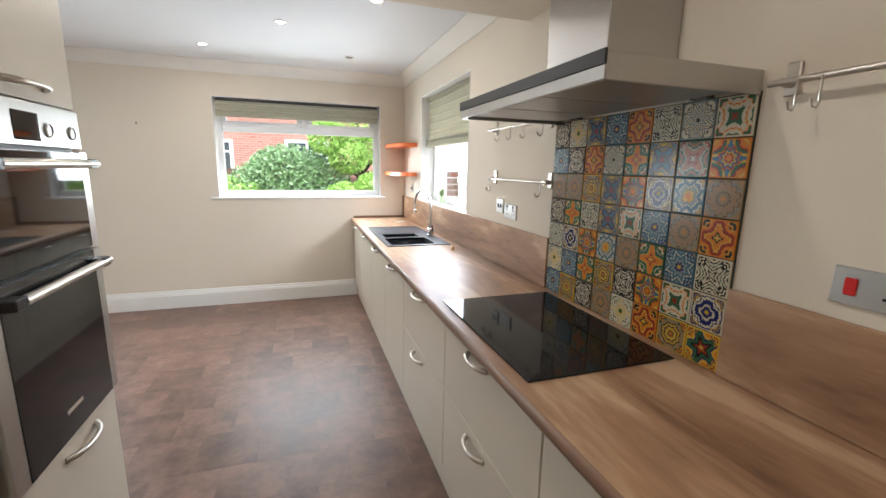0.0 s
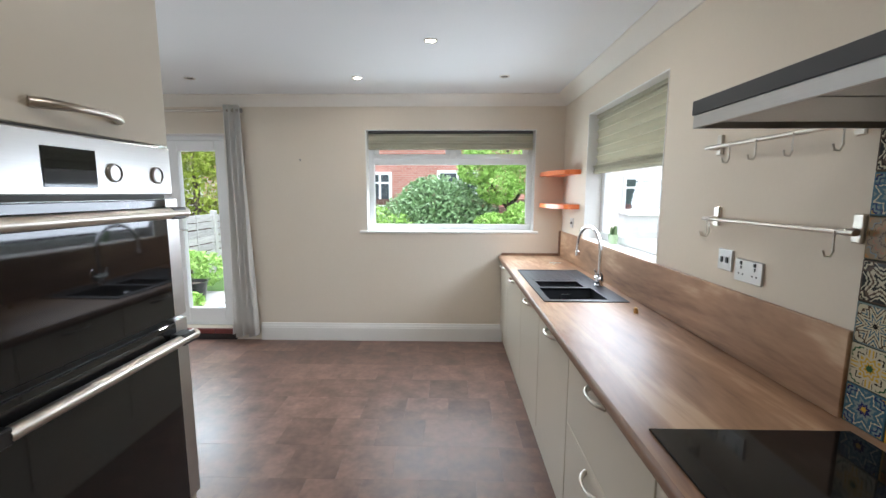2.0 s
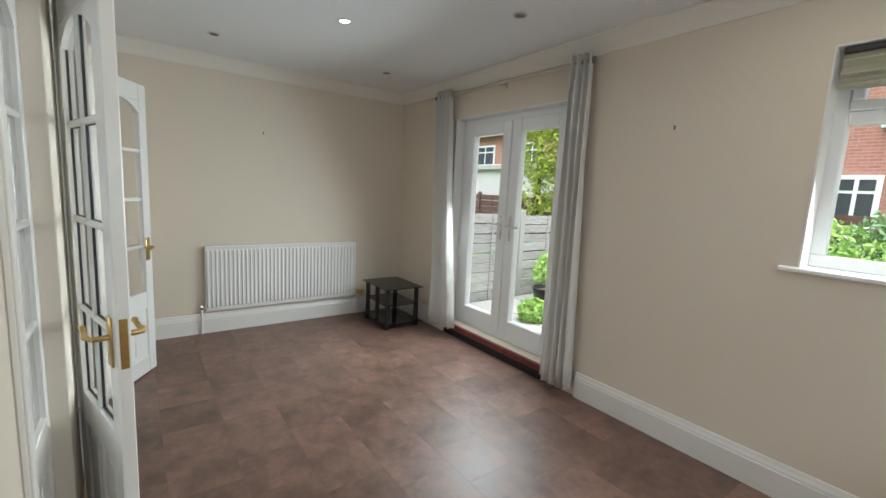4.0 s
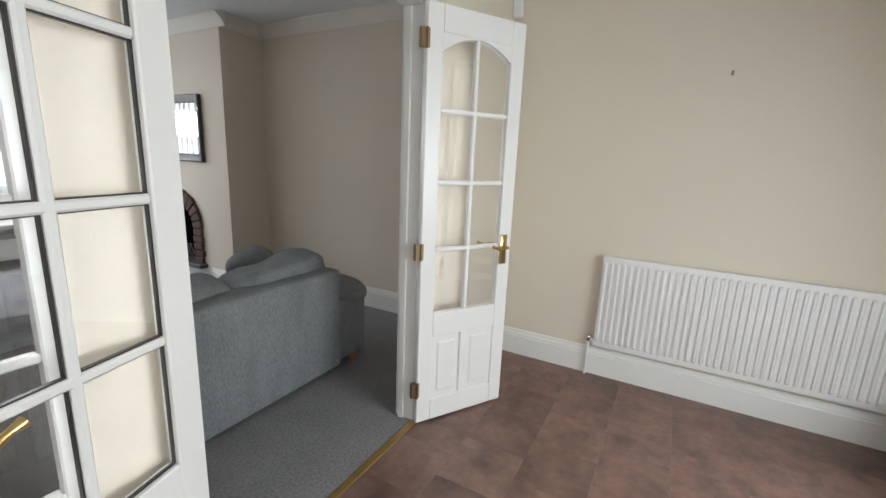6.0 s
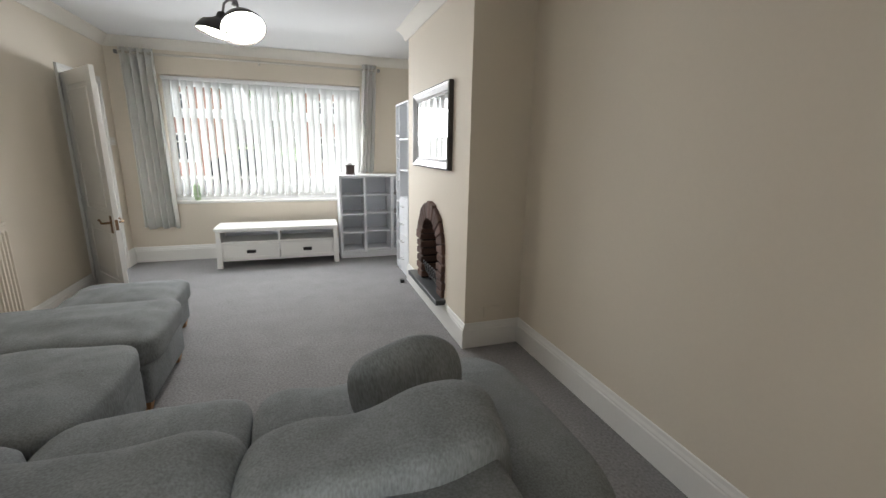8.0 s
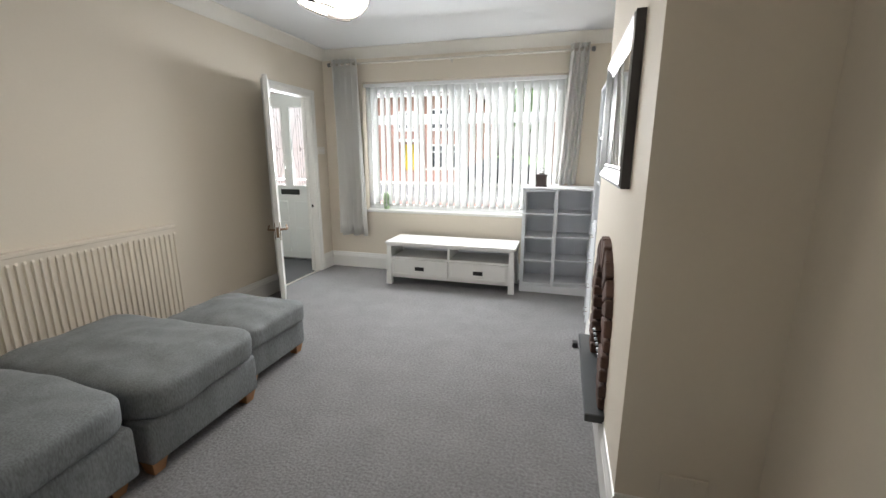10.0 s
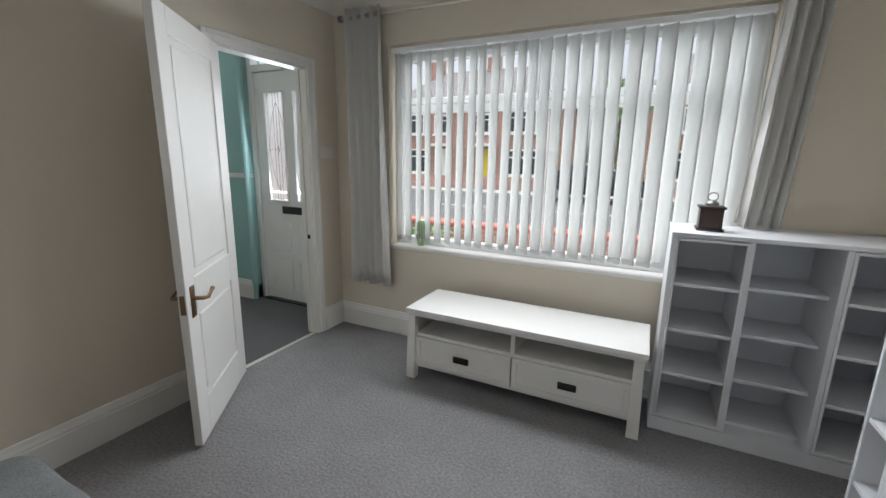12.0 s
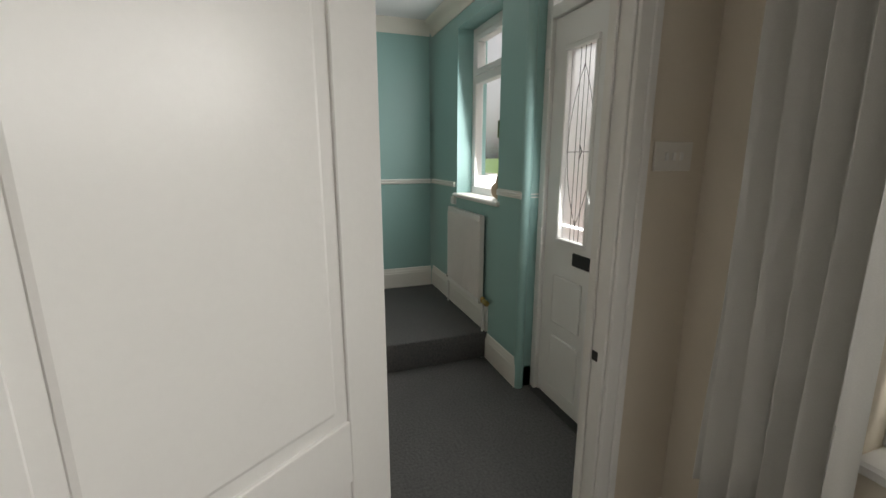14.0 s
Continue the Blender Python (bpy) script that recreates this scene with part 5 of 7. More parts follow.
curtain("curtain", pose(-2.735, YF + 0.09, 2.415, 0, 0, 180), 0.33, 0.36, 1.99, 5, "silver grey eyelet curtain hanging beside the blind", "street window curtains", 0.02)
curtain("curtain", pose(-5.26, YF + 0.09, 2.425, 0, 0, 180), 0.18, 0.20, 1.345, 4, "silver grey eyelet curtain resting on the low bookcase", "street window curtains", -0.07)
fig = thing("sill_figure", pose(-3.13, YF - 0.075, WF[2] + 0.004), "small pale green pot with a cactus on the street sill", "pot plant")
bm = bmesh.new()
lathe(bm, [(0.03, 0), (0.038, 0.05), (0.042, 0.09), (0.036, 0.09), (0.034, 0.08)], 16)
part("pot", bm, POTGREEN, fig, soft=40)
bm = bmesh.new()
lathe(bm, [(0.028, 0.08), (0.04, 0.12), (0.038, 0.17), (0.022, 0.20), (0.004, 0.205)], 14)
part("plant", bm, POTGREEN, fig, soft=60)

# television bench
tv = thing("tv_bench", pose(-4.072, -2.812, 0), "white painted media bench with two drawers", "media bench")
part("top", bx(-0.695, 0.695, -0.225, 0.225, 0.445, 0.472, r=0.004, seg=2), WHITE, tv)
bm = bmesh.new()
run(bm, (-0.68, 0.21), (0.68, 0.21), [(0, 0.425), (0.006, 0.427), (0.013, 0.445), (0, 0.445)], (0, 1))
part("top_moulding", bm, WHITE, tv)
for x in (-0.655, 0.655):
    for y in (-0.2, 0.195):
        bm = bmesh.new()
        v = [bm.verts.new(q) for q in ((x - 0.024 - (0.012 if x < 0 else 0), y - 0.022, 0), (x + 0.024 + (0.012 if x > 0 else 0), y - 0.022, 0), (x + 0.024 + (0.012 if x > 0 else 0), y + 0.03, 0), (x - 0.024 - (0.012 if x < 0 else 0), y + 0.03, 0))]
        u = [bm.verts.new(q) for q in ((x - 0.024, y - 0.022, 0.444), (x + 0.024, y - 0.022, 0.444), (x + 0.024, y + 0.018, 0.444), (x - 0.024, y + 0.018, 0.444))]
        bm.faces.new(v[::-1]), bm.faces.new(u)
        for i in range(4):
            bm.faces.new((v[i], v[(i + 1) % 4], u[(i + 1) % 4], u[i]))
        part("leg", bm, WHITE, tv)
part("bottom_board", bx(-0.632, 0.632, -0.2, 0.19, 0.075, 0.095), WHITE, tv)
part("shelf_board", bx(-0.632, 0.632, -0.2, 0.19, 0.285, 0.305, r=0.002), WHITE, tv)
part("back_board", bx(-0.632, 0.632, -0.21, -0.2, 0.075, 0.444), SHELFB, tv)
part("divider", bx(-0.012, 0.012, -0.198, 0.19, 0.3055, 0.4445), WHITE, tv)
for s in (-1, 1):
    part("side_board", bx(s * 0.655 - 0.01, s * 0.655 + 0.01, -0.178, 0.173, 0.085, 0.444), WHITE, tv)
    a, b = (-0.630, -0.004) if s < 0 else (0.004, 0.630)
    dr = part("drawer", bx(a, b, 0.178, 0.198, 0.098, 0.282, r=0.002), WHITE, tv)
    for q in ((a, b, 0.098, 0.125), (a, b, 0.255, 0.282), (a, a + 0.03, 0.125, 0.255), (b - 0.03, b, 0.125, 0.255)):
        part("drawer_rail", bx(q[0], q[1], 0.196, 0.205, q[2], q[3], r=0.002), WHITE, dr)
    c = (a + b) / 2
    bm = bx(c - 0.05, c + 0.05, 0.198, 0.2075, 0.165, 0.205, r=0.002)
    rbox(bm, c - 0.04, c + 0.04, 0.206, 0.222, 0.19, 0.203, 0.004)
    part("cup_handle", bm, IRON, dr, "dark metal cup handle")

# low bookcase
bc = thing("bookcase", pose(-5.30, -2.93, 0), "low white bookcase with twelve open compartments", "bookcase")
part("top", bx(-0.50, 0.50, -0.20, 0.205, 1.045, 1.067, r=0.003), SHELFW, bc)
part("plinth", bx(-0.498, 0.498, -0.19, 0.196, 0.0, 0.075, r=0.002), SHELFW, bc)
part("back", bx(-0.49, 0.49, -0.2, -0.19, 0.075, 1.045), SHELFB, bc)
for x in (-0.487, -0.17, 0.17, 0.487):
    part("upright", bx(x - 0.011, x + 0.011, -0.19, 0.19, 0.075, 1.045, r=0.002), SHELFW, bc)
for a, b, f in ((-0.476, -0.181, 0.18), (-0.159, 0.159, 0.10), (0.181, 0.476, 0.18)):
    for k in range(4):
        z = 0.085 + k * 0.24
        part("shelf", bx(a, b, -0.19, f, z - 0.009, z + 0.009, r=0.002), SHELFW, bc)
for a, b in ((-0.476, -0.181), (0.181, 0.476)):
    bm = bmesh.new()
    for q in ((a, a + 0.012, 0.082, 1.04), (b - 0.012, b, 0.082, 1.04), (a + 0.012, b - 0.012, 1.026, 1.04), (a + 0.012, b - 0.012, 0.082, 0.098)):
        rbox(bm, q[0], q[1], 0.181, 0.198, q[2], q[3], 0.002)
    part("front_frame", bm, SHELFW, bc)
gr = thing("lantern", pose(-4.965, -2.90, 1.067), "small dark wooden lantern with metal ring on top", "lantern")
bm = bx(-0.058, 0.058, -0.058, 0.058, 0, 0.012, r=0.002)
rbox(bm, -0.05, 0.05, -0.05, 0.05, 0.012, 0.108, 0.003), rbox(bm, -0.058, 0.058, -0.058, 0.058, 0.108, 0.12, 0.002)
part("body", bm, WALNUT, gr)
bm = bmesh.new()
lathe(bm, [(0.03, 0.12), (0.03, 0.135), (0.018, 0.145), (0.008, 0.15)], 14)
tube(bm, [(0.022 * math.cos(a), 0, 0.165 + 0.02 * math.sin(a)) for a in [2 * math.pi * k / 12 for k in range(13)]], 0.003, 6)
part("cap", bm, PEWTER, gr, soft=40)

# tall shelf unit in the far alcove
ts = thing("shelf_unit", pose(-5.657, -1.935, 0), "tall white shelf unit with four drawers", "shelf unit")
for y in (-0.285, -0.115, 0.285):
    part("upright", bx(-0.16, 0.235, y - 0.009, y + 0.009, 0.0, 1.86, r=0.002), SHELFW, ts)
part("top", bx(-0.16, 0.235, -0.294, 0.294, 1.8605, 1.88, r=0.002), SHELFW, ts)
part("back", bx(-0.17, -0.161, -0.29, 0.29, 0.02, 1.87), SHELFB, ts)
part("plinth", bx(-0.155, 0.225, -0.276, 0.276, 0.0, 0.06), SHELFW, ts)
for k in range(7):
    z = 0.07 + k * 0.245
    part("shelf", bx(-0.16, 0.23, -0.276, -0.124, z - 0.008, z + 0.008, r=0.001), SHELFW, ts)
for z in (0.86, 1.17, 1.50):
    part("shelf", bx(-0.16, 0.23, -0.106, 0.276, z - 0.009, z + 0.009, r=0.001), SHELFW, ts)
for k in range(4):
    z = 0.065 + k * 0.197
    dr = part("drawer", bx(-0.155, 0.237, -0.103, 0.273, z, z + 0.192, r=0.002), SHELFW, ts)
    bm = bmesh.new()
    tube(bm, [(0.237, 0.04, z + 0.12), (0.262, 0.04, z + 0.12), (0.262, 0.13, z + 0.12), (0.237, 0.13, z + 0.12)], 0.0045, 6)
    part("handle", bm, CHROME, dr, "thin chrome bar handle")
cl = solo("door_stop", bx(-0.02, 0.02, -0.03, 0.03, 0, 0.035, r=0.006, seg=2), BLACKP, "small black door wedge beside the shelf unit", "wedge", m=pose(-5.335, -1.55, 0.0))
bm = bmesh.new()
lathe(bm, [(0.03, 0), (0.034, 0.03), (0.03, 0.035)], 14)
solo("dish", bm, SHELFW, "small white dish on the tall shelf", "dish", m=pose(-5.53, -1.78, 1.1795))

# mirror over the fireplace
mi = thing("mirror", pose(-5.424, -0.785, 1.565), "rectangular mirror in a moulded pewter grey frame", "mirror")
hy, hz = 0.505, 0.312
prof = [(0.0, 0.0), (0.0, 0.034), (0.008, 0.040), (0.018, 0.036), (0.055, 0.016), (0.065, 0.018), (0.075, 0.012), (0.075, 0.0)]
bm, rings = bmesh.new(), []
for d, o in prof:
    rings.append([bm.verts.new((o, s * (hy - d), q * (hz - d))) for s, q in ((-1, -1), (1, -1), (1, 1), (-1, 1))])
for p, q in zip(rings, rings[1:] + rings[:1]):
    for i in range(4):
        bm.faces.new((p[i], p[(i + 1) % 4], q[(i + 1) % 4], q[i]))
part("frame", bm, PEWTER, mi)
bm = bmesh.new()
for q in ((-hy - 0.004, -hy, -hz - 0.004, hz + 0.004), (hy, hy + 0.004, -hz - 0.004, hz + 0.004), (-hy, hy, hz, hz + 0.004), (-hy, hy, -hz - 0.004, -hz)):
    box(bm, 0.0, 0.033, *q)
part("frame_edge", bm, EDGEDARK, mi, "dark outer edge of the frame")
part("mirror_glass", bx(0.004, 0.010, -hy + 0.07, hy - 0.07, -hz + 0.07, hz - 0.07), MIRROR, mi, "clear silvered mirror glass")

# fireplace
fp = thing("fireplace", pose(-5.425, -0.775, 0), "small arched brick fireplace with a slate hearth", "fireplace")
bm = bmesh.new()
for q in ((-0.40, -0.004, -0.254, -0.246, 0.164, 0.83), (-0.40, -0.004, 0.246, 0.254, 0.164, 0.83), (-0.41, -0.40, -0.254, 0.254, 0.164, 0.838), (-0.41, -0.004, -0.254, 0.254, 0.83, 0.838), (-0.41, -0.02, -0.254, 0.254, 0.161, 0.1635)):
    box(bm, *q)
part("firebox", bm, SOOT, fp, "soot-blackened firebox")
part("hearth", bx(-0.10, 0.085, -0.52, 0.41, 0.17, 0.212, r=0.004), SLATE, fp, "dark slate hearth slab")
bm = bmesh.new()
SP, R0, R1 = 0.575, 0.240, 0.375
for s in (-1, 1):
    box(bm, -0.12, 0.010, min(s * 0.246, s * 0.365), max(s * 0.246, s * 0.365), 0.213, SP)
n = 24
for i in range(n):
    a0, a1 = math.pi * i / n, math.pi * (i + 1) / n
    q = [bm.verts.new((x, r * math.cos(a), SP + r * math.sin(a))) for x in (-0.12, 0.010) for r, a in ((R0 + 0.008, a0), (R1 - 0.008, a0), (R1 - 0.008, a1), (R0 + 0.008, a1))]
    for f in ((0, 1, 2, 3), (7, 6, 5, 4), (0, 4, 5, 1), (1, 5, 6, 2), (2, 6, 7, 3), (3, 7, 4, 0)):
        bm.faces.new([q[k] for k in f])
part("mortar", bm, MORTAR, fp)
random.seed(9)
for s in (-1, 1):
    for k in range(5):
        z = 0.214 + k * 0.0727
        j = random.uniform(-0.008, 0.008)
        a, b = 0.236 + random.uniform(-0.006, 0.006), 0.372 + (0.016 if k % 2 else 0) + j
        part("brick", bx(-0.13, 0.032 + random.uniform(-0.006, 0.006), min(s * a, s * b), max(s * a, s * b), z, z + 0.060, r=0.006), BRICK, fp)
NB = 13
for k in range(NB):
    a = math.pi * (k + 0.5) / NB
    bm = bmesh.new()
    hw0, hw1 = R0 * math.pi / NB / 2 - 0.004, R1 * math.pi / NB / 2 - 0.004
    j = random.uniform(-0.006, 0.008)
    q = [bm.verts.new((x, r * math.cos(a) + w * -math.sin(a), SP + r * math.sin(a) + w * math.cos(a))) for x in (-0.13, 0.034 + j / 2) for r, w in ((R0, -hw0), (R1 + 0.01 + j, -hw1), (R1 + 0.01 + j, hw1), (R0, hw0))]
    for f in ((0, 1, 2, 3), (7, 6, 5, 4), (0, 4, 5, 1), (1, 5, 6, 2), (2, 6, 7, 3), (3, 7, 4, 0)):
        bm.faces.new([q[i] for i in f])
    bmesh.ops.bevel(bm, geom=bm.edges[:], offset=0.005, segments=1, affect="EDGES")
    part("brick", bm, BRICK, fp)
gt = thing("fire_grate", pose(-5.545, -0.775, 0.212), "empty cast iron fire grate", "grate")
part("tray", bx(-0.11, 0.10, -0.17, 0.17, 0.035, 0.05, r=0.004), IRON, gt)
bm = bmesh.new()
for y in (-0.15, 0.15):
    for x in (-0.08, 0.08):
        tube(bm, [(x, y, 0.0), (x, y, 0.04)], 0.012, 8)
part("feet", bm, IRON, gt)
for k in range(11):
    y = -0.165 + 0.033 * k
    bm = bmesh.new()
    tube(bm, [(0.085, y, 0.045), (0.115, y, 0.08), (0.13, y, 0.14), (0.145, y, 0.19)], [0.006, 0.006, 0.006, 0.009], 6)
    part("bar", bm, IRON if k % 2 else PEWTER, gt)
bm = bmesh.new()
tube(bm, [(0.112, -0.17, 0.075), (0.112, 0.17, 0.075)], 0.007, 6), tube(bm, [(0.133, -0.17, 0.15), (0.133, 0.17, 0.15)], 0.007, 6)
part("rail", bm, IRON, gt)

ps = socket(pose(-5.64, 0.06, 0.26, 0, 0, 180), "double", "painted double socket low on the chimney breast")
for q in ps.children:
    q.data.materials[0] = CREAM


# sofa in an L, chaise and footstool
def foot(bm, x, y, z1=0.06):
    q = [bm.verts.new((x + dx * s, y + dy * s, z)) for z, s in ((0, 0.025), (z1, 0.038)) for dx, dy in ((-1, -1), (1, -1), (1, 1), (-1, 1))]
    for f in ((3, 2, 1, 0), (4, 5, 6, 7), (0, 1, 5, 4), (1, 2, 6, 5), (2, 3, 7, 6), (3, 0, 4, 7)):
        bm.faces.new([q[i] for i in f])
    return bm


so = thing("corner_sofa", pose(0, 0, 0), "slate grey fabric corner sofa with loose back cushions", "sofa")


def soft_part(name, dims, p, lump, seed, parent, cuts=10, label=""):
    bm = bmesh.new()
    cushion(bm, *dims, p=p, lump=lump, seed=seed, cuts=cuts)
    return part(name, bm, SOFA, parent, label, 80)


def back_cushion(x0, x1, y0, y1, z0, zl, zr, seed, along=0):
    """A plump loose cushion whose top slumps from one end to the other and leans back."""
    bm = bmesh.new()
    cushion(bm, x0, x1, y0, y1, z0, max(zl, zr), p=4.2, lump=0.03, seed=seed, cuts=16)
    for v in bm.verts:
        u = ((v.co.x - x0) / (x1 - x0)) if along == 0 else ((v.co.y - y0) / (y1 - y0))
        k = (v.co.z - z0) / (max(zl, zr) - z0)
        v.co.z -= max(0, k) * (max(zl, zr) - (zl + (zr - zl) * u)) - 0.014 * k * noise.noise(Vector((u * 4 + seed, v.co.y * 6, 2.0)))
        if along == 0:
            v.co.y += 0.05 * max(0, k) ** 2
        else:
            v.co.x += 0.05 * max(0, k) ** 2
    return part("back_cushion", bm, SOFA, so, soft=80)


part("back_frame", bx(-4.80, -3.515, 1.86, 2.04, 0.04, 0.685, r=0.03, seg=3), SOFA, so, soft=60)
part("corner_back", bx(-3.508, -2.56, 1.86, 2.04, 0.04, 0.685, r=0.03, seg=3), SOFA, so, soft=60)
part("side_back", bx(-2.70, -2.56, 0.54, 1.855, 0.04, 0.685, r=0.03, seg=3), SOFA, so, soft=60)
part("base", bx(-4.80, -3.515, 1.08, 1.859, 0.06, 0.29, r=0.02, seg=2), SOFA, so, soft=60)
part("base", bx(-3.55, -2.71, 0.36, 1.078, 0.06, 0.29, r=0.02, seg=2), SOFA, so, soft=60)
part("base", bx(-3.512, -2.71, 1.082, 1.859, 0.06, 0.29, r=0.02, seg=2), SOFA, so, soft=60)
part("arm", bx(-5.085, -4.803, 1.06, 2.0, 0.04, 0.46, r=0.035, seg=3), SOFA, so, soft=60)
soft_part("arm_roll", (-5.195, -4.79, 1.03, 2.025, 0.36, 0.545), 2.6, 0.012, 3, so, 14)
soft_part("seat_cushion", (-4.80, -4.16, 1.03, 1.86, 0.28, 0.47), 6, 0.014, 1, so)
soft_part("seat_cushion", (-4.16, -3.52, 1.03, 1.86, 0.28, 0.47), 6, 0.014, 2, so)
soft_part("seat_cushion", (-3.52, -2.70, 1.10, 1.86, 0.28, 0.47), 6, 0.014, 4, so)
soft_part("seat_cushion", (-3.60, -2.70, 0.345, 1.13, 0.27, 0.47), 5, 0.014, 5, so, 16)
back_cushion(-4.86, -4.205, 1.58, 1.90, 0.45, 0.80, 0.725, 11)
back_cushion(-4.215, -3.575, 1.58, 1.89, 0.45, 0.745, 0.765, 12)
back_cushion(-3.535, -2.76, 1.58, 1.88, 0.45, 0.745, 0.755, 13)
back_cushion(-2.97, -2.68, 0.56, 1.36, 0.46, 0.76, 0.75, 17, 1)
for x, y in ((-4.98, 1.95), (-4.98, 1.12), (-3.6, 1.95), (-2.65, 1.95), (-3.48, 0.43)):
    part("foot", foot(bmesh.new(), x, y), PINE, so, "oiled pine block foot")
th = thing("throw_pillow", pose(-4.70, 1.36, 0.585, 28, 0, 18), "slate grey scatter cushion leaning on the sofa arm", "cushion")
bm = bmesh.new()
cushion(bm, -0.22, 0.22, -0.085, 0.085, -0.12, 0.16, p=2.8, lump=0.02, seed=23)
part("cover", bm, SOFA, th, soft=80)


def seat_block(name, m, x0, x1, y0, y1, zs, zt, seed, label, category):
    """A low upholstered block: boxed base, piped seam and a domed stuffed top on pine feet."""
    r = thing(name, m, label, category)
    part("base", bx(x0 + 0.035, x1, y0 + 0.012, y1 - 0.012, 0.062, zs + 0.02, r=0.022, seg=3), SOFA, r, soft=60)
    bm = bmesh.new()
    cushion(bm, x0, x1, y0, y1, zs, zt, p=7, lump=0.012, seed=seed, cuts=22)
    cx, cy = (x0 + x1) / 2, (y0 + y1) / 2
    for v in bm.verts:
        if v.co.z > (zs + zt) / 2:
            a, b = (v.co.x - cx) / (x1 - x0) * 2, (v.co.y - cy) / (y1 - y0) * 2
            v.co.z += 0.035 * (1 - a * a) * (1 - b * b) - 0.02 + 0.008 * noise.noise(Vector((a * 3 + seed, b * 3, 0)))
    part("seat_cushion", bm, SOFA, r, soft=80)
    for x in (x0 + 0.09, x1 - 0.07):
        for y in (y0 + 0.06, y1 - 0.06):
            part("foot", foot(bmesh.new(), x, y, 0.064), PINE, r, "oiled pine block foot")
    return r


seat_block("chaise", pose(-3.06, 0.03, 0), -0.54, 0.49, -0.38, 0.305, 0.255, 0.455, 7, "slate grey fabric chaise section with pine feet", "chaise")
seat_block("footstool", pose(-3.14, -0.66, 0), -0.36, 0.33, -0.30, 0.285, 0.235, 0.405, 8, "slate grey fabric footstool with pine feet", "footstool")
radiator(pose(XE, -0.12, 0.13, 0, 0, -90), 1.58, 0.72, RADC, "cream painted ribbed radiator behind the chaise", 42, False)
part("top_grille", bx(-0.79, 0.79, -0.062, -0.002, 0.72, 0.745, r=0.004), RADC, bpy.data.objects["radiator.001"])
bm = bmesh.new()
tube(bm, [(XE - 0.037, -0.945, 0), (XE - 0.037, -0.945, 0.17), (XE - 0.037, -0.912, 0.17)], 0.008, 8), lathe(bm, [(0.012, 0), (0.017, 0.01), (0.014, 0.05)], 12, (XE - 0.037, -0.945, 0.16))
part("valve", bm, PEWTER, None).parent = bpy.data.objects["radiator.001"]
bpy.data.objects["valve.002"].matrix_parent_inverse = bpy.data.objects["radiator.001"].matrix_world.inverted()

# pendant light with tilted metal shades
pl = thing("pendant_light", pose(-4.01, -0.73, HL), "two-armed ceiling light with dark metal shades, lit", "ceiling light")
bm = bmesh.new()
lathe(bm, [(0.06, -0.0005), (0.062, -0.02), (0.02, -0.03), (0.012, -0.03), (0.012, -0.20), (0.02, -0.21), (0.004, -0.22)], 18)
part("stem", bm, PEWTER, pl, soft=40)
for k, (a, tilt) in enumerate(((112, 34), (8, 14))):
    ca, sa = math.cos(radians(a)), math.sin(radians(a))
    bm = bmesh.new()
    tube(bm, [(0, 0, -0.19), (0.03 * ca, 0.03 * sa, -0.185), (0.062 * ca, 0.062 * sa, -0.21), (0.075 * ca, 0.075 * sa, -0.27)], 0.008, 8)
    arm = part("arm", bm, PEWTER, pl, soft=50)
    rot = (Matrix.Rotation(radians(a), 3, "Z") @ Matrix.Rotation(radians(-tilt), 3, "Y"))
    bm = bmesh.new()
    lathe(bm, [(0.016, 0.0), (0.03, -0.012), (0.036, -0.04), (0.06, -0.06), (0.11, -0.085), (0.138, -0.13), (0.142, -0.15), (0.138, -0.15), (0.134, -0.131), (0.106, -0.09), (0.06, -0.066), (0.02, -0.045)], 24, (0.075 * ca, 0.075 * sa, -0.265), rot)
    sh = part("shade", bm, EDGEDARK, pl, "dark bell-shaped metal shade", 40)
    bm = bmesh.new()
    lathe(bm, [(0.132, -0.131), (0.002, -0.125), (0.001, -0.139), (0.06, -0.142), (0.133, -0.139)], 24, (0.075 * ca, 0.075 * sa, -0.265), rot)
    part("bulb_disc", bm, LITW, sh, "glowing white lamp face")

sw = thing("light_switch", pose(XE, -3.02, 1.425, 0, 0, -90), "cream painted triple light switch beside the door frame", "switch")
part("plate", bx(-0.073, 0.073, -0.008, -0.0005, -0.043, 0.043, r=0.003), COVE, sw)
for x in (-0.028, 0.0, 0.028):
    part("rocker", bx(x - 0.007, x + 0.007, -0.012, -0.007, -0.012, 0.012, r=0.002), WHITE, sw)

# ---- hall ----
bm = bx(-0.83, HX - 0.001, YF - 0.028, -1.101, 0.001, 0.2, r=0.012, seg=3)
solo("landing", bm, DARKCARPET, "dark grey carpeted raised landing step", "step", kind="structure", soft=50)
radiator(pose(-0.46, YF - 0.03, 0.40, 0, 0, 180), 0.64, 0.63, RADW, "white ribbed panel radiator under the hall window", 18)
orn = thing("carved_ornament", pose(-0.80, YF - 0.10, WH[2] + 0.004), "small carved wooden figure on the hall sill", "ornament")
bm = bmesh.new()
cushion(bm, -0.10, 0.09, -0.03, 0.03, 0.0, 0.11, p=2.4, lump=0.02, seed=31, cuts=6), cushion(bm, -0.07, 0.02, -0.025, 0.025, 0.06, 0.19, p=2.3, lump=0.02, seed=33, cuts=6)
part("body", bm, STONEW, orn, soft=60)
solo("window_sticker", bx(-0.03, 0.03, -0.0062, -0.0048, -0.06, 0.06), SPINE, "small green sticker on the hall window pane", "sticker", m=pose(-0.62, YF - 0.182, 1.62))
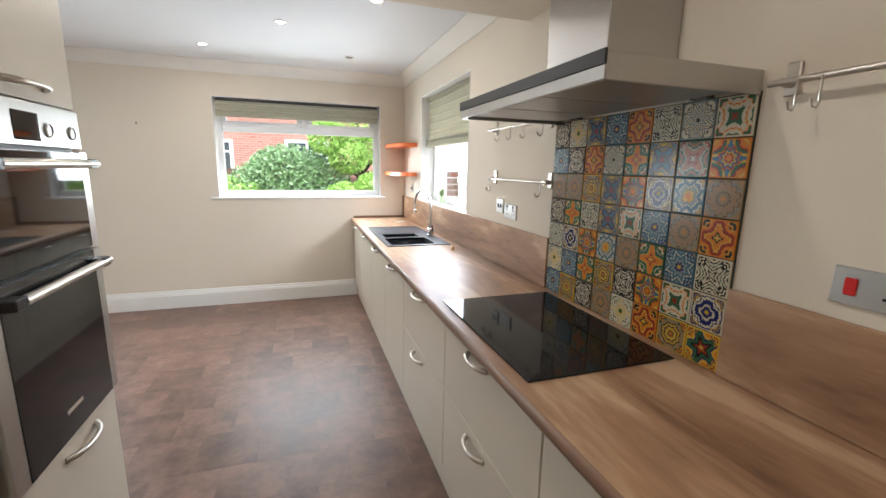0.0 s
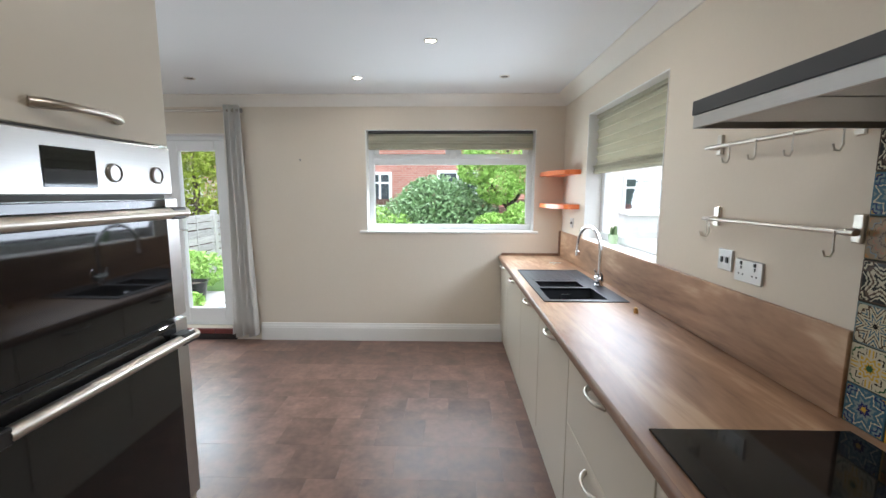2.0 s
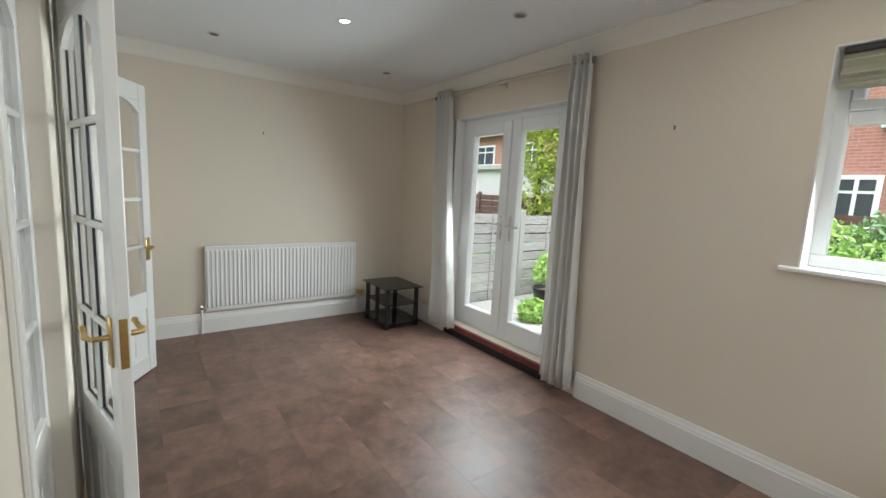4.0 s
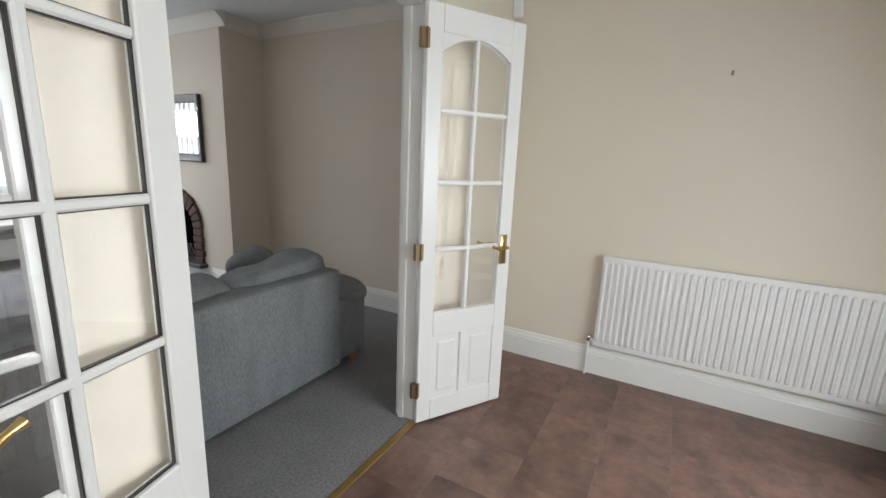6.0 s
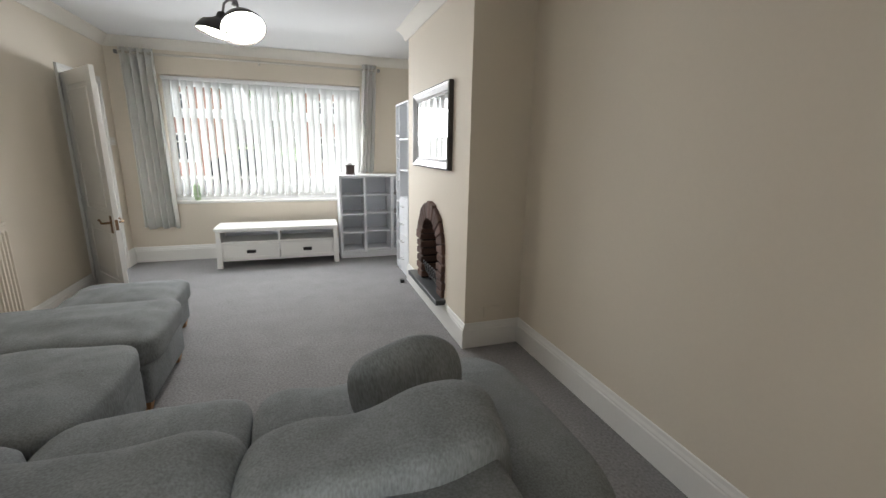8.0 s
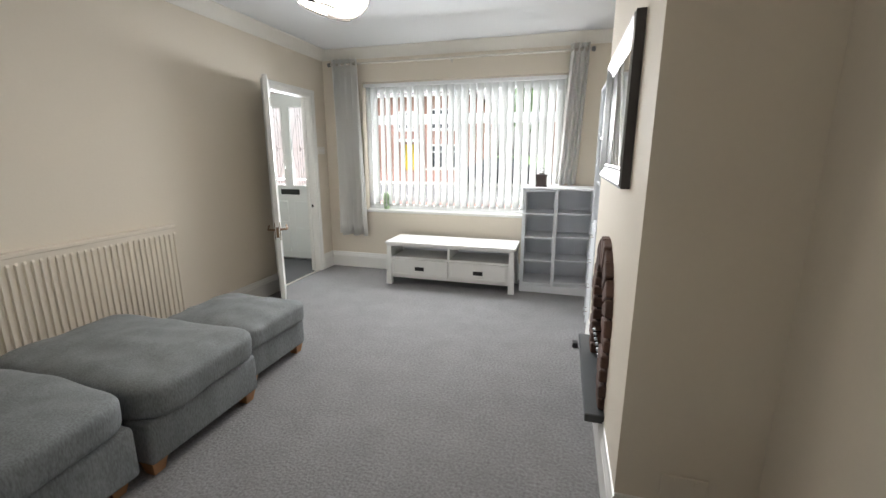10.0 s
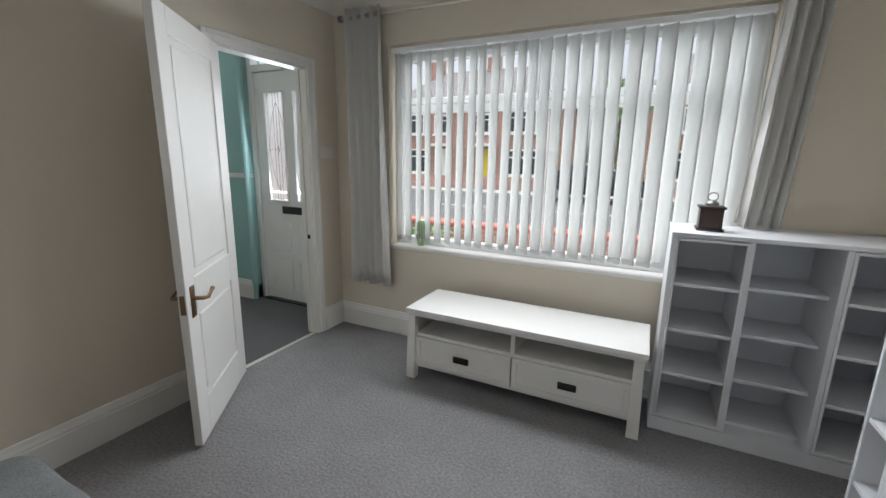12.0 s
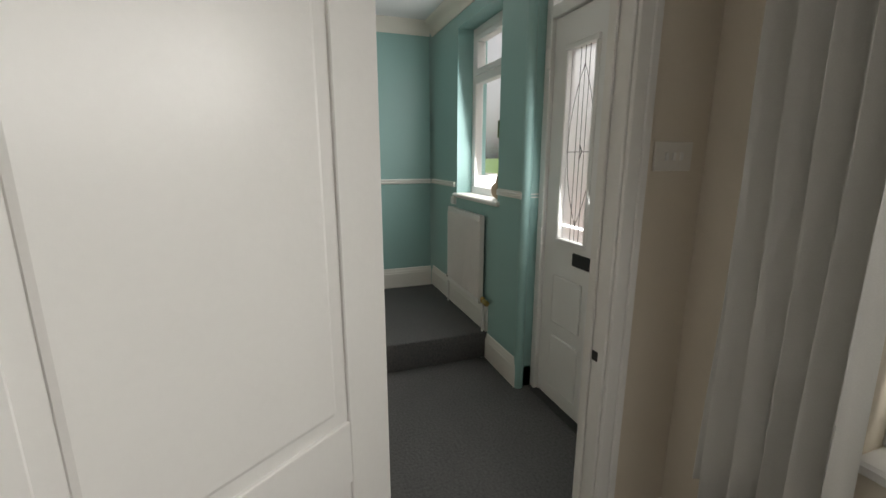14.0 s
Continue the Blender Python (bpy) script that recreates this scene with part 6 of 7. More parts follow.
solo("wall_box", bx(-0.03, 0.03, 0.0, 0.03, -0.03, 0.03, r=0.004), UPVC, "small white junction box under the hall sill", "junction box", m=pose(-0.16, YF - 0.03, 1.08))


# ---- outdoors ----
GZ = -0.18
bm = bmesh.new()
box(bm, -700, 700, -700, 700, GZ - 0.2, GZ)
solo("ground", bm, LAWN, "grass ground running out to the horizon", "ground", kind="structure")


def leaves(n, spots, size, seed, drop=0.0):
    """Many small folded leaves scattered through soft-edged clumps."""
    rng = np.random.default_rng(seed)
    vs, fs = [], []
    for k in range(n):
        cx, cy, cz, rx, ry, rz = spots[k % len(spots)]
        d = rng.normal(size=3)
        d /= np.linalg.norm(d)
        r = rng.uniform(0.55, 1.04) ** 0.6
        p = np.array((cx + d[0] * rx * r, cy + d[1] * ry * r, max(cz + d[2] * rz * r, GZ + 0.02)))
        a = rng.normal(size=3) + d * 0.6
        a /= np.linalg.norm(a)
        b = np.cross(a, rng.normal(size=3))
        b /= np.linalg.norm(b)
        s = size * rng.uniform(0.6, 1.3)
        q = np.cross(a, b)
        i = len(vs)
        vs += [p - a * s, p + b * s * 0.42 + q * s * 0.12, p + a * s, p - b * s * 0.42 + q * s * 0.12]
        fs += [(i, i + 1, i + 2), (i, i + 2, i + 3)]
    me = bpy.data.meshes.new("leaves")
    me.from_pydata([tuple(map(float, v)) for v in vs], [], fs)
    return me


def plant(name, label, category, trunk, spots, n, size, leaf, seed, flowers=0):
    r = thing(name, pose(0, 0, 0), label, category)
    bm = bmesh.new()
    for pts, rad in trunk:
        tube(bm, pts, rad, 7)
    part("trunk", bm, BARK, r)
    me = leaves(n, spots, size, seed)
    me.materials.append(leaf)
    new("crown", me).parent = r
    if flowers:
        me = leaves(flowers, [(a, b, c, d * 1.03, e * 1.03, f * 1.03) for a, b, c, d, e, f in spots], size * 0.55, seed + 1)
        me.materials.append(FLOWERW)
        new("blossom", me).parent = r
    return r


random.seed(12)
plant("laurel_bush", "dense dark green laurel bush with pale blossom", "bush",
      [([(-1.4, 8.6, GZ), (-1.4, 8.6, 0.9)], [0.06, 0.03]), ([(-1.4, 8.6, 0.2), (-0.9, 8.7, 1.0)], [0.04, 0.02])],
      [(-1.35, 8.6, 1.15, 0.72, 0.6, 0.70), (-1.85, 8.6, 0.85, 0.6, 0.55, 0.70), (-0.85, 8.6, 0.95, 0.62, 0.6, 0.78), (-1.3, 8.4, 0.6, 0.95, 0.5, 0.7), (-0.55, 8.8, 0.6, 0.6, 0.5, 0.7), (-1.55, 8.7, 1.3, 0.5, 0.45, 0.5)],
      24000, 0.040, LEAFD, 3, 420)
plant("cream_bush", "low pale variegated bush beside the laurel", "bush", [([(-2.4, 8.3, GZ), (-2.4, 8.3, 0.7)], [0.04, 0.02])],
      [(-2.45, 8.3, 0.75, 0.5, 0.45, 0.6), (-2.0, 8.2, 0.65, 0.45, 0.4, 0.55), (-2.8, 8.4, 0.5, 0.5, 0.4, 0.5)], 6500, 0.036, LEAFL, 5, 1500)
plant("garden_tree", "small bright green garden tree with open crown", "tree",
      [([(-0.05, 8.5, GZ), (-0.08, 8.5, 1.0), (-0.12, 8.5, 1.7), (-0.2, 8.4, 2.6)], [0.07, 0.06, 0.04, 0.015]), ([(-0.08, 8.5, 1.2), (-0.45, 8.4, 1.7), (-0.7, 8.3, 2.1)], [0.035, 0.022, 0.01]), ([(-0.09, 8.5, 1.3), (0.3, 8.6, 1.9), (0.5, 8.6, 2.4)], [0.035, 0.022, 0.01])],
      [(-0.25, 8.3, 2.25, 0.75, 0.5, 0.35), (-0.7, 8.2, 1.95, 0.33, 0.3, 0.28), (0.2, 8.4, 1.85, 0.4, 0.4, 0.35), (-0.35, 8.2, 1.65, 0.35, 0.3, 0.3), (-0.1, 8.4, 2.8, 0.9, 0.7, 0.45), (0.75, 8.4, 2.3, 0.6, 0.5, 0.5), (0.1, 8.0, 1.15, 0.38, 0.35, 0.25), (-0.45, 8.0, 1.02, 0.3, 0.3, 0.2), (0.45, 8.2, 1.35, 0.35, 0.3, 0.3), (0.6, 8.2, 0.8, 0.5, 0.4, 0.4), (-0.05, 7.9, 0.7, 0.5, 0.4, 0.4)],
      24000, 0.034, LEAFL, 8)
plant("conifer_hedge", "tall yellow green conifer hedge behind the fence", "hedge", [([(-8.3, 10.8, GZ), (-8.3, 10.8, 2.6)], [0.12, 0.05]), ([(-7.0, 10.9, GZ), (-7.0, 10.9, 2.6)], [0.12, 0.05])],
      [(-8.3 + 0.62 * k, 10.7 + 0.1 * k, 1.75 + j * 0.85, 0.62, 0.7, 0.85) for k in range(6) for j in range(4)], 22000, 0.055, LEAFY, 21)
plant("patio_shrub", "bright green shrub by the patio fence", "shrub", [([(-5.35, 7.9, GZ), (-5.35, 7.9, 0.3)], [0.03, 0.015])],
      [(-5.35, 7.9, 0.32, 0.26, 0.3, 0.30), (-5.3, 8.2, 0.25, 0.3, 0.35, 0.3)], 1700, 0.04, LEAFL, 33)
plant("low_shrub", "low leafy plant beside the patio", "shrub", [([(-4.85, 7.0, GZ), (-4.85, 7.0, -0.05)], [0.02, 0.01])],
      [(-4.85, 7.0, -0.04, 0.18, 0.22, 0.17)], 420, 0.05, LEAFL, 35)
pt = thing("garden_pot", pose(-5.08, 7.5, GZ), "black plastic garden pot on the patio", "pot")
part("pot", lathe(bmesh.new(), [(0.14, 0), (0.19, 0.33), (0.21, 0.36), (0.19, 0.36), (0.17, 0.30)], 18), BLACKP, pt, soft=40)
part("soil", lathe(bmesh.new(), [(0.175, 0.30), (0.12, 0.32), (0.01, 0.325)], 14), BARK, pt)


def fence_panel(m, length, h, boards, material, label, group):
    r = thing("fence_panel", m, label, "fence", group)
    part("post", bx(-0.05, 0.05, -0.05, 0.05, 0, h + 0.09, r=0.008), CONC if material == FENCE else material, r)
    bh = h / boards
    for k in range(boards):
        part("board", bx(0.05, length - 0.05, -0.012 - 0.004 * (k % 2), 0.008, k * bh + 0.012 + 0.006 * math.sin(k * 2.7 + m.translation.y), (k + 1) * bh - 0.004 + 0.005 * math.sin(k * 4.1), r=0.003), material, r)
    for x in (length * 0.33, length * 0.67):
        part("batten", bx(x - 0.02, x + 0.02, -0.03, -0.0165, 0.03, h, r=0.003), material, r)
    return r


for k in range(4):
    fence_panel(pose(-5.93, 5.95 + 1.85 * k, GZ, 0, 0, 90), 1.85, 1.31 - 0.02 * k, 9, FENCE, "weathered grey wooden fence panel beside the patio", "garden fence")
for k in range(9):
    fence_panel(pose(-13.5 + 1.85 * k, 11.9, GZ), 1.85, 1.56, 9, BROWNFENCE, "brown stained garden fence panel at the far end", "far fence")
for i in range(5):
    for j in range(4):
        if i == 0 and j == 0:
            PATIO = thing("patio", pose(0, 0, 0), "pale concrete slab patio outside the glazed doors", "patio", kind="structure")
        part("slab", bx(-5.85 + i * 0.62, -5.245 + i * 0.62, 5.77 + j * 0.62, 6.375 + j * 0.62, GZ, GZ + 0.03 + 0.004 * ((i + j) % 2), r=0.005), CONC, PATIO)


def casement(root, x, y, z, w, h, face, bay=False):
    """A white-framed window on a house wall that runs along x; face is +1 or -1 along y."""
    f = part("window", bx(x - w / 2 - 0.06, x + w / 2 + 0.06, y, y + face * 0.06, z - 0.06, z + h + 0.06), UPVC, root)
    n = 3 if w > 1.4 else 2
    for k in range(n):
        a = x - w / 2 + k * w / n
        part("pane", bx(a + 0.04, a + w / n - 0.04, y + face * 0.05, y + face * 0.068, z + 0.04, z + h * 0.68), DARKGLASS, f)
        part("pane", bx(a + 0.04, a + w / n - 0.04, y + face * 0.05, y + face * 0.068, z + h * 0.74, z + h - 0.04), DARKGLASS, f)
    part("sill", bx(x - w / 2 - 0.15, x + w / 2 + 0.15, y, y + face * 0.14, z - 0.14, z - 0.06), UPVC, f)
    return f


def house(name, x0, x1, y, depth, eaves, ridge, brick, label, wins, doors=(), chimneys=(), face=1, base=GZ):
    """Two storeys; its front runs along x at y and looks to face."""
    r = thing(name, pose(0, 0, 0), label, "house")
    y1 = y - face * depth
    part("wall", bx(x0, x1, min(y, y1), max(y, y1), base, eaves), brick, r)
    bm = bmesh.new()
    o = 0.3
    ym = (y + y1) / 2
    q = [bm.verts.new(v) for v in ((x0 - o, y + face * o, eaves), (x1 + o, y + face * o, eaves), (x1 + o, y1 - face * o, eaves), (x0 - o, y1 - face * o, eaves), (x0 + 1.8, ym, ridge), (x1 - 1.8, ym, ridge))]
    for f in ((0, 1, 5, 4), (2, 3, 4, 5), (1, 2, 5), (3, 0, 4), (3, 2, 1, 0)):
        bm.faces.new([q[i] for i in f])
    roof = part("roof", bm, SLATEROOF, r)
    part("gutter", bx(x0 - o, x1 + o, min(y + face * 0.3, y + face * 0.4), max(y + face * 0.3, y + face * 0.4), eaves - 0.1, eaves + 0.02), UPVC, r)
    for x in chimneys:
        c = part("chimney", bx(x - 0.35, x + 0.35, ym - 0.45, ym + 0.45, ridge - 0.8, ridge + 1.0), brick, roof)
        for dx in (-0.15, 0.15):
            part("chimney_pot", lathe(bmesh.new(), [(0.11, ridge + 1.0), (0.13, ridge + 1.35), (0.1, ridge + 1.36)], 10, (x + dx, ym, 0)), TILERED, c)
    for x, z, w, h in wins:
        casement(r, x, y, z, w, h, face)
    for x, col in doors:
        d = part("door", bx(x - 0.45, x + 0.45, y, y + face * 0.05, base + 0.15, base + 2.2), col, r)
        part("canopy", bx(x - 0.7, x + 0.7, min(y, y + face * 0.6), max(y, y + face * 0.6), base + 2.35, base + 2.5), UPVC, d)
    return r


house("garden_house", -7.2, 3.5, 16.0, 7, 5.6, 8.0, RB_X, "red brick house beyond the garden", [(-2.6, 3.4, 1.25, 1.1), (-5.6, 3.4, 1.2, 1.1), (-0.2, 3.4, 1.2, 1.1), (-0.9, 1.0, 1.3, 1.25), (-3.6, 1.1, 0.7, 1.1), (-5.8, 1.0, 1.4, 1.2), (2.2, 3.4, 1.2, 1.1)], face=-1)
house("garden_house", 4.6, 14.0, 17.5, 7, 5.0, 7.4, RENDER, "pale rendered house beyond the driveway", [(6.2, 3.2, 1.4, 1.15), (9.2, 3.2, 1.4, 1.15), (6.4, 0.9, 1.8, 1.2), (10.0, 0.9, 1.8, 1.2)], face=-1)
house("far_house", -26.0, -13.5, 19.0, 7, 4.6, 7.0, RB_X, "red brick house beyond the fence", [(-16.0, 2.9, 1.4, 1.1), (-19.5, 2.9, 1.4, 1.1), (-23.0, 2.9, 1.4, 1.1)], face=-1)
gg = thing("garden_garage", pose(-11.5, 13.6, GZ), "white flat-roofed garage beyond the fence", "garage")
part("wall", bx(-2.2, 2.2, -1.4, 1.4, 0, 2.35), RENDER, gg)
part("roof", bx(-2.35, 2.35, -1.55, 1.55, 2.35, 2.52, r=0.02), CONC, gg)

# neighbour seen from the side window
nb = thing("side_house", pose(9.0, 5.0, GZ), "pale rendered neighbouring house with a row of windows", "house")
part("wall", bx(0, 6, -8, 10, 0, 5.0), CONC, nb)
bm = bmesh.new()
q = [bm.verts.new(v) for v in ((-0.4, -8.4, 4.9), (-0.4, 10.4, 4.9), (6.4, 10.4, 4.9), (6.4, -8.4, 4.9), (3, -6, 7.2), (3, 8, 7.2))]
for f in ((0, 1, 5, 4), (2, 3, 4, 5), (1, 2, 5), (3, 0, 4), (3, 2, 1, 0)):
    bm.faces.new([q[i] for i in f])
part("roof", bm, SLATEROOF, nb)
part("porch_roof", bx(-1.3, -0.001, -6, 8, 2.3, 2.55, r=0.02), UPVC, nb)
for y in (-5, -2.2, 1.2, 4.0, 7.0):
    for z in (0.9, 2.95):
        f = part("window", bx(-0.05, 0.0, y - 0.85, y + 0.85, z, z + 1.2), UPVC, nb)
        for k in range(2):
            part("pane", bx(-0.06, -0.049, y - 0.78 + k * 0.8, y - 0.02 + k * 0.8, z + 0.07, z + 1.13), DARKGLASS, f)
solo("driveway", bx(0.6, 8.9, -3, 17.4, GZ, GZ + 0.012), CONC, "pale concrete driveway between the houses", "driveway", kind="structure")


def car(m, paint, label):
    r = thing("car", m, label, "car")
    prof = [(-2.1, 0.32), (-2.12, 0.62), (-1.95, 0.86), (-1.15, 0.95), (-0.55, 1.40), (0.85, 1.44), (1.55, 1.0), (2.0, 0.92), (2.1, 0.6), (2.05, 0.30)]
    bm = bmesh.new()
    L = [bm.verts.new((x, -0.84 + (0.14 if z > 1.1 else 0), z)) for x, z in prof]
    R = [bm.verts.new((x, 0.84 - (0.14 if z > 1.1 else 0), z)) for x, z in prof]
    bm.faces.new(L), bm.faces.new(R[::-1])
    for i in range(len(prof)):
        bm.faces.new((L[i], R[i], R[(i + 1) % len(prof)], L[(i + 1) % len(prof)]))
    bmesh.ops.bevel(bm, geom=bm.edges[:], offset=0.05, segments=2, affect="EDGES")
    part("body", bm, paint, r, soft=35)
    for s in (-1, 1):
        for q in ((-0.75, -0.02), (0.06, 0.85)):
            bm = bmesh.new()
            v = [bm.verts.new(p) for p in ((q[0] - 0.25 if q[0] < -0.5 else q[0], s * 0.838, 0.99), (q[1] + (0.35 if q[1] > 0.5 else 0), s * 0.838, 0.99), (q[1], s * 0.735, 1.34), (q[0] + (0.12 if q[0] < -0.5 else 0), s * 0.735, 1.34))]
            bm.faces.new(v)
            ob = part("side_window", bm, DARKGLASS, r)
            ob.modifiers.new("thick", "SOLIDIFY").thickness = 0.02
        for x in (-1.35, 1.3):
            bm = bmesh.new()
            tube(bm, [(x, s * 0.66, 0.31), (x, s * 0.87, 0.31)], 0.31, 20)
            wl_ = part("wheel", bm, RUBBER, r, soft=40)
            bm = bmesh.new()
            tube(bm, [(x, s * 0.865, 0.31), (x, s * 0.88, 0.31)], 0.19, 14)
            part("rim", bm, STEEL, wl_)
    for x, mt in ((-2.11, CARLIGHT), (2.07, RED)):
        for s in (-1, 1):
            part("lamp", bx(x - 0.03, x + 0.03, s * 0.62 - 0.14, s * 0.62 + 0.14, 0.66, 0.78, r=0.01), mt, r)
    return r


car(pose(5.2, 8.5, GZ + 0.012, 0, 0, 80), CARDARK, "dark blue car parked on the driveway")

# street side
SZ = -0.55
solo("pavement", bx(-60, 60, -8.4, -6.75, GZ, GZ + 0.012), PAVE, "grey slab pavement along the street", "pavement", kind="structure")
solo("front_path", bx(-30, 30, -6.75, -3.5, GZ, GZ + 0.01), PAVE, "pale paved front yard", "path", kind="structure")
solo("road", bx(-60, 60, -19.2, -8.55, GZ, GZ + 0.008), ASPHALT, "grey asphalt road in front of the house", "road", kind="structure")
solo("kerb", bx(-60, 60, -8.55, -8.4, GZ, GZ + 0.10, r=0.01), CONC, "pale concrete kerb", "kerb", kind="structure")
solo("kerb", bx(-60, 60, -19.35, -19.2, GZ, GZ + 0.10, r=0.01), CONC, "pale concrete kerb across the road", "kerb", kind="structure")
solo("pavement", bx(-60, 60, -21.0, -19.35, GZ, GZ + 0.09), PAVE, "grey slab pavement across the road", "pavement", kind="structure")
for k in range(12):
    solo("road_mark", bx(-20 + 4 * k, -18 + 4 * k, -13.9, -13.8, GZ + 0.008, GZ + 0.012), FLOWERW, "white painted road dash", "road marking", "centre line dashes")
gw = thing("garden_wall", pose(0, 0, 0), "low brick front wall with red coping", "wall")
part("wall", bx(-9, 4, -6.75, -6.55, GZ, 0.34), RB_D, gw)
part("coping", bx(-9.02, 4.02, -6.79, -6.51, 0.34, 0.41, r=0.02), mat("red clay coping", (0.42, 0.13, 0.09), 0.8, 0, 0.15, 4, 0.1, 60), gw, "red clay coping")
house("street_house", 0.4, 10.4, -24.0, 8, 4.9, 7.2, RB_D, "dark red brick semi-detached house across the road", [(2.1, 2.95, 1.5, 1.1), (4.5, 2.95, 0.9, 1.0), (7.1, 2.95, 0.9, 1.0), (9.1, 2.95, 1.5, 1.1), (2.1, 0.6, 1.9, 1.35), (9.1, 0.6, 1.9, 1.35)], ((4.3, YELLOW), (7.1, UPVC)), (5.3, 9.4))
house("street_house", -16.0, -4.2, -25.0, 8, 5.1, 7.4, RB_X, "bright red brick house across the road", [(-6.0, 2.95, 1.5, 1.1), (-9.0, 2.95, 1.0, 1.0), (-12.5, 2.95, 1.5, 1.1), (-6.0, 0.6, 1.9, 1.35), (-12.5, 0.6, 1.9, 1.35)], ((-8.6, UPVC), (-10.6, UPVC)), (-9.0,))
house("street_house", 14.5, 24.5, -24.0, 8, 4.9, 7.2, RB_D, "dark red brick house further along the road", [(16.2, 2.95, 1.5, 1.1), (18.8, 2.95, 0.9, 1.0), (22.0, 2.95, 1.5, 1.1), (16.2, 0.6, 1.9, 1.35), (22.0, 0.6, 1.9, 1.35)], ((18.8, UPVC),), (19.5,))
fw = thing("far_wall", pose(0, 0, 0), "low brick garden wall across the road", "wall")
part("wall", bx(-16, 24, -21.2, -21.02, GZ, 0.55), RB_D, fw)
car(pose(-2.6, -18.2, GZ + 0.008), CARDARK, "dark car parked across the road")
car(pose(-7.6, -18.2, GZ + 0.008, 0, 0, 180), CARLIGHT, "silver car parked across the road")
lp = thing("street_lamp", pose(1.0, -8.0, GZ), "dark metal street lamp on the pavement", "street lamp")
part("post", tube(bmesh.new(), [(0, 0, 0), (0, 0, 1.2), (0, 0, 5.5)], [0.08, 0.06, 0.045], 10), IRON, lp)
part("arm", tube(bmesh.new(), [(0, 0, 5.4), (0, -0.3, 5.7), (0, -1.0, 5.8)], 0.03, 8), IRON, lp)
part("lantern", bx(-0.09, 0.09, -1.4, -0.95, 5.74, 5.86, r=0.02), CONC, lp)
plant("street_tree", "leafy green street tree across the road", "tree", [([(-3.1, -22.3, GZ), (-3.1, -22.3, 2.2), (-3.0, -22.3, 3.6)], [0.14, 0.1, 0.04])],
      [(-3.1, -22.3, 3.4, 1.1, 1.0, 1.0), (-2.6, -22.3, 4.4, 0.9, 0.9, 0.8), (-3.7, -22.3, 4.2, 0.8, 0.8, 0.8)], 3500, 0.09, LEAFD, 41)
plant("yard_bush", "small green bush by the front wall", "bush", [([(-1.5, -6.2, GZ), (-1.5, -6.2, 0.2)], [0.03, 0.015])],
      [(-1.6, -6.2, 0.1, 0.5, 0.25, 0.3), (-0.8, -6.2, 0.05, 0.4, 0.25, 0.25)], 1200, 0.04, LEAFD, 43)


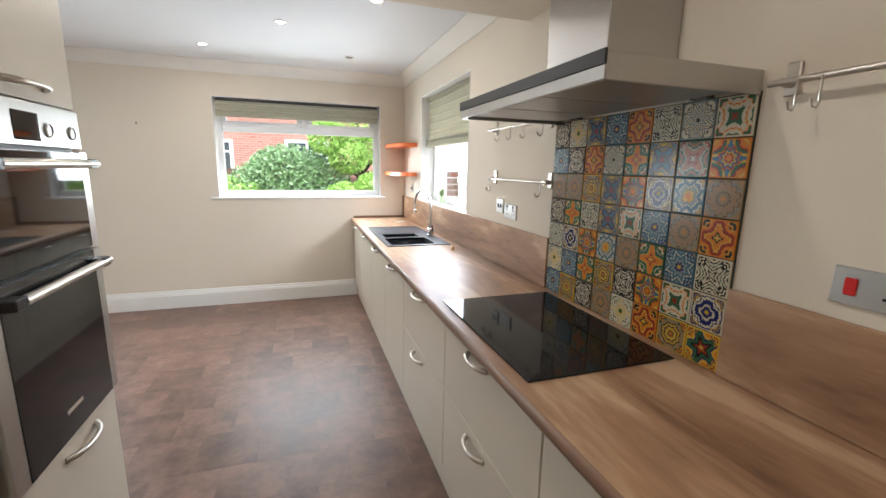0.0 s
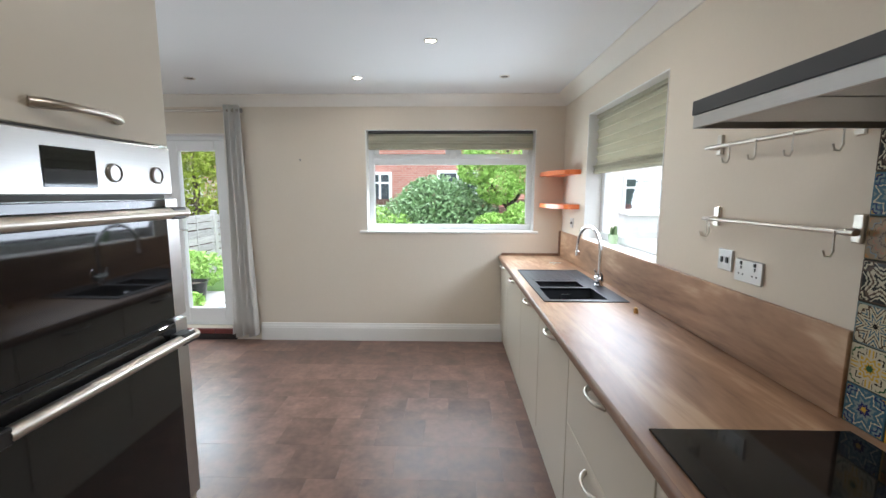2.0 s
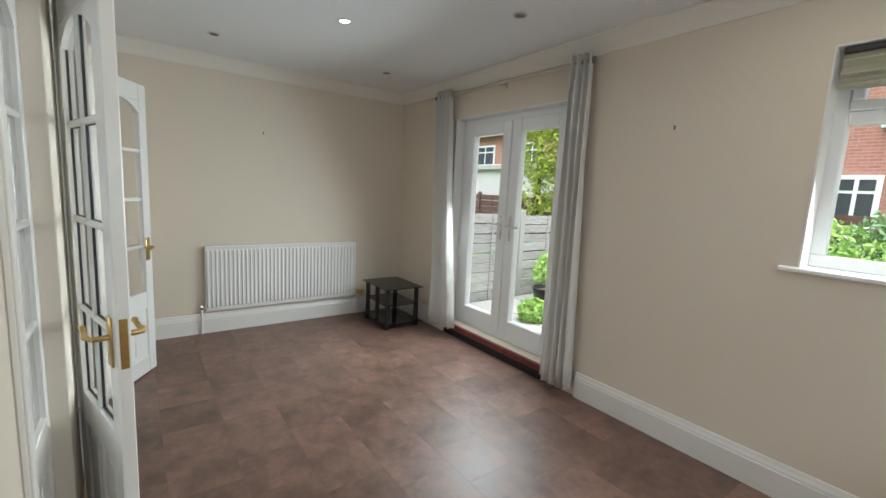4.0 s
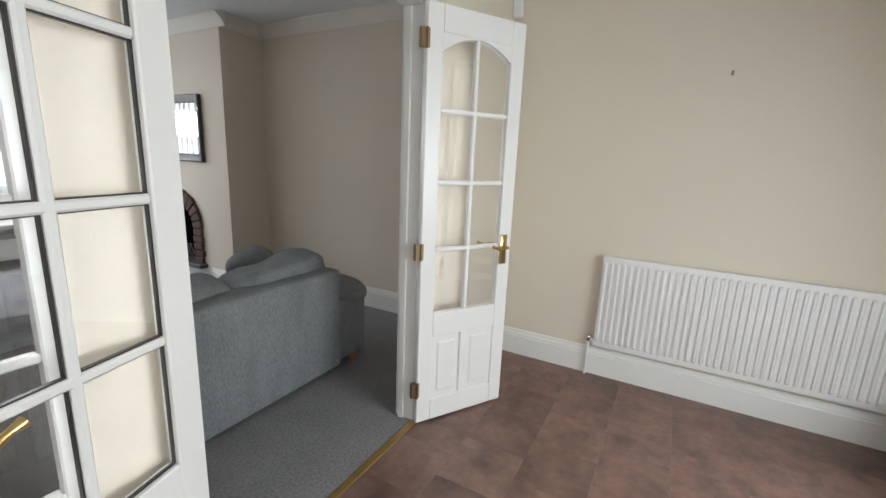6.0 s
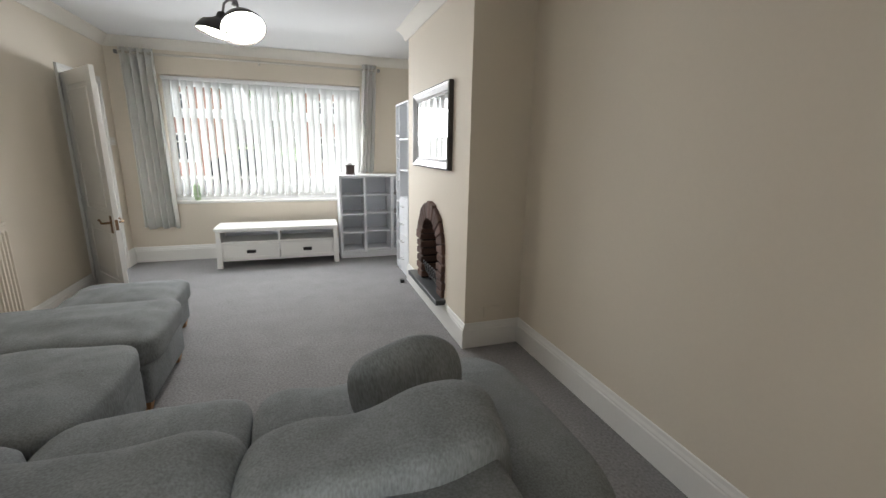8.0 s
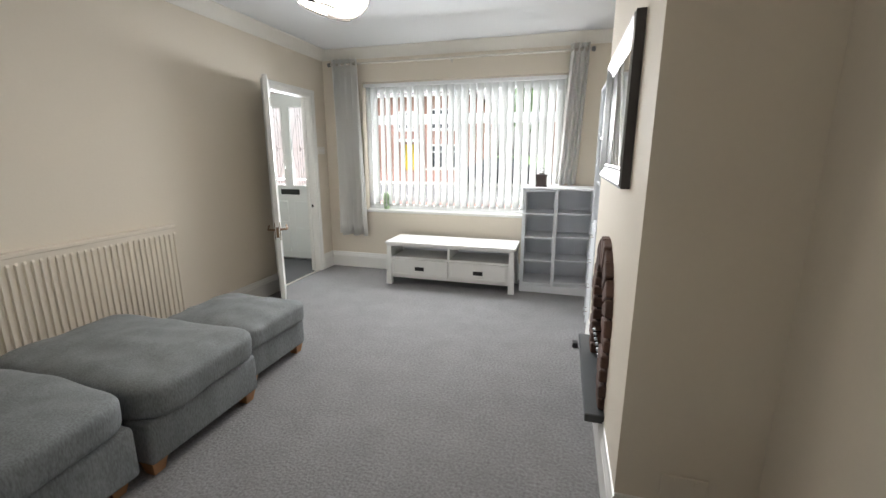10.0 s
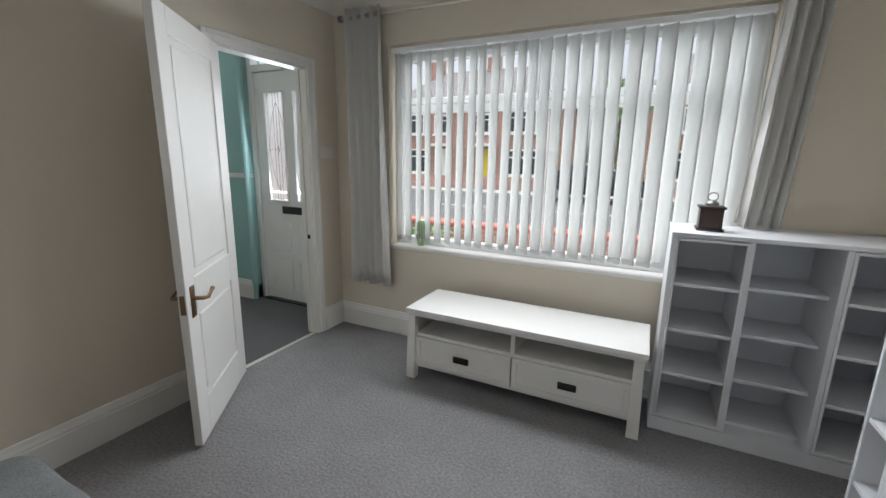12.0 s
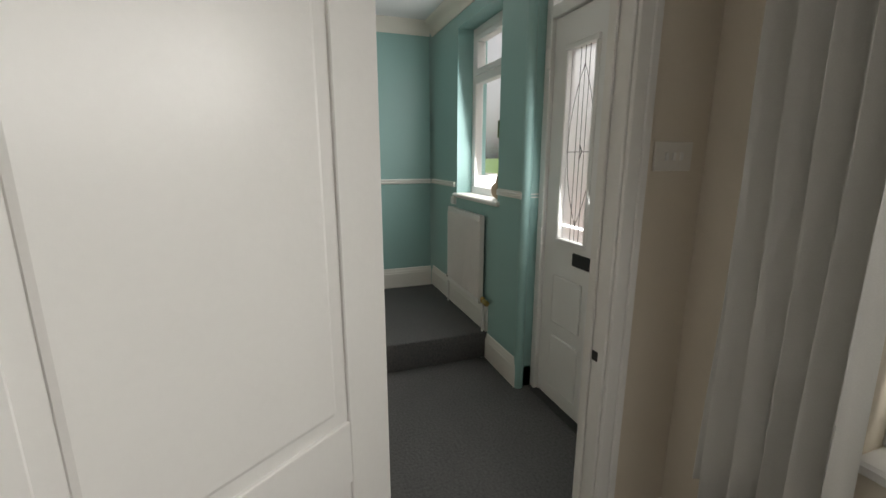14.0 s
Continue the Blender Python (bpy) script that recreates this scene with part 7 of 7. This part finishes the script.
# ---- patterned wall tiles, one object each ----
def tile_mat(name, kind, n, amp, stops, border):
    """A painted tile motif in the tile's own plane: rings bent into petals, diamonds or squares."""
    m = bpy.data.materials.new(name)
    m.use_nodes = True
    nd, l = m.node_tree.nodes, m.node_tree.links
    b = nd["Principled BSDF"]
    b.inputs["Roughness"].default_value, b.inputs["Specular IOR Level"].default_value = 0.2, 0.22

    def mth(op, a, c=None):
        q = nd.new("ShaderNodeMath")
        q.operation = op
        for i, v in enumerate((a, c)):
            if v is None:
                continue
            if isinstance(v, (int, float)):
                q.inputs[i].default_value = v
            else:
                l.new(v, q.inputs[i])
        return q.outputs[0]
    tc, sp = nd.new("ShaderNodeTexCoord"), nd.new("ShaderNodeSeparateXYZ")
    l.new(tc.outputs["Object"], sp.inputs[0])
    u, v = mth("MULTIPLY", sp.outputs[1], 17.6), mth("MULTIPLY", sp.outputs[2], 17.6)
    au, av = mth("ABSOLUTE", u), mth("ABSOLUTE", v)
    r = mth("SQRT", mth("ADD", mth("MULTIPLY", u, u), mth("MULTIPLY", v, v)))
    th = mth("ARCTAN2", v, u)
    if kind == "diamond":
        f = mth("ADD", au, av)
        f = mth("MULTIPLY", f, 0.72)
    elif kind == "square":
        f = mth("MAXIMUM", au, av)
    elif kind == "corner":
        cu, cv = mth("SUBTRACT", 1.0, au), mth("SUBTRACT", 1.0, av)
        f = mth("SQRT", mth("ADD", mth("MULTIPLY", cu, cu), mth("MULTIPLY", cv, cv)))
    else:
        f = r
    f = mth("MULTIPLY", f, mth("ADD", 1.0, mth("MULTIPLY", mth("COSINE", mth("MULTIPLY", th, n)), amp)))
    f = mth("MULTIPLY", f, 0.75)
    nz = nd.new("ShaderNodeTexNoise")
    nz.inputs["Scale"].default_value = 90
    l.new(tc.outputs["Object"], nz.inputs["Vector"])
    f = mth("ADD", f, mth("MULTIPLY", mth("SUBTRACT", nz.outputs["Fac"], 0.5), 0.10))
    ramp = nd.new("ShaderNodeValToRGB")
    ramp.color_ramp.interpolation = "CONSTANT"
    e = ramp.color_ramp.elements
    while len(e) < len(stops):
        e.new(0.5)
    for i, (p, c) in enumerate(stops):
        e[i].position, e[i].color = p, (*c, 1)
    f = mth("ADD", f, mth("MULTIPLY", mth("COSINE", mth("MULTIPLY", th, 24)), 0.022))
    l.new(f, ramp.inputs[0])
    # the tile's second motif: quarter flowers in the corners, or a rosette in the middle
    if kind == "corner":
        g, g2 = r, th
    else:
        cu, cv = mth("SUBTRACT", 1.0, au), mth("SUBTRACT", 1.0, av)
        g = mth("SQRT", mth("ADD", mth("MULTIPLY", cu, cu), mth("MULTIPLY", cv, cv)))
        g2 = mth("ARCTAN2", cv, cu)
    g = mth("MULTIPLY", g, mth("ADD", 1.0, mth("MULTIPLY", mth("COSINE", mth("MULTIPLY", g2, 8)), 0.16)))
    g = mth("ADD", g, mth("MULTIPLY", mth("SUBTRACT", nz.outputs["Fac"], 0.5), 0.08))
    ramp2 = nd.new("ShaderNodeValToRGB")
    ramp2.color_ramp.interpolation = "CONSTANT"
    e = ramp2.color_ramp.elements
    cols = [c for p, c in stops]
    for p, c in ((0.0, cols[2]), (0.16, cols[0]), (0.24, cols[1]), (0.34, cols[-2]), (0.44, cols[3]), (0.50, cols[-1])):
        q = e[0] if p == 0 else e.new(p)
        q.color = (*c, 1)
    e.remove(e[-1])
    l.new(g, ramp2.inputs[0])
    duo = nd.new("ShaderNodeMix")
    duo.data_type = "RGBA"
    l.new(mth("LESS_THAN", g, 0.56), duo.inputs[0]), l.new(ramp.outputs[0], duo.inputs[6]), l.new(ramp2.outputs[0], duo.inputs[7])
    edge = mth("GREATER_THAN", mth("MAXIMUM", au, av), 0.90)
    mx = nd.new("ShaderNodeMix")
    mx.data_type = "RGBA"
    l.new(edge, mx.inputs[0]), l.new(duo.outputs[2], mx.inputs[6])
    mx.inputs[7].default_value = (*border, 1)
    l.new(mx.outputs[2], b.inputs["Base Color"])
    return m


cW, cK, cB, cN = (0.52, 0.47, 0.34), (0.016, 0.016, 0.016), (0.06, 0.13, 0.18), (0.016, 0.022, 0.10)
cO, cR, cY, cG = (0.54, 0.175, 0.02), (0.24, 0.035, 0.018), (0.54, 0.34, 0.045), (0.035, 0.10, 0.05)
cT, cP, cL, cD = (0.26, 0.185, 0.10), (0.36, 0.16, 0.085), (0.19, 0.235, 0.235), (0.09, 0.06, 0.042)
TM = {
    "A": tile_mat("white tile with yellow flowers", "corner", 8, 0.22, [(0, cY), (0.14, cW), (0.3, cG), (0.36, cW), (0.52, cK), (0.58, cW), (0.7, cY), (0.85, cW)], cW),
    "B": tile_mat("blue star tile", "polar", 8, 0.2, [(0, cY), (0.09, cN), (0.2, cL), (0.34, cB), (0.5, cW), (0.56, cB), (0.72, cL), (0.85, cN)], cB),
    "C": tile_mat("orange red tile with dark dots", "polar", 4, -0.3, [(0, cY), (0.1, cK), (0.17, cO), (0.34, cY), (0.4, cR), (0.6, cO), (0.78, cK), (0.9, cO)], cO),
    "D": tile_mat("black and white scroll tile", "polar", 4, 0.45, [(0, cW), (0.08, cK), (0.16, cW), (0.28, cK), (0.36, cW), (0.48, cG), (0.55, cW), (0.68, cK), (0.76, cW), (0.9, cK)], cW),
    "E": tile_mat("grey swirl tile", "polar", 8, 0.35, [(0, cK), (0.1, cW), (0.2, cB), (0.28, cW), (0.42, cD), (0.5, cW), (0.62, cB), (0.72, cW), (0.86, cD)], cL),
    "F": tile_mat("orange corner arcs tile", "corner", 4, 0.05, [(0, cR), (0.16, cY), (0.26, cO), (0.44, cR), (0.5, cG), (0.64, cY), (0.72, cB), (0.9, cO)], cO),
    "G": tile_mat("white tile with blue diamond", "diamond", 8, 0.1, [(0, cY), (0.08, cN), (0.2, cW), (0.28, cN), (0.44, cW), (0.52, cN), (0.58, cW), (0.74, cT), (0.9, cY)], cW),
    "H": tile_mat("green tile with orange star", "polar", 4, -0.4, [(0, cY), (0.1, cR), (0.18, cO), (0.42, cY), (0.48, cG), (0.7, cW), (0.76, cG)], cG),
    "I": tile_mat("taupe medallion tile", "polar", 12, 0.12, [(0, cO), (0.08, cT), (0.22, cD), (0.27, cT), (0.42, cP), (0.48, cT), (0.6, cD), (0.64, cT), (0.85, cL)], cT),
    "J": tile_mat("brown and blue leaf tile", "polar", 4, 0.5, [(0, cR), (0.12, cB), (0.3, cN), (0.4, cD), (0.5, cT), (0.66, cB), (0.8, cY)], cT),
    "K": tile_mat("yellow ring tile", "polar", 8, 0.08, [(0, cO), (0.08, cD), (0.16, cY), (0.28, cD), (0.36, cY), (0.44, cK), (0.5, cT), (0.7, cO), (0.85, cG)], cY),
    "L": tile_mat("pale blue tile with yellow circle", "square", 8, 0.14, [(0, cO), (0.12, cY), (0.24, cL), (0.36, cW), (0.42, cB), (0.56, cL), (0.64, cW)], cB),
    "M": tile_mat("pink and green petal tile", "polar", 4, 0.35, [(0, cW), (0.1, cR), (0.2, cP), (0.42, cW), (0.5, cG), (0.62, cP), (0.8, cG)], cG),
    "N": tile_mat("dark grid tile", "square", 4, 0.3, [(0, cW), (0.1, cK), (0.2, cW), (0.3, cD), (0.4, cW), (0.5, cK), (0.6, cW), (0.68, cK)], cD),
    "O": tile_mat("cream tile with green cross", "diamond", 4, 0.4, [(0, cR), (0.1, cG), (0.26, cW), (0.42, cO), (0.5, cW), (0.66, cG), (0.74, cW)], cW),
    "P": tile_mat("dark flower tile", "polar", 5, -0.35, [(0, cY), (0.08, cR), (0.2, cK), (0.32, cG), (0.5, cN), (0.6, cY), (0.78, cO)], cY),
}
ROWS = ["NAJBCDEO", "BNCEHJMF", "TIKJFGLI", "NHDJOBIC", "EGFLIHBD", "ABHKNFOG", "BKNIACKP"]
panel = thing("tile_panel", pose(-0.001, 2.376, 0.9105), "panel of mixed patterned ceramic tiles behind the hob", "tiles", kind="structure")
part("grout", bx(-0.005, 0.0, -0.932, 0.0, 0.0, 0.80), mat("dark tile grout", (0.035, 0.045, 0.03), 0.9, 0, 0.2, 30), panel)
tb = bmesh.new()
rbox(tb, -0.005, 0.0, -0.0566, 0.0566, -0.0554, 0.0554, 0.0015)
TILE = bpy.data.meshes.new("tile")
bmesh.ops.recalc_face_normals(tb, faces=tb.faces)
tb.to_mesh(TILE)
tb.free()
for i, row in enumerate(ROWS):
    for k, c in enumerate(row):
        key = "I" if c == "T" else c
        me = bpy.data.meshes.get("tile_" + key)
        if me is None:
            me = TILE.copy()
            me.name = "tile_" + key
            me.materials.append(TM[key])
        ob = new("tile", me)
        ob.parent = panel
        ob.matrix_basis = pose(-0.0045 - 0.0006 * ((i * 3 + k * 5) % 3), -0.0583 - k * 0.1165, 0.7415 - i * 0.1140, 0, 0, 0)

# ---- floor tiles, laid in stretcher bond ----
fm = {}
TW, TH = 0.305, 0.305


def floor_tile(x0, x1, y0, y1):
    key = (round(x1 - x0, 3), round(y1 - y0, 3))
    if key not in fm:
        b = bx(0.0003, key[0] - 0.0003, 0.0003, key[1] - 0.0003, -0.005, 0.0)
        me = bpy.data.meshes.new("floor_tile")
        bmesh.ops.recalc_face_normals(b, faces=b.faces)
        b.to_mesh(me)
        b.free()
        me.materials.append(VINYL)
        fm[key] = me
    ob = new("tile", fm[key])
    ob.parent = FLOOR
    ob.location = (x0, y0, 0)


def lay(xa, xb, ya, yb):
    j, y = 0, ya
    while y < yb - 1e-4:
        y2 = min(y + TH, yb)
        x = xa - (TW / 2 if j % 2 else 0)
        while x < xb - 1e-4:
            a, b = max(x, xa), min(x + TW, xb)
            if b - a > 0.01:
                floor_tile(a, b, y, y2)
            x += TW
        y, j = y2, j + 1


lay(XL, XR - 0.57, YD, YB)
lay(-1.90, -0.57, 0.0, YD)
lay(-2.165, -1.90, 2.36, YD)
